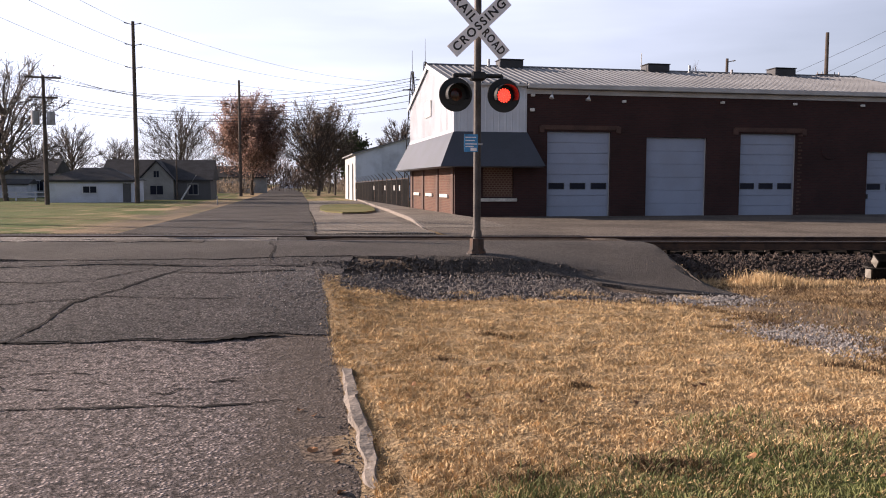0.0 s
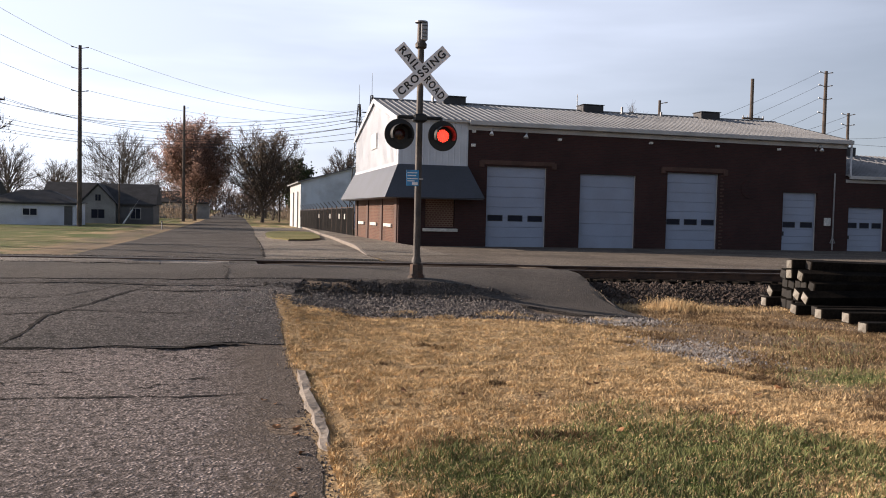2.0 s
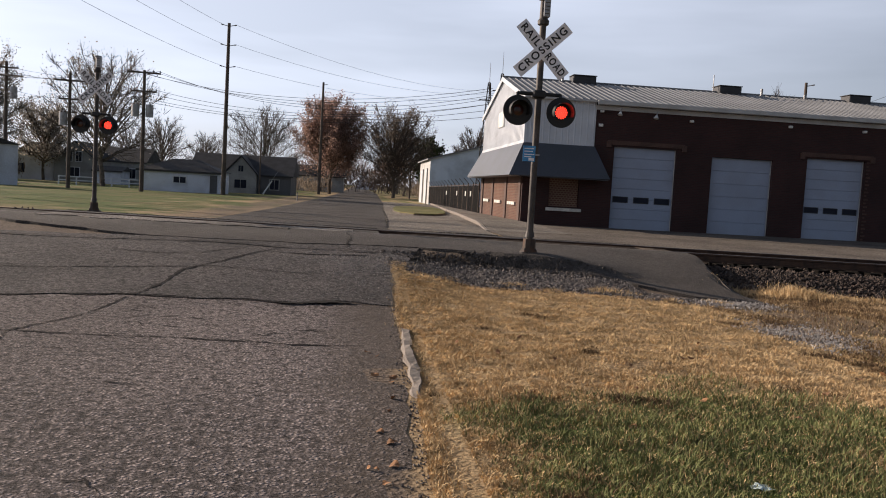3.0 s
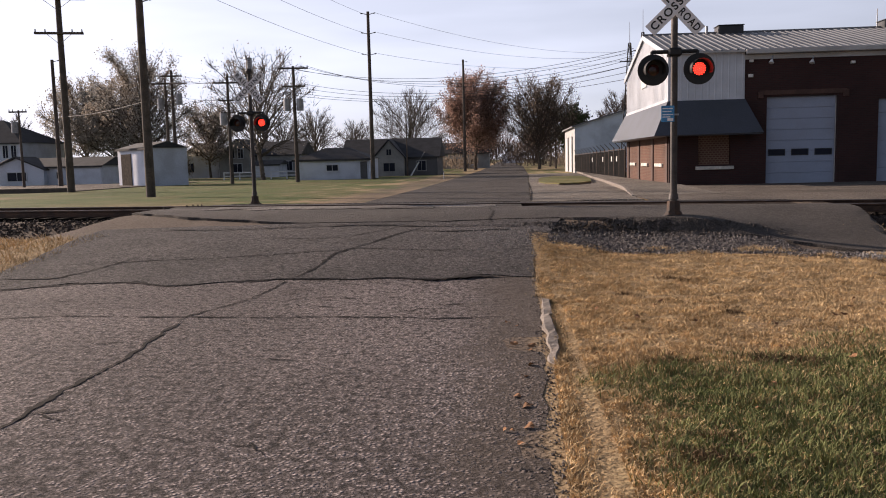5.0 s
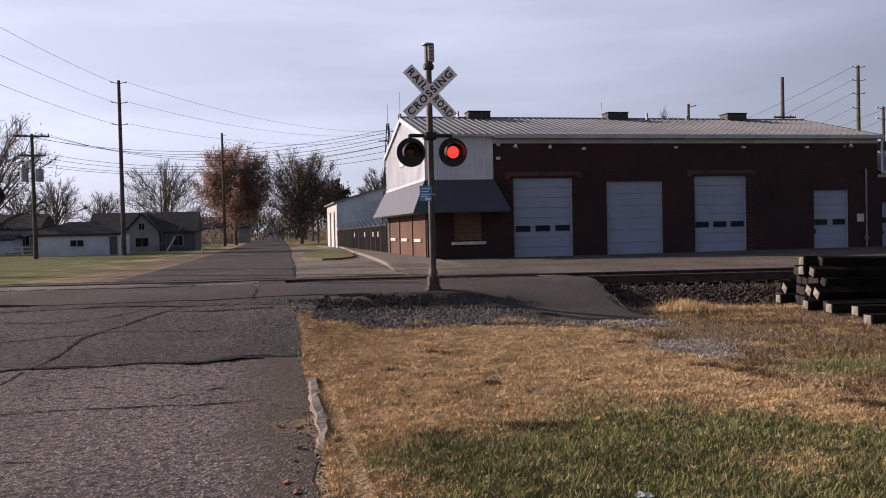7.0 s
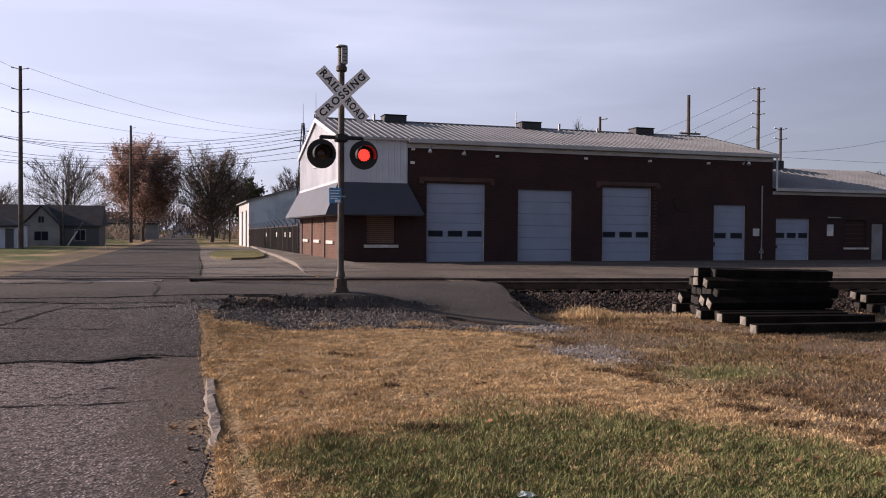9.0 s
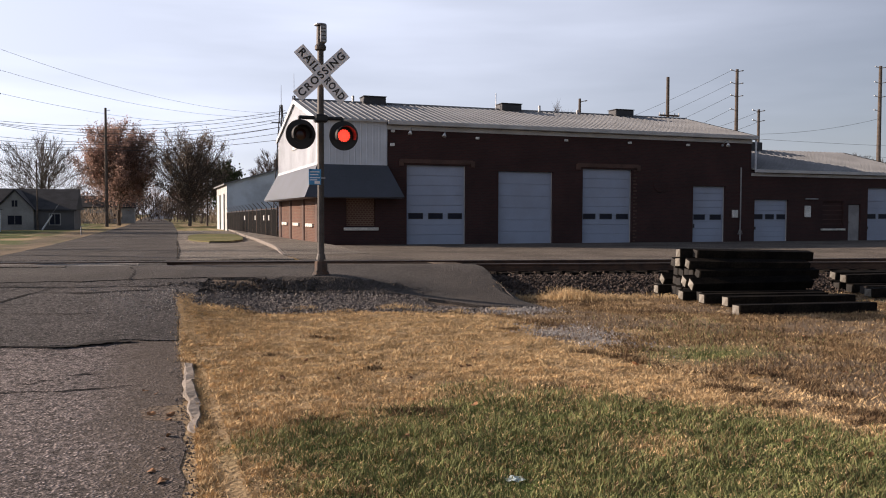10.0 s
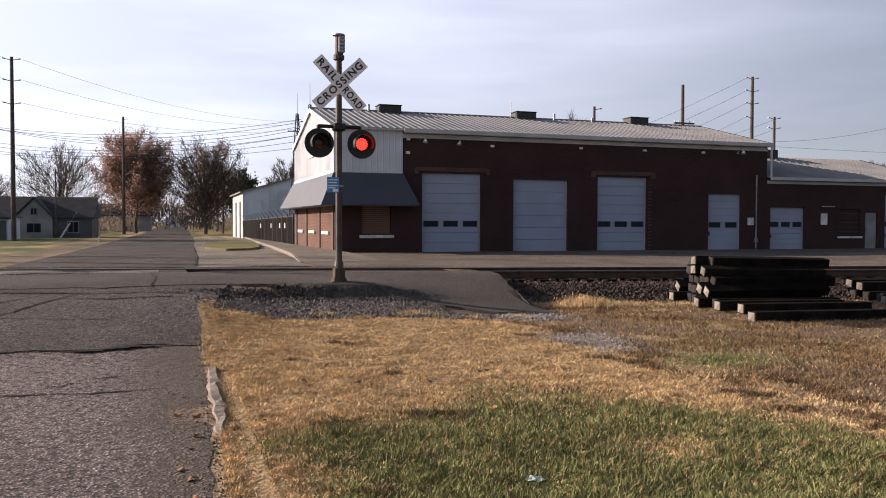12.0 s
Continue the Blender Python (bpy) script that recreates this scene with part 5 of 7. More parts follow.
        if lit:
            # the lit cluster of diodes behind the lens
            for ring, count in ((0.0, 1), (0.036, 6), (0.072, 11), (0.104, 15)):
                for k in range(count):
                    a = 2 * math.pi * k / count + ring * 9
                    c = m @ Vector((ring * math.cos(a), ring * math.sin(a), 0.03 - ring * 0.13))
                    bm = bmesh.new()
                    bmesh.ops.create_uvsphere(bm, u_segments=6, v_segments=4, radius=0.011, matrix=Matrix.Translation(c))
                    part("diode", bm, "lens_hot", ln)
    # small notice plate
    sg = part("notice_plate", abox(-0.235, -0.01, -0.085, -0.077, 1.66, 1.94, 0.003), "sign_blue", s, "small blue notice with white print")
    for z, x1 in ((1.89, -0.04), (1.84, -0.06), (1.785, -0.03), (1.745, -0.08)):
        part("print_bar", abox(-0.215, x1, -0.0885, -0.0855, z - 0.008, z + 0.008), "sign_white", sg)
    part("print_panel", abox(-0.13, -0.03, -0.0885, -0.0855, 1.675, 1.725), "sign_white", sg)
    part("plate_strap", abox(-0.07, 0.07, -0.0765, -0.05, 1.77, 1.80), "steel", sg)
    return s


sig = crossing_signal("grey steel railroad crossing signal with crossed boards, one lamp lit red")
far_sig = copy_thing(sig, pose(-10.35, 8.95, height(-10.35, 8.95) + 0.03) @ Matrix.Scale(0.93, 4))
for ob in [o for o in far_sig.children_recursive if o.name.startswith(("notice_plate", "print_", "plate_strap"))]:
    bpy.data.objects.remove(ob)
far_sig["label"] = "distant railroad crossing signal beside the grass, one lamp lit red"


# ================= stacked railway ties =================


def railroad_tie(end, z, yaw, length=2.5, tilt=0.0, roll=0.0, pale=False, label="black creosoted railroad tie lying in a stack on the lawn", group="stacked railroad ties"):
    """One tie whose near end's centre is at `end`, running along `yaw` degrees; dark, with a pale sawn end."""
    e = thing("railroad_tie", (0, 0, 0), label, "railroad tie", group)
    bm = bmesh.new()
    bmesh.ops.create_cube(bm, size=1, matrix=Matrix.Translation((length / 2, 0, 0)) @ Matrix.Diagonal((length, 0.225, 0.178, 1)))
    bmesh.ops.subdivide_edges(bm, edges=[ed for ed in bm.edges if abs((ed.verts[0].co - ed.verts[1].co).x) > 0.5], cuts=5)
    for v in bm.verts:
        v.co.y += 0.008 * n2(v.co.x + end[0], v.co.z * 5 + end[1], 2.0, z)
        v.co.z += 0.007 * n2(v.co.x - end[1], v.co.y * 5 + end[0], 2.0, z + 3)
    bmesh.ops.bevel(bm, geom=bm.edges[:], offset=0.01, segments=1, affect="EDGES")
    part("timber", bm, "tie", e)
    part("sawn_end", abox(-0.006, 0.004, -0.095, 0.095, -0.075, 0.075, 0.003), "tie_end" if pale else "tie_old", e, "pale weathered sawn end" if pale else "darkened tarry sawn end")
    yaw += 3.0 * n2(end[0] * 3, end[1] * 3, 2.0, z) if z > -0.3 else 0.0
    if z > -0.3:
        roll += 13.0 * n2(end[0] * 5, end[1] * 5, 2.0, z + 7)
        tilt += 1.6 * n2(end[0] * 4, end[1] * 6, 2.0, z + 2)
    e.matrix_basis = Matrix.Translation((end[0], end[1], z)) @ Matrix.Rotation(radians(yaw), 4, "Z") @ Matrix.Rotation(radians(tilt), 4, "Y") @ Matrix.Rotation(radians(roll), 4, "X")
    return e


TY = -10.0
G0 = -0.47
# bottom layer, then tiers up to the top; the last value marks a pale sawn end
for ex, ey, ez, yaw, roll, pale in (
    (7.2, 0.05, -0.38, TY, 0, 0), (7.1, -0.22, -0.38, TY, 0, 0), (6.83, -0.5, -0.38, TY, 0, 1), (7.05, -0.8, -0.38, TY, 0, 0), (6.95, -1.1, -0.38, TY, 0, 0), (6.9, -1.4, -0.385, TY, 0, 0), (6.57, -1.7, -0.385, TY, 6, 1), (6.75, -2.02, -0.385, TY, 0, 0), (6.52, -2.4, -0.385, -9, 0, 1), (6.6, -2.95, -0.385, -9, 0, 1), (5.88, -4.12, -0.385, -8, 0, 1),
    (7.11, -0.3, -0.2, TY, 32, 1), (7.2, -0.62, -0.2, TY, 0, 0), (7.05, -0.95, -0.2, TY, 0, 0), (7.0, -1.22, -0.2, TY, 0, 0), (6.8, -1.47, -0.15, TY, 30, 1), (6.78, -1.72, -0.19, TY, 32, 1),
    (7.3, -0.5, -0.02, TY, 0, 0), (7.25, -0.75, -0.02, TY + 2, 0, 0), (7.2, -1.0, -0.02, TY, 0, 0), (7.1, -1.28, -0.01, TY - 2, 0, 0), (7.05, -1.55, 0.0, TY - 1, 8, 0),
    (7.1, -0.7, 0.17, TY + 2, 8, 0), (6.93, -1.08, 0.2, TY, 0, 1), (6.97, -1.34, 0.18, TY - 3, 14, 1),
    (7.03, -0.95, 0.375, TY - 1, 0, 1), (7.25, -1.2, 0.37, TY - 1, 0, 0),
):
    railroad_tie((ex, ey), ez, yaw, roll=roll, tilt=1.2 if ez > 0.3 else 0, pale=bool(pale))
for ex, ey, ez, yaw in ((11.44, -0.5, -0.2, TY), (11.03, -1.2, -0.21, TY), (10.45, -2.4, -0.385, TY), (11.2, -0.6, -0.385, TY), (11.0, -1.05, -0.385, TY), (10.9, -1.5, -0.385, TY), (10.8, -1.95, -0.385, TY), (14.2, -1.2, -0.385, TY), (14.0, -1.9, -0.385, TY), (14.3, -1.6, -0.2, TY)):
    railroad_tie((ex, ey), ez, yaw, pale=ey > -1.3 and ez > -0.3 or ex == 10.45, label="black creosoted railroad tie in a low second stack", group="second tie stack")
stones("gravel_heap", 700, lambda r: (r.normal(24, 0.9), r.normal(5.0, 0.7)), 0.09, "stone_pale", "small heap of pale stones beside the yard", 8, 0.1)

# ================= poles and wires =================


def utility_pole(name, x, y, top, r=0.16, arms=(), label="weathered wooden utility pole", cans=(), pins=()):
    """A tapered pole with cross arms (z, half length, yaw), insulators, side pins and transformers."""
    z0 = height(x, y)
    p = thing(name, (x, y, z0), label, "utility pole", "utility poles")
    bm = bmesh.new()
    tube(bm, (x, y, z0 - 0.3), (x, y, top), r, r * 0.62, n=12)
    part("shaft", bm, "pole", p)
    for z, half, yaw in arms:
        c, s = math.cos(radians(yaw)), math.sin(radians(yaw))
        m = Matrix.Translation((x, y, z)) @ Matrix.Rotation(radians(yaw), 4, "Z")
        bm = abox(-half, half, -r - 0.11, -r * 0.6, -0.06, 0.06, 0.008)
        bm.transform(m)
        a = part("cross_arm", bm, "pole", p)
        for f in (-0.95, -0.55, 0.55, 0.95):
            q = m @ Vector((half * f, -r - 0.05, 0.06))
            part("insulator", tube(bmesh.new(), q, q + Vector((0, 0, 0.16)), 0.045, 0.03, n=8), "steel", a)
        for f in (-1, 1):
            part("brace", tube(bmesh.new(), m @ Vector((half * 0.5 * f, -r, -0.05)), (x, y - r * 0.5, z - 0.6), 0.015, n=5), "steel", a)
    for z, side in pins:
        a = part("side_pin", tube(bmesh.new(), (x, y, z), (x + side * 0.5, y, z + 0.12), 0.03, n=6), "steel", p)
        part("insulator", tube(bmesh.new(), (x + side * 0.45, y, z + 0.1), (x + side * 0.62, y, z + 0.14), 0.05, 0.04, n=8), "steel", a)
    for z, dx in cans:
        c = part("transformer", tube(bmesh.new(), (x + dx, y - 0.1, z - 0.45), (x + dx, y - 0.1, z + 0.45), 0.27, n=14), "steel", p, "grey transformer can")
        part("bushing", tube(bmesh.new(), (x + dx, y - 0.1, z + 0.45), (x + dx, y - 0.1, z + 0.62), 0.05, 0.03, n=8), "steel", c)
    return p


utility_pole("utility_pole", -13.9, 53.3, 13.3, 0.19, pins=[(13.05, -1), (13.05, 1), (11.5, -1), (11.5, 1), (9.8, -1), (9.8, 1)], label="tall dark wooden transmission pole on the verge")
utility_pole("utility_pole", -8.8, 107.9, 15.7, 0.24, pins=[(15.3, 1)], label="tall bare wooden pole beside the street")
utility_pole("utility_pole", -19.0, 48.2, 8.55, 0.17, arms=[(8.35, 1.15, 8), (7.0, 0.9, 8)], cans=[(5.6, -0.55), (5.6, 0.45)], label="wooden pole with cross arms and transformers")
utility_pole("utility_pole", -23.8, 47.0, 7.85, 0.15, arms=[(7.3, 1.0, 8), (6.0, 0.7, 8)], cans=[(4.6, -0.4)], label="wooden pole with cross arms and a transformer")
utility_pole("utility_pole", -18.2, 19.6, 12.9, 0.2, pins=[(12.6, 1), (11.1, 1), (9.6, 1), (8.0, 1)], label="thick dark wooden pole standing on the grass")
utility_pole("utility_pole", -28.0, 31.1, 12.5, 0.22, arms=[(10.65, 1.5, 15), (8.75, 1.3, 15)], label="thick wooden transmission pole with two cross arms")
utility_pole("utility_pole", -40.4, 52.3, 10.2, 0.2, pins=[(10.0, 1)], label="wooden pole by the gravel lot")
utility_pole("utility_pole", -30.6, 53.1, 9.1, 0.17, arms=[(8.6, 0.9, 8), (8.0, 1.2, 8)], cans=[(6.7, 0.6)], label="wooden pole with cross arms and a transformer")
utility_pole("utility_pole", -32.0, 55.1, 8.6, 0.16, arms=[(8.2, 1.1, 8)], cans=[(6.5, -0.45)], label="wooden pole with a cross arm and transformer")
utility_pole("utility_pole", -42.5, 50.4, 6.0, 0.12, arms=[(5.85, 0.7, 8)], cans=[(4.6, -0.35)], label="short wooden pole with a transformer")
utility_pole("utility_pole", -26.5, 55.0, 6.2, 0.11, arms=[(5.6, 0.6, 8)], label="thin wooden pole near the white shed")
utility_pole("utility_pole", -13.1, 71.0, 6.1, 0.09, label="slender pole beside the dark house")
utility_pole("utility_pole", 5.2, 118, 8.5, 0.16, pins=[(8.2, -1)], label="wooden pole by the far trees")
utility_pole("utility_pole", 35.0, 40, 11.9, 0.19, arms=[(8.9, 0.9, 0)], label="tall wooden pole behind the garage roof")
utility_pole("utility_pole", 41.5, 40, 12.9, 0.19, pins=[(12.7, -1), (12.7, 1), (11.7, -1), (11.7, 1), (10.7, -1), (10.7, 1), (9.6, -1)], label="tall transmission pole with side insulators")
utility_pole("utility_pole", 43.7, 40, 9.8, 0.16, pins=[(9.6, -1), (9.6, 1), (8.8, -1), (8.8, 1)], label="wooden pole behind the garage wing")
utility_pole("utility_pole", 56.5, 40, 14.1, 0.22, pins=[(13.9, -1), (13.9, 1), (12.6, -1), (12.6, 1), (11.4, -1), (11.4, 1), (10.2, -1)], label="tall transmission pole with side insulators")
utility_pole("utility_pole", 27.3, 40, 9.85, 0.15, pins=[(9.6, 1)], label="wooden pole behind the garage roof")


def wire(p, q, sag, r=0.011):
    p, q = Vector(p), Vector(q)
    pts = [p.lerp(q, k / 20) - Vector((0, 0, sag * 4 * (k / 20) * (1 - k / 20))) for k in range(21)]
    cu = bpy.data.curves.new("overhead_wire", "CURVE")
    cu.dimensions, cu.bevel_depth, cu.bevel_resolution = "3D", r, 0
    sp = cu.splines.new("POLY")
    sp.points.add(20)
    for a, c in zip(sp.points, pts):
        a.co = (*c, 1)
    cu.materials.append(M["wire"])
    return tagged(new("overhead_wire", cu), "thin dark overhead line strung between wooden poles", "wire", "overhead wires")


for z, ze, zn in ((13.15, 14.3, 12.6), (11.62, 14.0, 11.1), (9.92, 13.5, 9.6)):
    wire((-13.2, 53.3, z), (14.0, 93, ze), 1.3)
    wire((-14.3, 53.3, z), (-18.2, 19.6, zn), 0.35)
for z in (12.8, 11.8, 10.8, 9.7):
    wire((41.0, 40, z), (30.0, 44, z - 5.2), 0.2)
    wire((57.1, 40, z + 1.2), (110, 40, z + 0.8), 1.0)
# the street's line sags from the cross arms towards the lattice masts behind the garage
for dx, z, ze, sag in ((-1.05, 8.5, 7.9, 1.35), (-0.6, 8.5, 7.75, 1.5), (0.6, 8.5, 7.55, 1.62), (1.05, 8.5, 7.4, 1.75), (0.8, 7.15, 7.0, 1.25), (-0.8, 7.15, 6.9, 1.4), (0.2, 6.5, 6.55, 1.1), (0.1, 6.3, 6.1, 0.95)):
    wire((-19.0 + dx, 48.0, z), (4.8 + 0.25 * dx, 34.0, 1.1 + (ze - 1.1) * 0.9), sag * 0.95, 0.013)
    if z > 7:
        wire((-19.0 + dx, 48.0, z), (-23.8 + dx * 0.9, 46.9, z - 1.05), 0.1)
        wire((-23.8 + dx * 0.9, 46.9, z - 1.05), (-30.6 + dx, 53, z - 0.3), 0.2)
for z in (9.6, 8.8):
    wire((43.7, 40, z), (36.0, 43, z - 2.6), 0.2)
for z in (7.4, 6.4):
    wire((43.7, 40, z), (110, 39, z + 1.2), 0.6)
wire((56.5, 40, 9.6), (43.7, 40, 7.8), 0.3)
wire((-28, 31.1, 4.1), (-18.2, 19.6, 3.9), 0.12, 0.016)
wire((-30.6, 53.1, 8.7), (-23.8, 47, 7.6), 0.1)


def lattice_mast(x, y, top, whip, wide):
    z0 = height(x, y)
    t = thing("lattice_mast", (x, y, z0), "slim grey lattice antenna mast behind the building", "antenna mast", "antenna masts")
    legs = [(math.cos(a) * wide, math.sin(a) * wide) for a in (0.5, 2.6, 4.7)]
    n = 9
    for a, c in legs:
        part("leg", tube(bmesh.new(), (x + a, y + c, z0), (x + a * 0.12, y + c * 0.12, top), 0.032, n=6), "mast", t)
    part("spreader", abox(x - 0.55, x + 0.4, y - 0.03, y + 0.03, top - 1.05, top - 0.99), "mast", t)
    for k in range(n):
        f0, f1 = k / n, (k + 1) / n
        bm = bmesh.new()
        for i in range(3):
            a, c = legs[i], legs[(i + 1) % 3]
            s0, s1 = 1 - 0.88 * f0, 1 - 0.88 * f1
            tube(bm, (x + a[0] * s0, y + a[1] * s0, z0 + (top - z0) * f0), (x + c[0] * s1, y + c[1] * s1, z0 + (top - z0) * f1), 0.017, n=4)
            tube(bm, (x + a[0] * s1, y + a[1] * s1, z0 + (top - z0) * f1), (x + c[0] * s1, y + c[1] * s1, z0 + (top - z0) * f1), 0.017, n=4)
        part("bracing", bm, "mast", t)
    part("whip_antenna", tube(bmesh.new(), (x, y, top - 0.1), (x, y, whip), 0.018, 0.01, n=6), "steel", t)
    return t


lattice_mast(4.15, 33, 7.4, 8.55, 0.62)
lattice_mast(5.05, 34, 8.1, 9.4, 0.62)

# ================= outbuildings and houses =================


def house(name, x, y, w, d, wall_h, roof_h, material, roof, label, yaw=0.0, windows=(), door=(), hip=0.0, cross=None, ridge="x", over=0.25, doorm="house_dark", framem="siding"):
    """A small building: w along local x, d deep; front faces local -y. windows: (x, z, width, height) on the front."""
    z = height(x, y)
    h = thing(name, (x, y, z), label, "house" if "garage" not in name and "shed" not in name else "outbuilding")
    T = Matrix.Translation((x, y, z)) @ Matrix.Rotation(radians(yaw), 4, "Z")

    def add(pname, bm, m, parent, lab=""):
        bm.transform(T)
        return part(pname, bm, m, parent, lab)

    bm = abox(0, w, 0, d, -0.4, wall_h)
    if ridge == "y":
        prism(bm, [(0, 0, wall_h), (w, 0, wall_h), (w / 2, 0, wall_h + roof_h - 0.05)], (0, d, 0))
    elif not hip:
        prism(bm, [(0, 0, wall_h), (0, d, wall_h), (0, d / 2, wall_h + roof_h - 0.05)], (w, 0, 0))
    add("wall", bm, material, h)
    bm = bmesh.new()
    o = over
    if ridge == "y":
        for sgn in (0, 1):
            xa, xb = (-o, w / 2) if sgn == 0 else (w + o, w / 2)
            dz = roof_h * o / (w / 2)
            prism(bm, [(xa, -o, wall_h - dz), (xb, -o, wall_h + roof_h), (xb, -o, wall_h + roof_h + 0.12), (xa, -o, wall_h - dz + 0.12)], (0, d + 2 * o, 0))
    else:
        hi = hip
        v = [bm.verts.new(p) for p in ((-o, -o, wall_h), (w + o, -o, wall_h), (w + o, d + o, wall_h), (-o, d + o, wall_h), (hi - (o if not hi else 0), d / 2, wall_h + roof_h), (w - hi + (o if not hi else 0), d / 2, wall_h + roof_h))]
        for f in ((0, 1, 5, 4), (2, 3, 4, 5), (0, 4, 3), (1, 2, 5), (3, 2, 1, 0)):
            bm.faces.new([v[i] for i in f])
        for s in ((-o, w + o, -o - 0.02, -o), ):
            box(bm, s[0], s[1], s[2], s[3], wall_h - 0.14, wall_h + 0.02)
    add("roof", bm, roof, h)
    if cross:
        cx, cw, ch, rise = cross
        bm = abox(cx, cx + cw, -0.6, 0.1, -0.4, ch)
        prism(bm, [(cx, -0.6, ch), (cx + cw, -0.6, ch), (cx + cw / 2, -0.6, ch + rise)], (0, d / 2, 0))
        add("gable_wall", bm, material if material != "house_dark" else "house_grey", h)
        bm = bmesh.new()
        for xa in (cx - 0.25, cx + cw + 0.25):
            prism(bm, [(xa, -0.85, ch - 0.2), (cx + cw / 2, -0.85, ch + rise + 0.06), (cx + cw / 2, -0.85, ch + rise + 0.2), (xa, -0.85, ch - 0.06)], (0, d / 2 + 0.85, 0))
        add("gable_roof", bm, roof, h)
    for wx, wz, ww, wh in windows:
        off = -0.6 if cross and cross[0] <= wx <= cross[0] + cross[1] else 0.0
        wi = add("window", abox(wx - ww / 2, wx + ww / 2, off - 0.03, off - 0.004, wz, wz + wh), "glass", h, "dark window pane")
        bm = bmesh.new()
        for a, c, lo, hi2 in ((wx - ww / 2 - 0.08, wx - ww / 2, wz - 0.08, wz + wh + 0.08), (wx + ww / 2, wx + ww / 2 + 0.08, wz - 0.08, wz + wh + 0.08), (wx - ww / 2, wx + ww / 2, wz + wh, wz + wh + 0.08), (wx - ww / 2, wx + ww / 2, wz - 0.08, wz), (wx - 0.02, wx + 0.02, wz, wz + wh)):
            box(bm, a, c, off - 0.06, off - 0.004, lo, hi2)
        add("window_frame", bm, framem, wi)
    for dx, dw, dh in door:
        off = -0.6 if cross and cross[0] <= dx <= cross[0] + cross[1] else 0.0
        add("door", abox(dx - dw / 2, dx + dw / 2, off - 0.05, off - 0.004, 0, dh, 0.01), doorm, h)
    return h


house("white_shed", -21.4, 57.0, 6.6, 5.0, 1.75, 1.05, "house_white", "shingle", "low white shed with a dark hipped roof on the grass", hip=2.2, windows=[(3.3, 0.75, 1.0, 0.5)], door=[(6.1, 0.6, 1.5)])
house("house", -20.4, 73.0, 10.3, 8.0, 1.95, 2.1, "house_dark", "shingle", "dark grey bungalow with a paler front gable", cross=(3.6, 3.2, 1.95, 1.75), windows=[(5.2, 0.5, 1.2, 0.85), (5.2, 2.2, 0.5, 0.6), (8.6, 0.5, 0.9, 1.0)], door=[(7.6, 0.8, 1.8)], framem="house_grey")
house("white_garage", -33.7, 49.0, 5.7, 3.2, 2.85, 0.5, "house_white", "shingle", "tall white garage with a brown sliding door", yaw=-44, door=[(1.75, 2.0, 2.45)], doorm="plank", over=0.15)
house("white_garage", -52.5, 62.0, 10.8, 5.5, 1.75, 0.9, "house_white", "shingle", "long white garage with dark roof and front gable", cross=(0.0, 5.4, 1.6, 1.0), windows=[(2.7, 0.45, 1.9, 0.8), (6.6, 0.6, 0.5, 0.6)])
house("house", -74.5, 76.0, 16.5, 10.0, 4.7, 2.9, "house_white", "shingle", "two-storey white house with a dark hipped roof", hip=5, windows=[(8, 3.0, 0.7, 1.4), (9, 3.0, 0.7, 1.4), (12.2, 2.8, 0.8, 1.6), (14.6, 3.0, 0.6, 1.4), (15.6, 3.0, 0.6, 1.4), (9, 0.6, 1.0, 1.6), (12, 0.6, 0.8, 1.6)])
house("house", -47.5, 96.0, 5.5, 8, 2.8, 1.9, "house_white", "shingle", "white cottage with a dark gabled roof", ridge="y", windows=[(2.7, 3.0, 0.8, 0.8), (1.5, 0.8, 0.9, 1.2)])
house("house", -41.6, 95.0, 5.0, 8, 2.9, 2.2, "house_grey", "shingle", "grey gabled house behind the pole line", ridge="y", windows=[(1.8, 2.6, 0.7, 1.2), (3.0, 2.6, 0.7, 1.2), (2.5, 0.6, 1.2, 1.2)])
house("house", -36.4, 95.0, 6.0, 8, 2.9, 1.9, "house_grey", "shingle", "grey house with a broad dark roof", windows=[(2.0, 0.8, 0.9, 1.2), (4.4, 0.8, 0.9, 1.2)])
house("white_garage", -35.2, 90.0, 3.2, 4, 1.6, 0.6, "house_white", "shingle", "small white garage before grey houses")
house("house", -16.0, 150.0, 10.0, 9, 3.0, 2.2, "house_grey", "shingle", "grey house far along the street", windows=[(3, 0.8, 1.2, 1.2), (7, 0.8, 1.2, 1.2)])
house("house", -4.0, 330.0, 9.0, 9, 3.0, 2.6, "house_white", "shingle", "white house at the street's far end", ridge="y", windows=[(3, 0.8, 1.2, 1.2)])
# metal shed beyond the fence
sz = height(4.2, 64.4)
shed = thing("metal_shed", (4.2, 64.4, sz), "blue-grey ribbed metal shed with a white end wall", "outbuilding")
bm = bmesh.new()
prism(bm, [(3.7, 64.4, sz - 0.2), (22, 64.4, sz - 0.2), (22, 64.4, 3.9), (12.8, 64.4, 6.6), (3.7, 64.4, 3.95)], (0, 0.2, 0))
part("gable_wall", bm, "shed_blue", shed)
part("side_wall", abox(3.7, 3.9, 64.62, 77, sz - 0.3, 3.95), "fascia", shed, "sunlit white side wall")
for k in range(24):
    x = 4.0 + k * 0.74
    top = 3.95 + (x - 3.7) * 0.291 if x < 12.8 else 6.6 - (x - 12.8) * 0.291
    part("rib", abox(x - 0.03, x + 0.03, 64.36, 64.399, sz, top - 0.05), "shed_blue", shed)
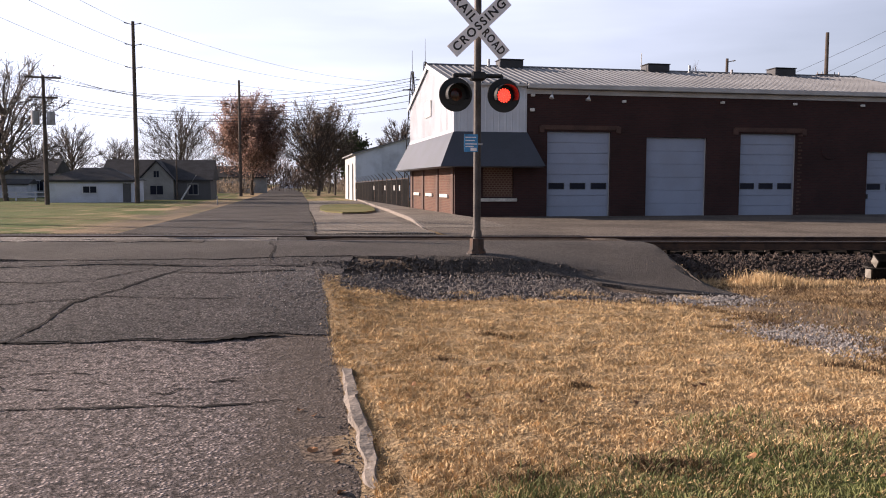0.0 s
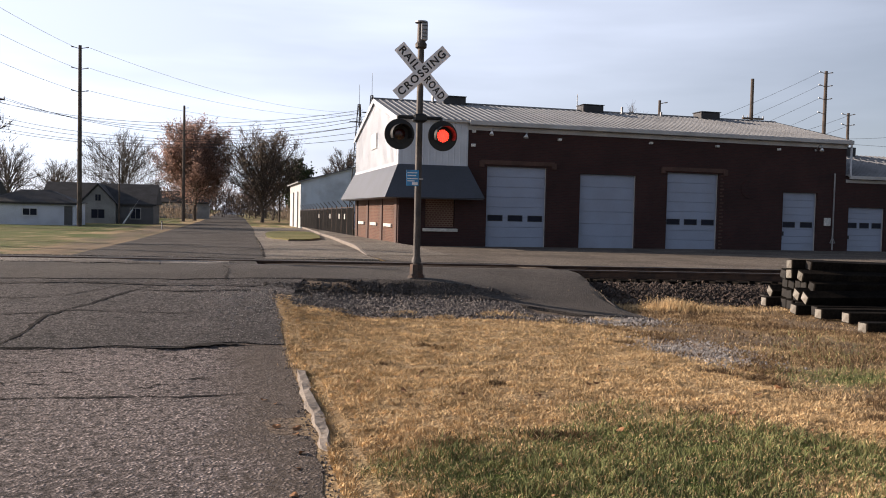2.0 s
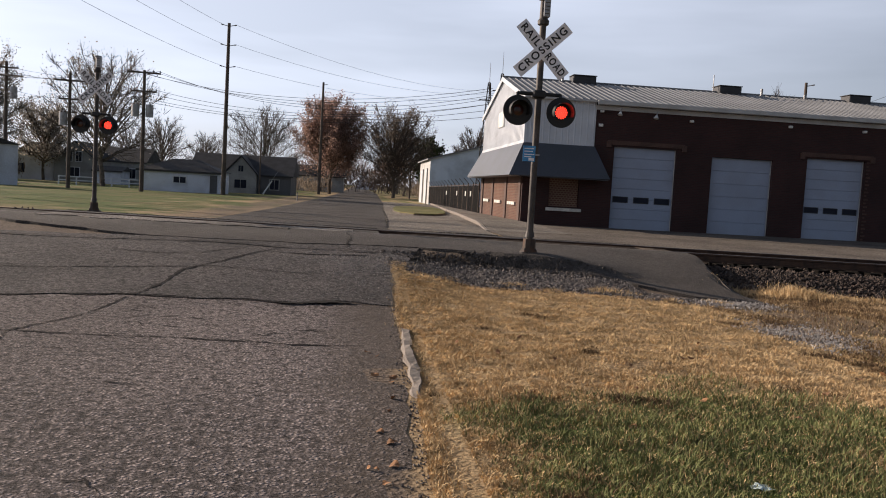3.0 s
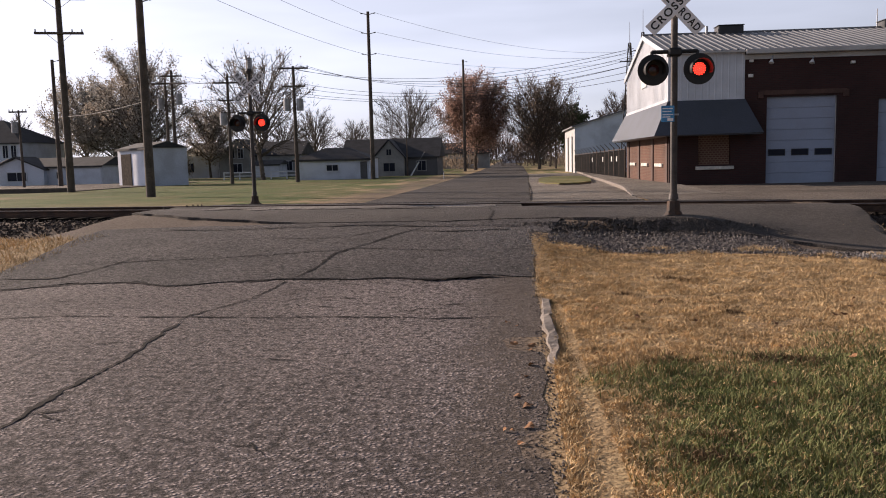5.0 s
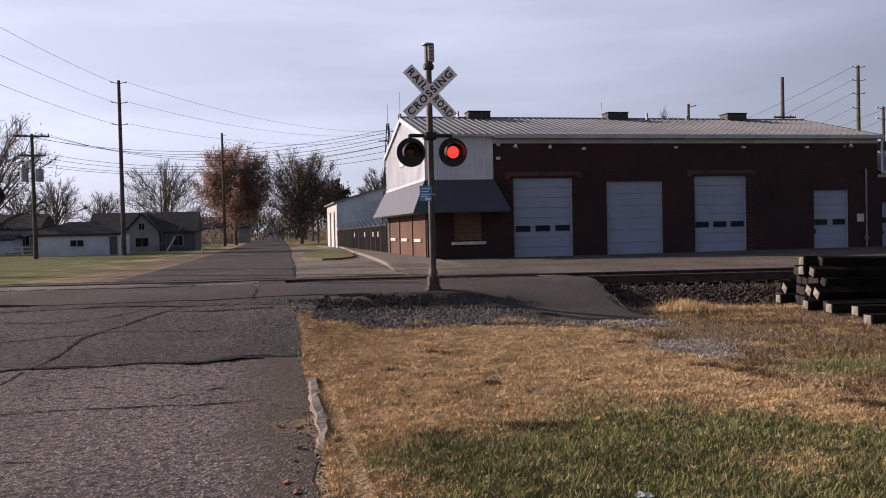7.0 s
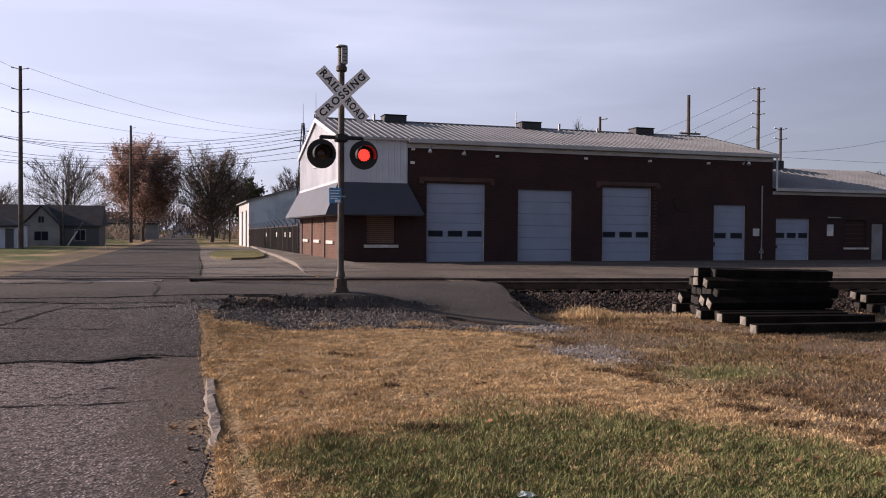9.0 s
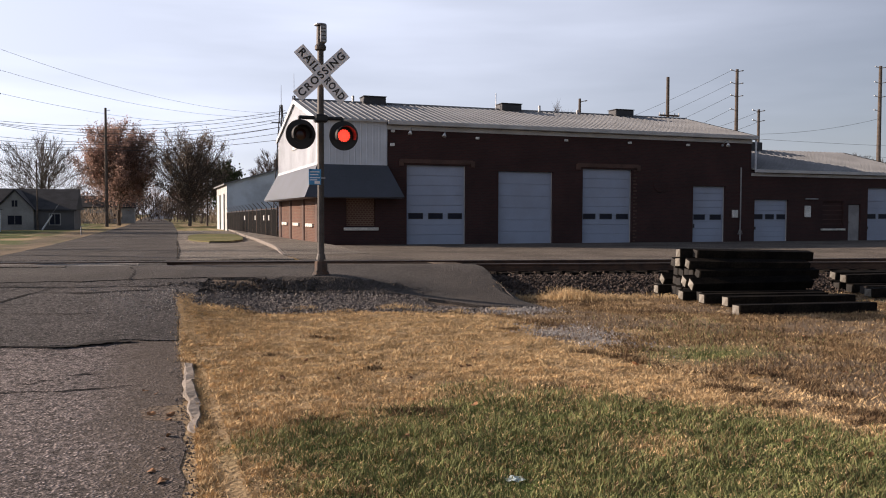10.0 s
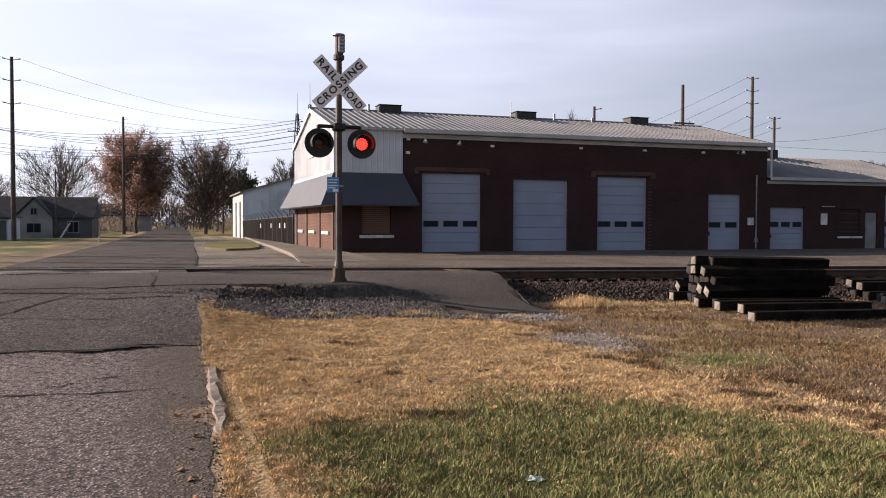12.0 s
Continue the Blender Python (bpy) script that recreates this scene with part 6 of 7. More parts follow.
for s in (0, 1):
    bm = bmesh.new()
    xa = 3.4 if s == 0 else 22.3
    prism(bm, [(xa, 64.1, 3.87), (12.8, 64.1, 6.6), (12.8, 64.1, 6.72), (xa, 64.1, 4.0)], (0, 13.2, 0))
    part("roof", bm, "roof", shed)
for y in (67, 72):
    d = part("side_door", abox(3.6, 3.698, y, y + 2.6, sz, 3.0, 0.01), "siding", shed)
    part("door_frame", abox(3.58, 3.698, y - 0.25, y - 0.05, sz, 3.1), "house_grey", d)
# far white building past the wing
house("metal_shed", 49.6, 30.0, 18, 12, 4.4, 1.2, "siding", "roof", "white metal shed past the garage wing", ridge="x", door=[(3.5, 3.0, 3.2)], doorm="door")
# screened yard fence between garage and shed
fence = thing("yard_fence", (3.6, 45, height(3.6, 45)), "dark slatted chain-link yard fence with barbed top arms", "fence")
fx = line((30, 3.5), (64, 3.66))
yy = 30.2
while yy < 63.5:
    x, z = fx(yy), height(3.6, yy)
    nxt = min(yy + 2.4, 64.2)
    part("fence_panel", abox(x - 0.015, x + 0.015, yy + 0.06, nxt - 0.06, z + 0.12, z + 1.62), "fence", fence, "dark privacy slats")
    po = part("fence_post", tube(bmesh.new(), (x, yy, z), (x, yy, z + 1.8), 0.035, n=8), "mast_rust", fence)
    part("barb_arm", tube(bmesh.new(), (x, yy, z + 1.78), (x - 0.28, yy, z + 2.08), 0.02, n=6), "mast_rust", po)
    part("top_rail", tube(bmesh.new(), (x, yy, z + 1.66), (fx(nxt), nxt, z + 1.66), 0.022, n=6), "mast_rust", fence)
    for k in range(1, 10):
        part("slat", abox(x - 0.03, x - 0.0155, yy + 0.24 * k - 0.09, yy + 0.24 * k + 0.09, z + 0.14, z + 1.6), "fence", fence)
    yy += 2.4
for y in (33.2, 35.6, 40.2, 47.0):
    part("warning_plate", abox(fx(y) - 0.06, fx(y) - 0.035, y, y + 0.35, height(3.6, y) + 1.0, height(3.6, y) + 1.3), "box_white", fence, "small white plate")
# low timber edge of the gravel lot
bm = bmesh.new()
prism(bm, [(-60, 31.6, -0.25), (-60, 31.9, -0.25), (-60, 31.9, 0.02), (-60, 31.6, 0.02)], (31.5, 0, 0))
tagged(part("lot_edging", bm, "pole"), "low dark timber edging of the gravel lot", "edging", kind="structure")
# street signs
for x, y, hh, w in ((-7.3, 43.8, 0.55, 0.12), (-13.4, 92.0, 2.6, 0.6), (3.4, 60.5, 1.0, 0.1)):
    z = height(x, y)
    s = thing("street_sign", (x, y, z), "small sign on a thin steel post", "street sign", "street signs")
    part("post", tube(bmesh.new(), (x, y, z), (x, y, z + hh), 0.035, n=8), "steel", s)
    bm = bmesh.new()
    bmesh.ops.create_cone(bm, cap_ends=True, segments=8, radius1=w / 2, radius2=w / 2, depth=0.02, matrix=Matrix.Translation((x, y - 0.05, z + hh)) @ Matrix.Rotation(math.pi / 2, 4, "X") @ Matrix.Rotation(math.pi / 8, 4, "Z"))
    part("plate", bm, "steel", s)
gz = height(-12.6, 70)
gg = thing("guy_guard", (-12.6, 70, gz), "pale slanting guy-wire guard beside the dark house", "guy guard")
part("guard_tube", tube(bmesh.new(), (-12.6, 70, gz), (-11.75, 70, gz + 1.4), 0.07, n=8), "siding", gg)
part("guy_wire", tube(bmesh.new(), (-12.75, 70, gz - 0.1), (-11.2, 70.3, gz + 2.4), 0.015, n=5), "steel", gg)
# white rail fence and guy stakes by the far verge
wf = thing("rail_fence", (-26, 60, height(-26, 60)), "low white rail fence on the grass", "fence")
for k in range(7):
    x = -31 + k * 1.6
    z = height(x, 66)
    part("post", abox(x - 0.05, x + 0.05, 65.95, 66.05, z, z + 0.8), "siding", wf)
for zz in (0.35, 0.7):
    part("rail", abox(-31, -21.4, 65.93, 65.949, height(-26, 66) + zz, height(-26, 66) + zz + 0.09), "siding", wf)

# ================= trees =================


def tree(name, x, y, tall, spread_r, seed, label, trunk_frac=0.22, twig="twig", leaf=None, leaves=0, leaf_size=0.3, stems=1, droop=0.0, levels=5, upright=0.8, fuzz=1300):
    rng = np.random.default_rng(seed)
    z0 = height(x, y)
    t = thing(name, (x, y, z0), label, "tree", "trees")
    segs = collections.defaultdict(list)
    tips = []
    zc = z0 + tall * 0.56

    def rim(u):
        """A point on the lumpy, egg-shaped rim of the crown, in direction u from its middle."""
        lump = 0.9 + 0.18 * noise.noise(u * 2.2 + Vector((seed * 3.7, 0, 0)))
        taper = 1.0 if u.z > -0.3 else 1.0 - 0.4 * (-0.3 - u.z) / 0.7
        return Vector((x + u.x * lump * spread_r * taper, y + u.y * lump * spread_r * taper, zc + u.z * lump * 0.44 * tall / 0.93))

    def limb(p, ctrl, q, r0, r1, k, key, n):
        """A limb that bends from p by way of ctrl to q; gives its points."""
        pts = [p * (1 - i / k) ** 2 + ctrl * 2 * (i / k) * (1 - i / k) + q * (i / k) ** 2 for i in range(k + 1)]
        for i in range(1, k):
            pts[i] = pts[i] + Vector(rng.normal(0, (q - p).length * 0.018, 3))
        for i in range(k):
            segs[key].append((pts[i], pts[i + 1], r0 + (r1 - r0) * i / k, r0 + (r1 - r0) * (i + 1) / k, n))
        return pts

    limbs = max(5, int(36 * (0.6 if levels < 5 else 1.0)) // stems)
    for s in range(stems):
        off = Vector((rng.normal(0, 0.16), rng.normal(0, 0.16), 0)) * spread_r if stems > 1 else Vector((0, 0, 0))
        foot = Vector((x, y, z0 - 0.1)) + off * 0.5
        lead = Vector((x, y, z0)) + off * 1.8 + Vector((rng.normal(0, 0.25), rng.normal(0, 0.25), tall * rng.uniform(0.84, 0.95)))
        rt = tall * 0.02 / math.sqrt(stems)
        axis = limb(foot, foot.lerp(lead, 0.5) - off * 0.3, lead, rt, 0.03, 8, 0, 7)
        for i in range(limbs):
            f = trunk_frac + (0.62 - trunk_frac) * (i / limbs) ** 1.2
            p = axis[0].lerp(axis[-1], f)
            k = f * 8
            p = axis[int(k)].lerp(axis[int(k) + 1], k - int(k))
            az = i * 2.4 + rng.normal(0, 0.3)
            el = radians(-22 + 92 * (i / limbs) ** 0.8 + rng.normal(0, 9))
            q = rim(Vector((math.cos(az) * math.cos(el), math.sin(az) * math.cos(el), math.sin(el)))) + off * 0.5
            d = q - p
            ctrl = p + Vector((d.x * 0.45, d.y * 0.45, d.z * (0.25 if d.z < 0 else 0.5) + d.length * 0.10 * upright))
            pts = limb(p, ctrl, q, rt * rng.uniform(0.3, 0.45), 0.025, 6, 0 if i < 6 else 1, 5)
            for j in range(13):
                g = rng.uniform(0.25, 1.0) * 5.99
                o = pts[int(g)].lerp(pts[int(g) + 1], g - int(g))
                tan = (pts[int(g) + 1] - pts[int(g)]).normalized()
                out = Vector(((o.x - x) / spread_r, (o.y - y) / spread_r, (o.z - zc) / tall)).normalized()
                dd = (tan * 0.7 + out * 0.35 + Vector(rng.normal(0, 0.42, 3)) + Vector((0, 0, 0.22 * upright - droop))).normalized()
                ln = tall * rng.uniform(0.08, 0.17) * (1.2 - 0.13 * g)
                sub_pts = limb(o, o + dd * ln * 0.5, o + (dd + Vector((0, 0, 0.15))).normalized() * ln, 0.03, 0.016, 2, 1, 3)
                for w in range(5):
                    b0 = sub_pts[1].lerp(sub_pts[2], rng.uniform(-0.6, 1.0))
                    td = (dd + Vector(rng.normal(0, 0.5, 3)) + Vector((0, 0, 0.25))).normalized()
                    e = b0 + td * tall * rng.uniform(0.03, 0.075)
                    segs[1].append((b0, e, 0.017, 0.009, 3))
                    tips.append(e)
                    tips.append(b0)

    def crown_spot(rng):
        """A place in the egg-shaped, lumpy crown, thicker towards its rim."""
        while True:
            u = Vector(rng.normal(0, 1, 3)).normalized()
            lump = 0.86 + 0.28 * noise.noise(u * 2.2 + Vector((seed * 3.7, 0, 0)))
            f = rng.uniform(0.15, 1.0) ** 0.55 * lump
            zz = u.z * f
            taper = 1.0 if zz > -0.3 else 1.0 - 0.45 * (-0.3 - zz) / 0.7
            p = Vector((x + u.x * f * spread_r * taper, y + u.y * f * spread_r * taper, z0 + tall * (0.56 + 0.44 * zz)))
            if p.z > z0 + 0.6:
                return p

    for key, nm, m in ((0, "trunk", "bark"), (1, "crown", twig)):
        vs, fs = [], []
        for p, q, r0, r1, n in segs[key]:
            d = (q - p)
            if d.length < 1e-4:
                continue
            d.normalize()
            a = d.orthogonal().normalized()
            c = d.cross(a)
            b = len(vs)
            for pt, r in ((p, r0), (q, r1)):
                for i in range(n):
                    th = 2 * math.pi * i / n
                    vs.append(pt + (a * math.cos(th) + c * math.sin(th)) * r)
            fs += [(b + i, b + (i + 1) % n, b + n + (i + 1) % n, b + n + i) for i in range(n)]
        if key:
            for i in range(fuzz):
                p = crown_spot(rng)
                out = Vector((p.x - x, p.y - y, (p.z - z0 - tall * 0.3) * 1.1)).normalized()
                d = (out * 0.55 + Vector(rng.normal(0, 0.4, 3)) + Vector((0, 0, 0.55))).normalized() * tall * rng.uniform(0.03, 0.085)
                s = Vector(rng.normal(0, 1, 3)).cross(d).normalized() * rng.uniform(0.012, 0.03)
                b = len(vs)
                vs += [p - s, p + s, p + d]
                fs.append((b, b + 1, b + 2))
        part(nm, raw(nm, vs, fs, m), None, t)
    if leaf:
        vs, fs = [], []
        for i in range(leaves):
            p = crown_spot(rng) if i % 6 == 0 else tips[int(rng.integers(len(tips)))] + Vector(rng.normal(0, 0.33, 3))
            q = Euler(rng.uniform(0, 6.28, 3)).to_matrix()
            s = leaf_size * rng.uniform(0.5, 1.2)
            b = len(vs)
            for u, v in ((-1, -0.4), (0, -0.9), (1, 0.1), (0.1, 0.9)):
                vs.append(p + q @ Vector((u * s * 0.5, v * s * 0.5, 0)))
            fs.append((b, b + 1, b + 2, b + 3))
        part("leaves", raw("leaves", vs, fs, leaf), None, t)
    return t


tree("street_tree", -7.6, 119, 15.2, 6.3, 11, "rounded street tree holding rust-brown leaves", leaf="leaf_rust", leaves=52000, leaf_size=0.22, upright=0.7, fuzz=4500)
tree("street_tree", 2.3, 112, 14.0, 6.6, 12, "dense dark bare street tree with few brown leaves", leaf="leaf_dark", leaves=9000, leaf_size=0.2, upright=0.9, fuzz=9000, trunk_frac=0.15)
tree("evergreen_tree", 8.6, 124, 10.2, 2.6, 13, "dark ragged evergreen behind bare trees", leaf="leaf_green", leaves=4000, leaf_size=0.45, trunk_frac=0.08)
tree("bare_tree", -17.5, 110, 12.6, 6.8, 14, "pale bare many-stemmed tree behind the dark house", stems=5, twig="twig_pale", upright=1.2, fuzz=4500)
tree("bare_tree", -27.0, 66, 12.6, 6.6, 15, "large spreading bare tree with sparse dry leaves", twig="twig_pale", leaf="leaf_haze", leaves=3500, leaf_size=0.16, trunk_frac=0.2, upright=0.5, droop=0.1)
tree("autumn_tree", -47.0, 84, 15.2, 6.6, 16, "tall half-bare tree with dull brown foliage", leaf="leaf_haze", leaves=20000, leaf_size=0.2, upright=0.9)
tree("autumn_tree", -58.5, 92, 13.6, 6.4, 17, "half-bare tree with dull brown foliage", leaf="leaf_haze", leaves=20000, leaf_size=0.22, upright=0.9)
tree("autumn_tree", -52.8, 88, 11.6, 5.6, 21, "dense brown-leaved tree behind the white garage", leaf="leaf_haze", leaves=20000, leaf_size=0.22, upright=0.8)
tree("autumn_tree", -42.5, 94, 9.8, 4.4, 18, "rounded dark tree behind cottages", leaf="leaf_haze", leaves=9000, leaf_size=0.22)
tree("bare_tree", -34.5, 122, 11.0, 5.0, 19, "bare tree beyond the white shed", twig="twig_pale")
tree("bare_tree", -30.0, 135, 9.4, 4.6, 20, "bare tree beyond the dark house", twig="twig_pale")
tree("bare_tree", -38.5, 118, 9.0, 4.2, 22, "small bare tree behind grey houses", twig="twig_pale")
tree("bare_tree", -64.0, 84, 8.2, 3.6, 23, "bare tree behind the white house", twig="twig_pale")
tree("bare_tree", 9.4, 76, 8.3, 2.6, 24, "small bare tree behind the metal shed")
tree("bare_tree", 47.5, 82, 15.3, 1.6, 25, "slender bare treetop behind the garage roof")
tree("bare_tree", 104, 88, 11.6, 3.6, 26, "bare tree past the garage wing")
tree("bare_tree", 112, 92, 11.0, 3.2, 27, "bare tree past the garage wing")
for k, (x, y) in enumerate(((-10.5, 150), (-10, 185), (-10, 225), (-9.5, 280), (6, 150), (6.5, 190), (6, 240), (6.5, 300), (-1, 420), (4, 430), (-7, 425))):
    tree("street_tree", x, y, 11 + 2.5 * (k % 3), 5.2, 40 + k, "distant bare street tree lining the road", leaf="leaf_rust" if k % 2 == 0 else "leaf_dark", leaves=2200, leaf_size=0.28, levels=4)


def woods(name, spots, material, seed, label, count=900, size=0.55):
    rng = np.random.default_rng(seed)
    vs, fs = [], []
    for x, y, r, hgt in spots:
        for i in range(count):
            u = rng.normal(0, 1, 3)
            u /= np.linalg.norm(u)
            rr = rng.uniform(0.2, 1) ** 0.5
            p = np.array([x + u[0] * r * rr, y + u[1] * r * rr, height(x, y) + hgt * 0.5 + u[2] * hgt * 0.52 * rr + rng.normal(0, 0.2)])
            q = rng.normal(0, size * 0.5, (3, 3))
            q[:, 2] *= 1.6
            b = len(vs)
            vs += [tuple(p + k) for k in q * np.array([[0.35, 0.35, 1]])]
            fs.append((b, b + 1, b + 2))
    return tagged(new(name, raw(name, vs, fs, material)), label, "woods", kind="stuff")


rng = np.random.default_rng(77)
woods("far_woods", [(rng.uniform(-190, 40), rng.uniform(170, 260), rng.uniform(4, 8), rng.uniform(4.5, 8.5)) for _ in range(34)], "twig", 5, "hazy line of bare woods on the horizon")
woods("shrubs", [(rng.uniform(-30, -9), rng.uniform(128, 150), 2.0, rng.uniform(1.6, 3.0)) for _ in range(8)] + [(rng.uniform(5, 13), rng.uniform(124, 140), 2.0, rng.uniform(1.5, 3.4)) for _ in range(7)] + [(rng.uniform(-60, -40), 78 + rng.uniform(0, 6), 2.2, rng.uniform(2, 3.6)) for _ in range(9)], "leaf_dark", 6, "low brown shrubs and hedges", 500, 0.3)


# ================= turf blades and litter =================


def blades(name, count, where, material, label, seed, tall, wide, lean=0.6):
    """Single grass blades, each a bent two-piece sliver, joined in one mesh."""
    rng = np.random.default_rng(seed)
    pts = []
    while len(pts) < count:
        p = where(rng)
        if p is not None:
            pts.append(p)
    P = np.array(pts)
    n = len(P)
    a = rng.uniform(0, 2 * np.pi, n)
    h = tall * rng.uniform(0.45, 1.25, n) * P[:, 3]
    w = wide * rng.uniform(0.6, 1.3, n)
    ln = lean * h * rng.uniform(0.2, 1.4, n)
    b = rng.uniform(0, 2 * np.pi, n)
    side = np.stack([np.cos(a) * w, np.sin(a) * w, np.zeros(n)], 1)
    bend = np.stack([np.cos(b) * ln, np.sin(b) * ln, np.zeros(n)], 1)
    up = np.stack([np.zeros(n), np.zeros(n), h], 1)
    base = P[:, :3]
    V = np.empty((n, 5, 3))
    V[:, 0], V[:, 1] = base - side, base + side
    mid = base + up * 0.6 + bend * 0.35
    V[:, 2], V[:, 3] = mid + side * 0.8, mid - side * 0.8
    V[:, 4] = base + up + bend
    idx = np.arange(n)[:, None] * 5
    quads = idx + np.array([0, 1, 2, 3])
    tris = idx + np.array([3, 2, 4])
    me = bpy.data.meshes.new(name)
    me.vertices.add(n * 5)
    me.vertices.foreach_set("co", V.reshape(-1))
    loops = np.concatenate([quads.reshape(-1), tris.reshape(-1)])
    me.loops.add(len(loops))
    me.loops.foreach_set("vertex_index", loops.astype(np.int32))
    starts = np.concatenate([np.arange(n) * 4, n * 4 + np.arange(n) * 3])
    me.polygons.add(2 * n)
    me.polygons.foreach_set("loop_start", starts.astype(np.int32))
    me.update(calc_edges=True)
    me.materials.append(M[material])
    return tagged(new(name, me), label, "grass", kind="stuff")


# sample the turf's own height and greenness on a fine lattice
LX0, LY0, LS = -2.7, -14.0, 0.1
LNX, LNY = 190, 140
lz = np.zeros((LNX, LNY))
lg = np.zeros((LNX, LNY))
ld = np.zeros((LNX, LNY))
for i in range(LNX):
    for j in range(LNY):
        x, y = LX0 + i * LS, LY0 + j * LS
        lawn = 0.045 * min(1.0, max(0.0, (x + 2.56) * 6)) * float(np.clip(-5.0 - beyond(x, y), 0, 1)) if y < 0 else 0.0
        lz[i, j] = height(x, y) - 0.03 + lawn + 0.018 * n2(x, y, 1.6) + 0.012 * n2(x, y, 5.0)
        lg[i, j], ld[i, j] = green_at(x, y), dirt_at(x, y)


def lawn_spot(rng, green):
    # nearer the street corner the turf is seen closer, so it is sown thicker there
    y = -12.2 + 12.4 * rng.random() ** 1.5
    if rng.random() < 0.08:
        y = -13.9 + 1.7 * rng.random() ** 0.5
    x = -2.55 + rng.random() ** 1.25 * (9.5 + max(0.0, y + 12) * 0.55)
    if y > 0.2 or beyond(x, y) > -2.2:
        return None
    i, j = int((x - LX0) / LS), int((y - LY0) / LS)
    if not (0 <= i < LNX and 0 <= j < LNY):
        return None
    if x < 3.4 and beyond(x, y) > -5.2 + 0.4 * n2(x, y, 1.3, 2.0) + 0.18 * rng.normal():
        return None
    if rng.random() < ld[i, j] * 0.93:
        return None
    g = lg[i, j]
    if green and rng.random() > g * 1.1:
        return None
    if not green and x > 1.8 and rng.random() < 0.72 * float(smooth(1.6, 3.4, x + 0.8 * n2(x, y, 1.1, 5.5))):
        return None
    if not green and rng.random() < g * 0.55:
        return None
    # the thatch lies in low clumps
    k = float(np.clip(1.0 + 0.7 * n2(x, y * 1.7, 2.6, 6.6) + 0.6 * n2(x, y * 2.0, 6.5, 1.6), 0.5, 1.7)) + (0.5 if x > 3.4 and beyond(x, y) > -3.4 else 0.0)
    return (x, y, lz[i, j] - 0.004, k)


blades("straw_grass", 290000, lambda r: lawn_spot(r, False), "straw", "short dormant straw-coloured grass blades", 31, 0.028, 0.0042, 1.25)
blades("green_grass", 98000, lambda r: lawn_spot(r, True), "blade", "longer green grass blades on the lawn", 32, 0.055, 0.0034, 0.8)


def brown_spot(rng):
    p = lawn_spot(rng, False)
    if p is None:
        return None
    # brown clumps; the streak near (5.2, -6.2) paints the tie stack's shadow
    clump = n2(p[0], p[1], 1.9, 12.0) + 0.6 * n2(p[0], p[1] * 2.2, 4.0, 2.5) + (0.1 if p[0] < -1.9 else 0.0) - 0.62 * (1 - float(smooth(0.8, 2.4, p[0]))) + 0.75 * float(smooth(1.6, 3.6, p[0])) + 0.3 * math.exp(-((p[1] + 8.6) / 0.5) ** 2) + 0.9 * math.exp(-((p[0] - 5.2) / 1.0) ** 2 - ((p[1] + 6.2) / 0.35) ** 2) - 1.2 * math.exp(-((p[0] - 3.1) / 0.7) ** 2 - ((p[1] + 7.2) / 0.45) ** 2)
    return (p[0], p[1], p[2], 1.3) if rng.random() < (clump - 0.12) * 2.0 else None


blades("brown_grass", 92000, brown_spot, "brown_blade", "darker brown thatch clumps in the lawn, one streak painting the ties' shadow", 36, 0.04, 0.0042, 1.1)


def tuft_spot(rng):
    x = rng.normal(4.9, 0.75) if rng.random() < 0.5 else rng.uniform(3.4, 7.0)
    y = RAIL0 + SLOPE * x - 3.0 + rng.normal(0, 0.28)
    return (x, y, height(x, y) - 0.02, 0.6 + 1.4 * math.exp(-((x - 4.8) / 0.45) ** 2))


blades("dry_tufts", 3000, tuft_spot, "straw", "tall dry grass tufts beside the ballast", 33, 0.095, 0.004, 0.8)


def edge_spot(rng):
    y = rng.uniform(-14, -1.2)
    x = -2.535 - 0.03 * max(0, -5.6 - y) + abs(rng.normal(0, 0.08))
    if y > -5.6:
        x = -2.53 + rng.normal(0, 0.06) + 0.09 * (y + 5.6) / 4
    return (x, y, height(x, y) + 0.002, 1.0)


def brink_spot(rng):
    x = rng.uniform(-2.35, 3.2)
    v = -5.25 + 0.4 * n2(x, 0.0, 1.3, 2.0) + rng.normal(0, 0.1)
    y = RAIL0 + SLOPE * x + v / RCOS
    if n2(x, y, 2.4, 3.7) < -0.12:
        return None
    return (x, y, height(x, y) - 0.02, 0.5 + 1.6 * max(0.0, n2(x, y, 2.4, 3.7) + 0.1))


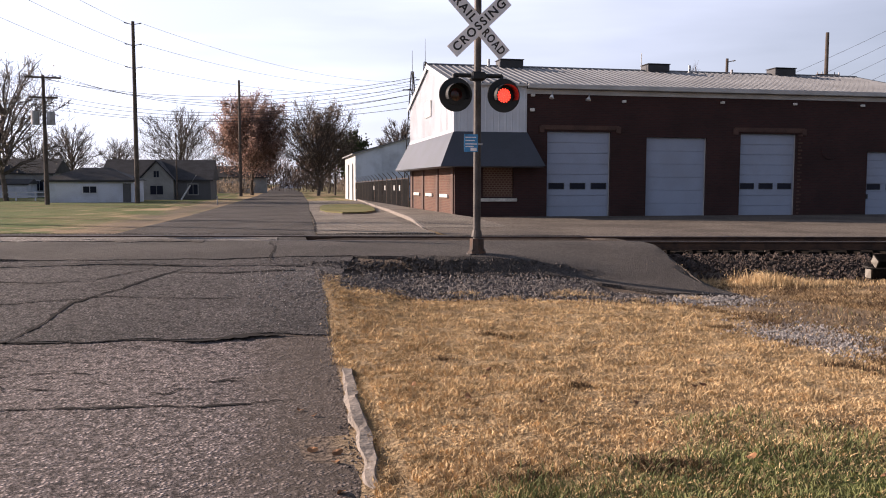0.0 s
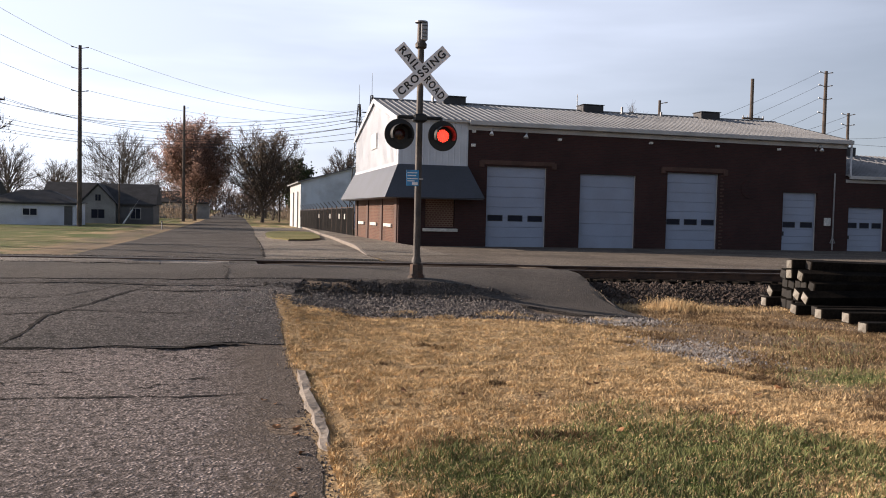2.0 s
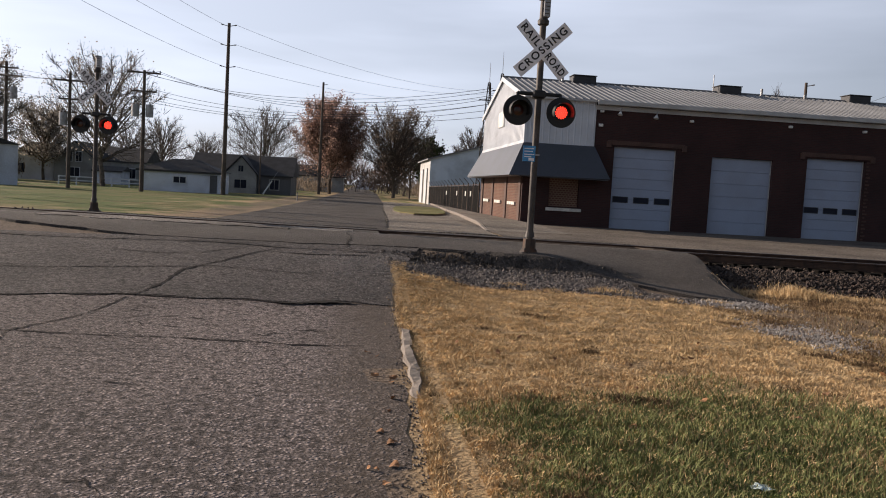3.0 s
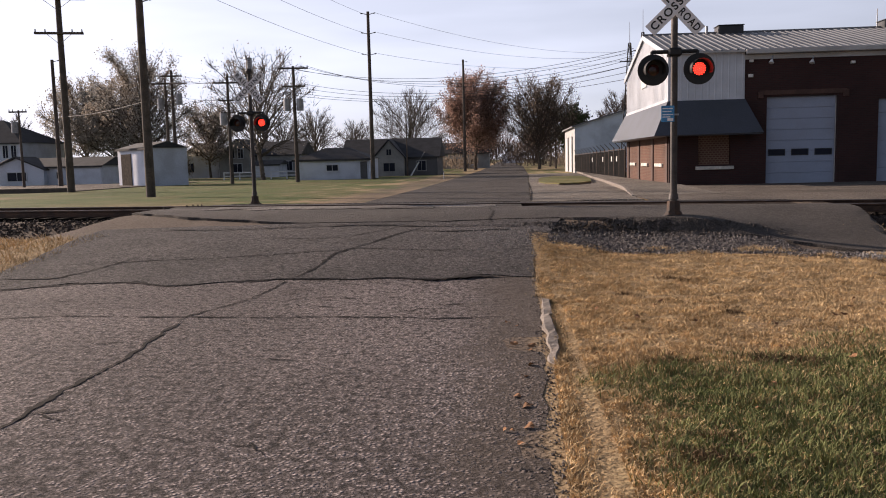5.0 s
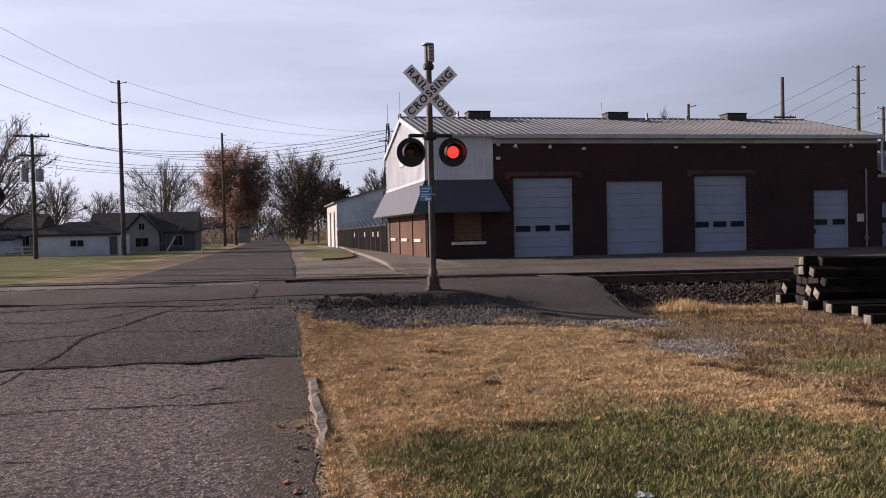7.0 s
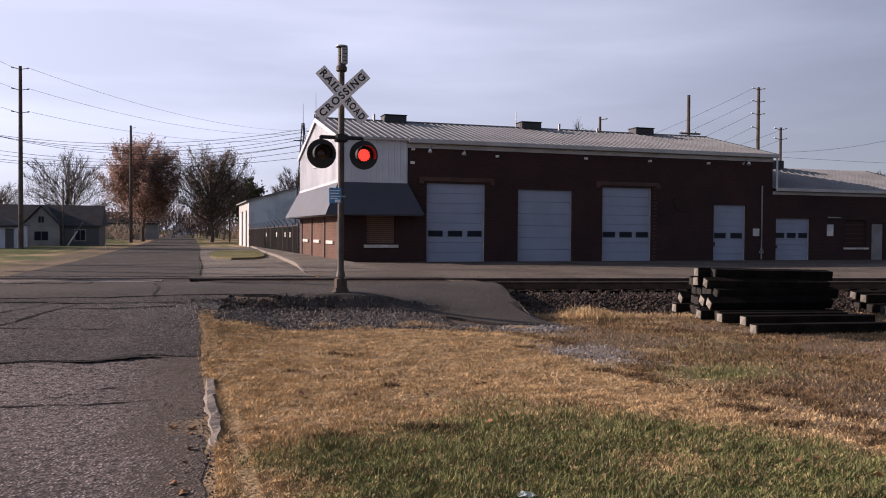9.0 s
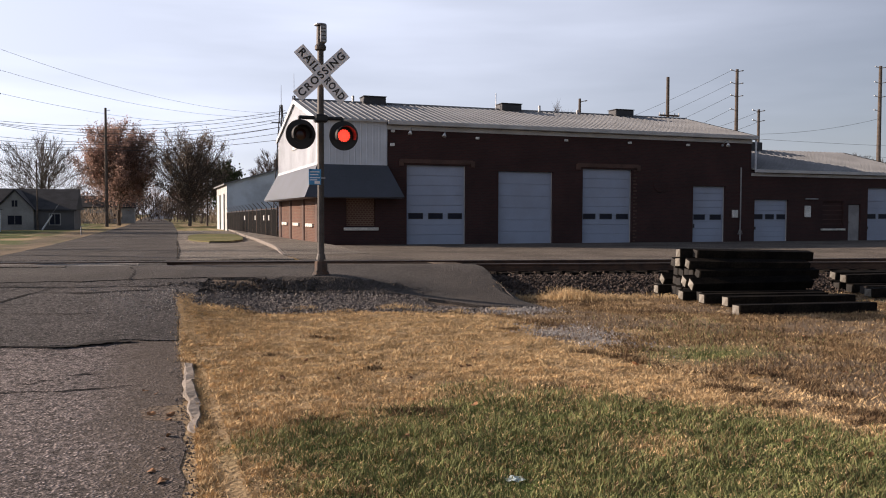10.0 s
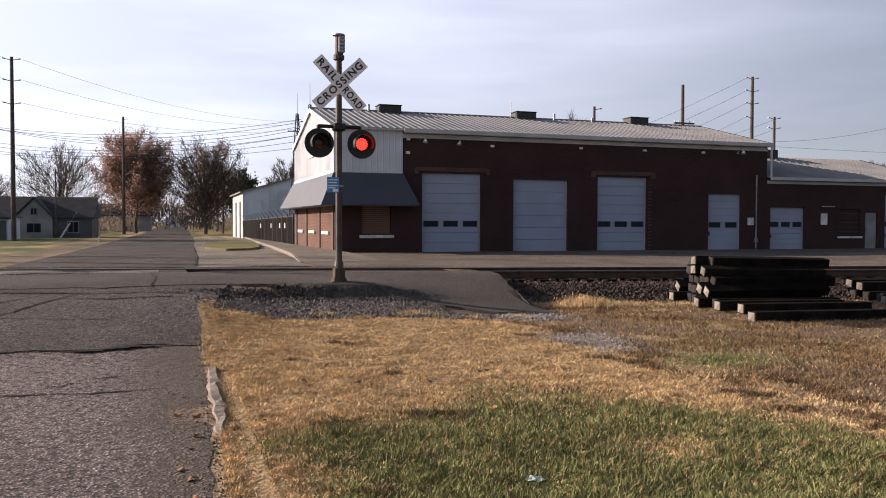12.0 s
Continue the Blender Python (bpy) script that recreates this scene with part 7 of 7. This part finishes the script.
blades("brink_tufts", 3200, brink_spot, "straw", "ragged dry tufts where the lawn meets the gravel", 37, 0.06, 0.004, 0.9)
blades("kerb_grass", 13000, edge_spot, "straw", "dry grass hanging over the kerb", 34, 0.032, 0.004, 1.3)


def left_spot(rng):
    x, y = rng.uniform(-17, -10.4), rng.uniform(-6, 4)
    if beyond(x, y) > -2.4 or rng.random() < dirt_at(x, y):
        return None
    return (x, y, height(x, y) - 0.03, 1.0)


blades("verge_grass", 16000, left_spot, "straw", "dry grass verge beside the track", 35, 0.09, 0.005, 0.9)

leaf_me = None
rng = np.random.default_rng(9)
for k in range(60):
    x, y = rng.uniform(-2.3, 5), rng.uniform(-11.5, -6)
    if k < 14:
        x, y = -2.85 + rng.normal(0, 0.08), rng.uniform(-10.5, -6)
    if leaf_me is None:
        bm = bmesh.new()
        ring = [bm.verts.new((0.035 * math.cos(a) * (1 + 0.3 * math.sin(3 * a)), 0.028 * math.sin(a), 0.008 * math.cos(2 * a))) for a in np.linspace(0, 2 * math.pi, 11)[:-1]]
        c = bm.verts.new((0, 0, 0.0))
        for i in range(10):
            bm.faces.new((ring[i], ring[(i + 1) % 10], c))
        leaf_me = as_mesh("fallen_leaf", bm, "dead_leaf")
    ob = tagged(new("fallen_leaf", leaf_me), "curled brown fallen leaf on the turf", "leaf", "fallen leaves")
    s = rng.uniform(0.5, 1.1)
    ob.matrix_basis = Matrix.Translation((x, y, height(x, y) + (0.05 if x > -2.5 else 0.012))) @ Euler((rng.normal(0, 0.3), rng.normal(0, 0.3), rng.uniform(0, 6))).to_matrix().to_4x4() @ Matrix.Scale(s, 4)
bm = bmesh.new()
g = [[bm.verts.new((0.03 * i, 0.025 * j, 0.02 * n2(i, j, 0.7, 3))) for j in range(5)] for i in range(5)]
for i in range(4):
    for j in range(4):
        bm.faces.new((g[i][j], g[i + 1][j], g[i + 1][j + 1], g[i][j + 1]))
lit = tagged(part("paper_scrap", bm, "paper"), "crumpled pale scrap of paper on the grass", "litter")
lit.location = (-0.95, -10.56, -0.445)
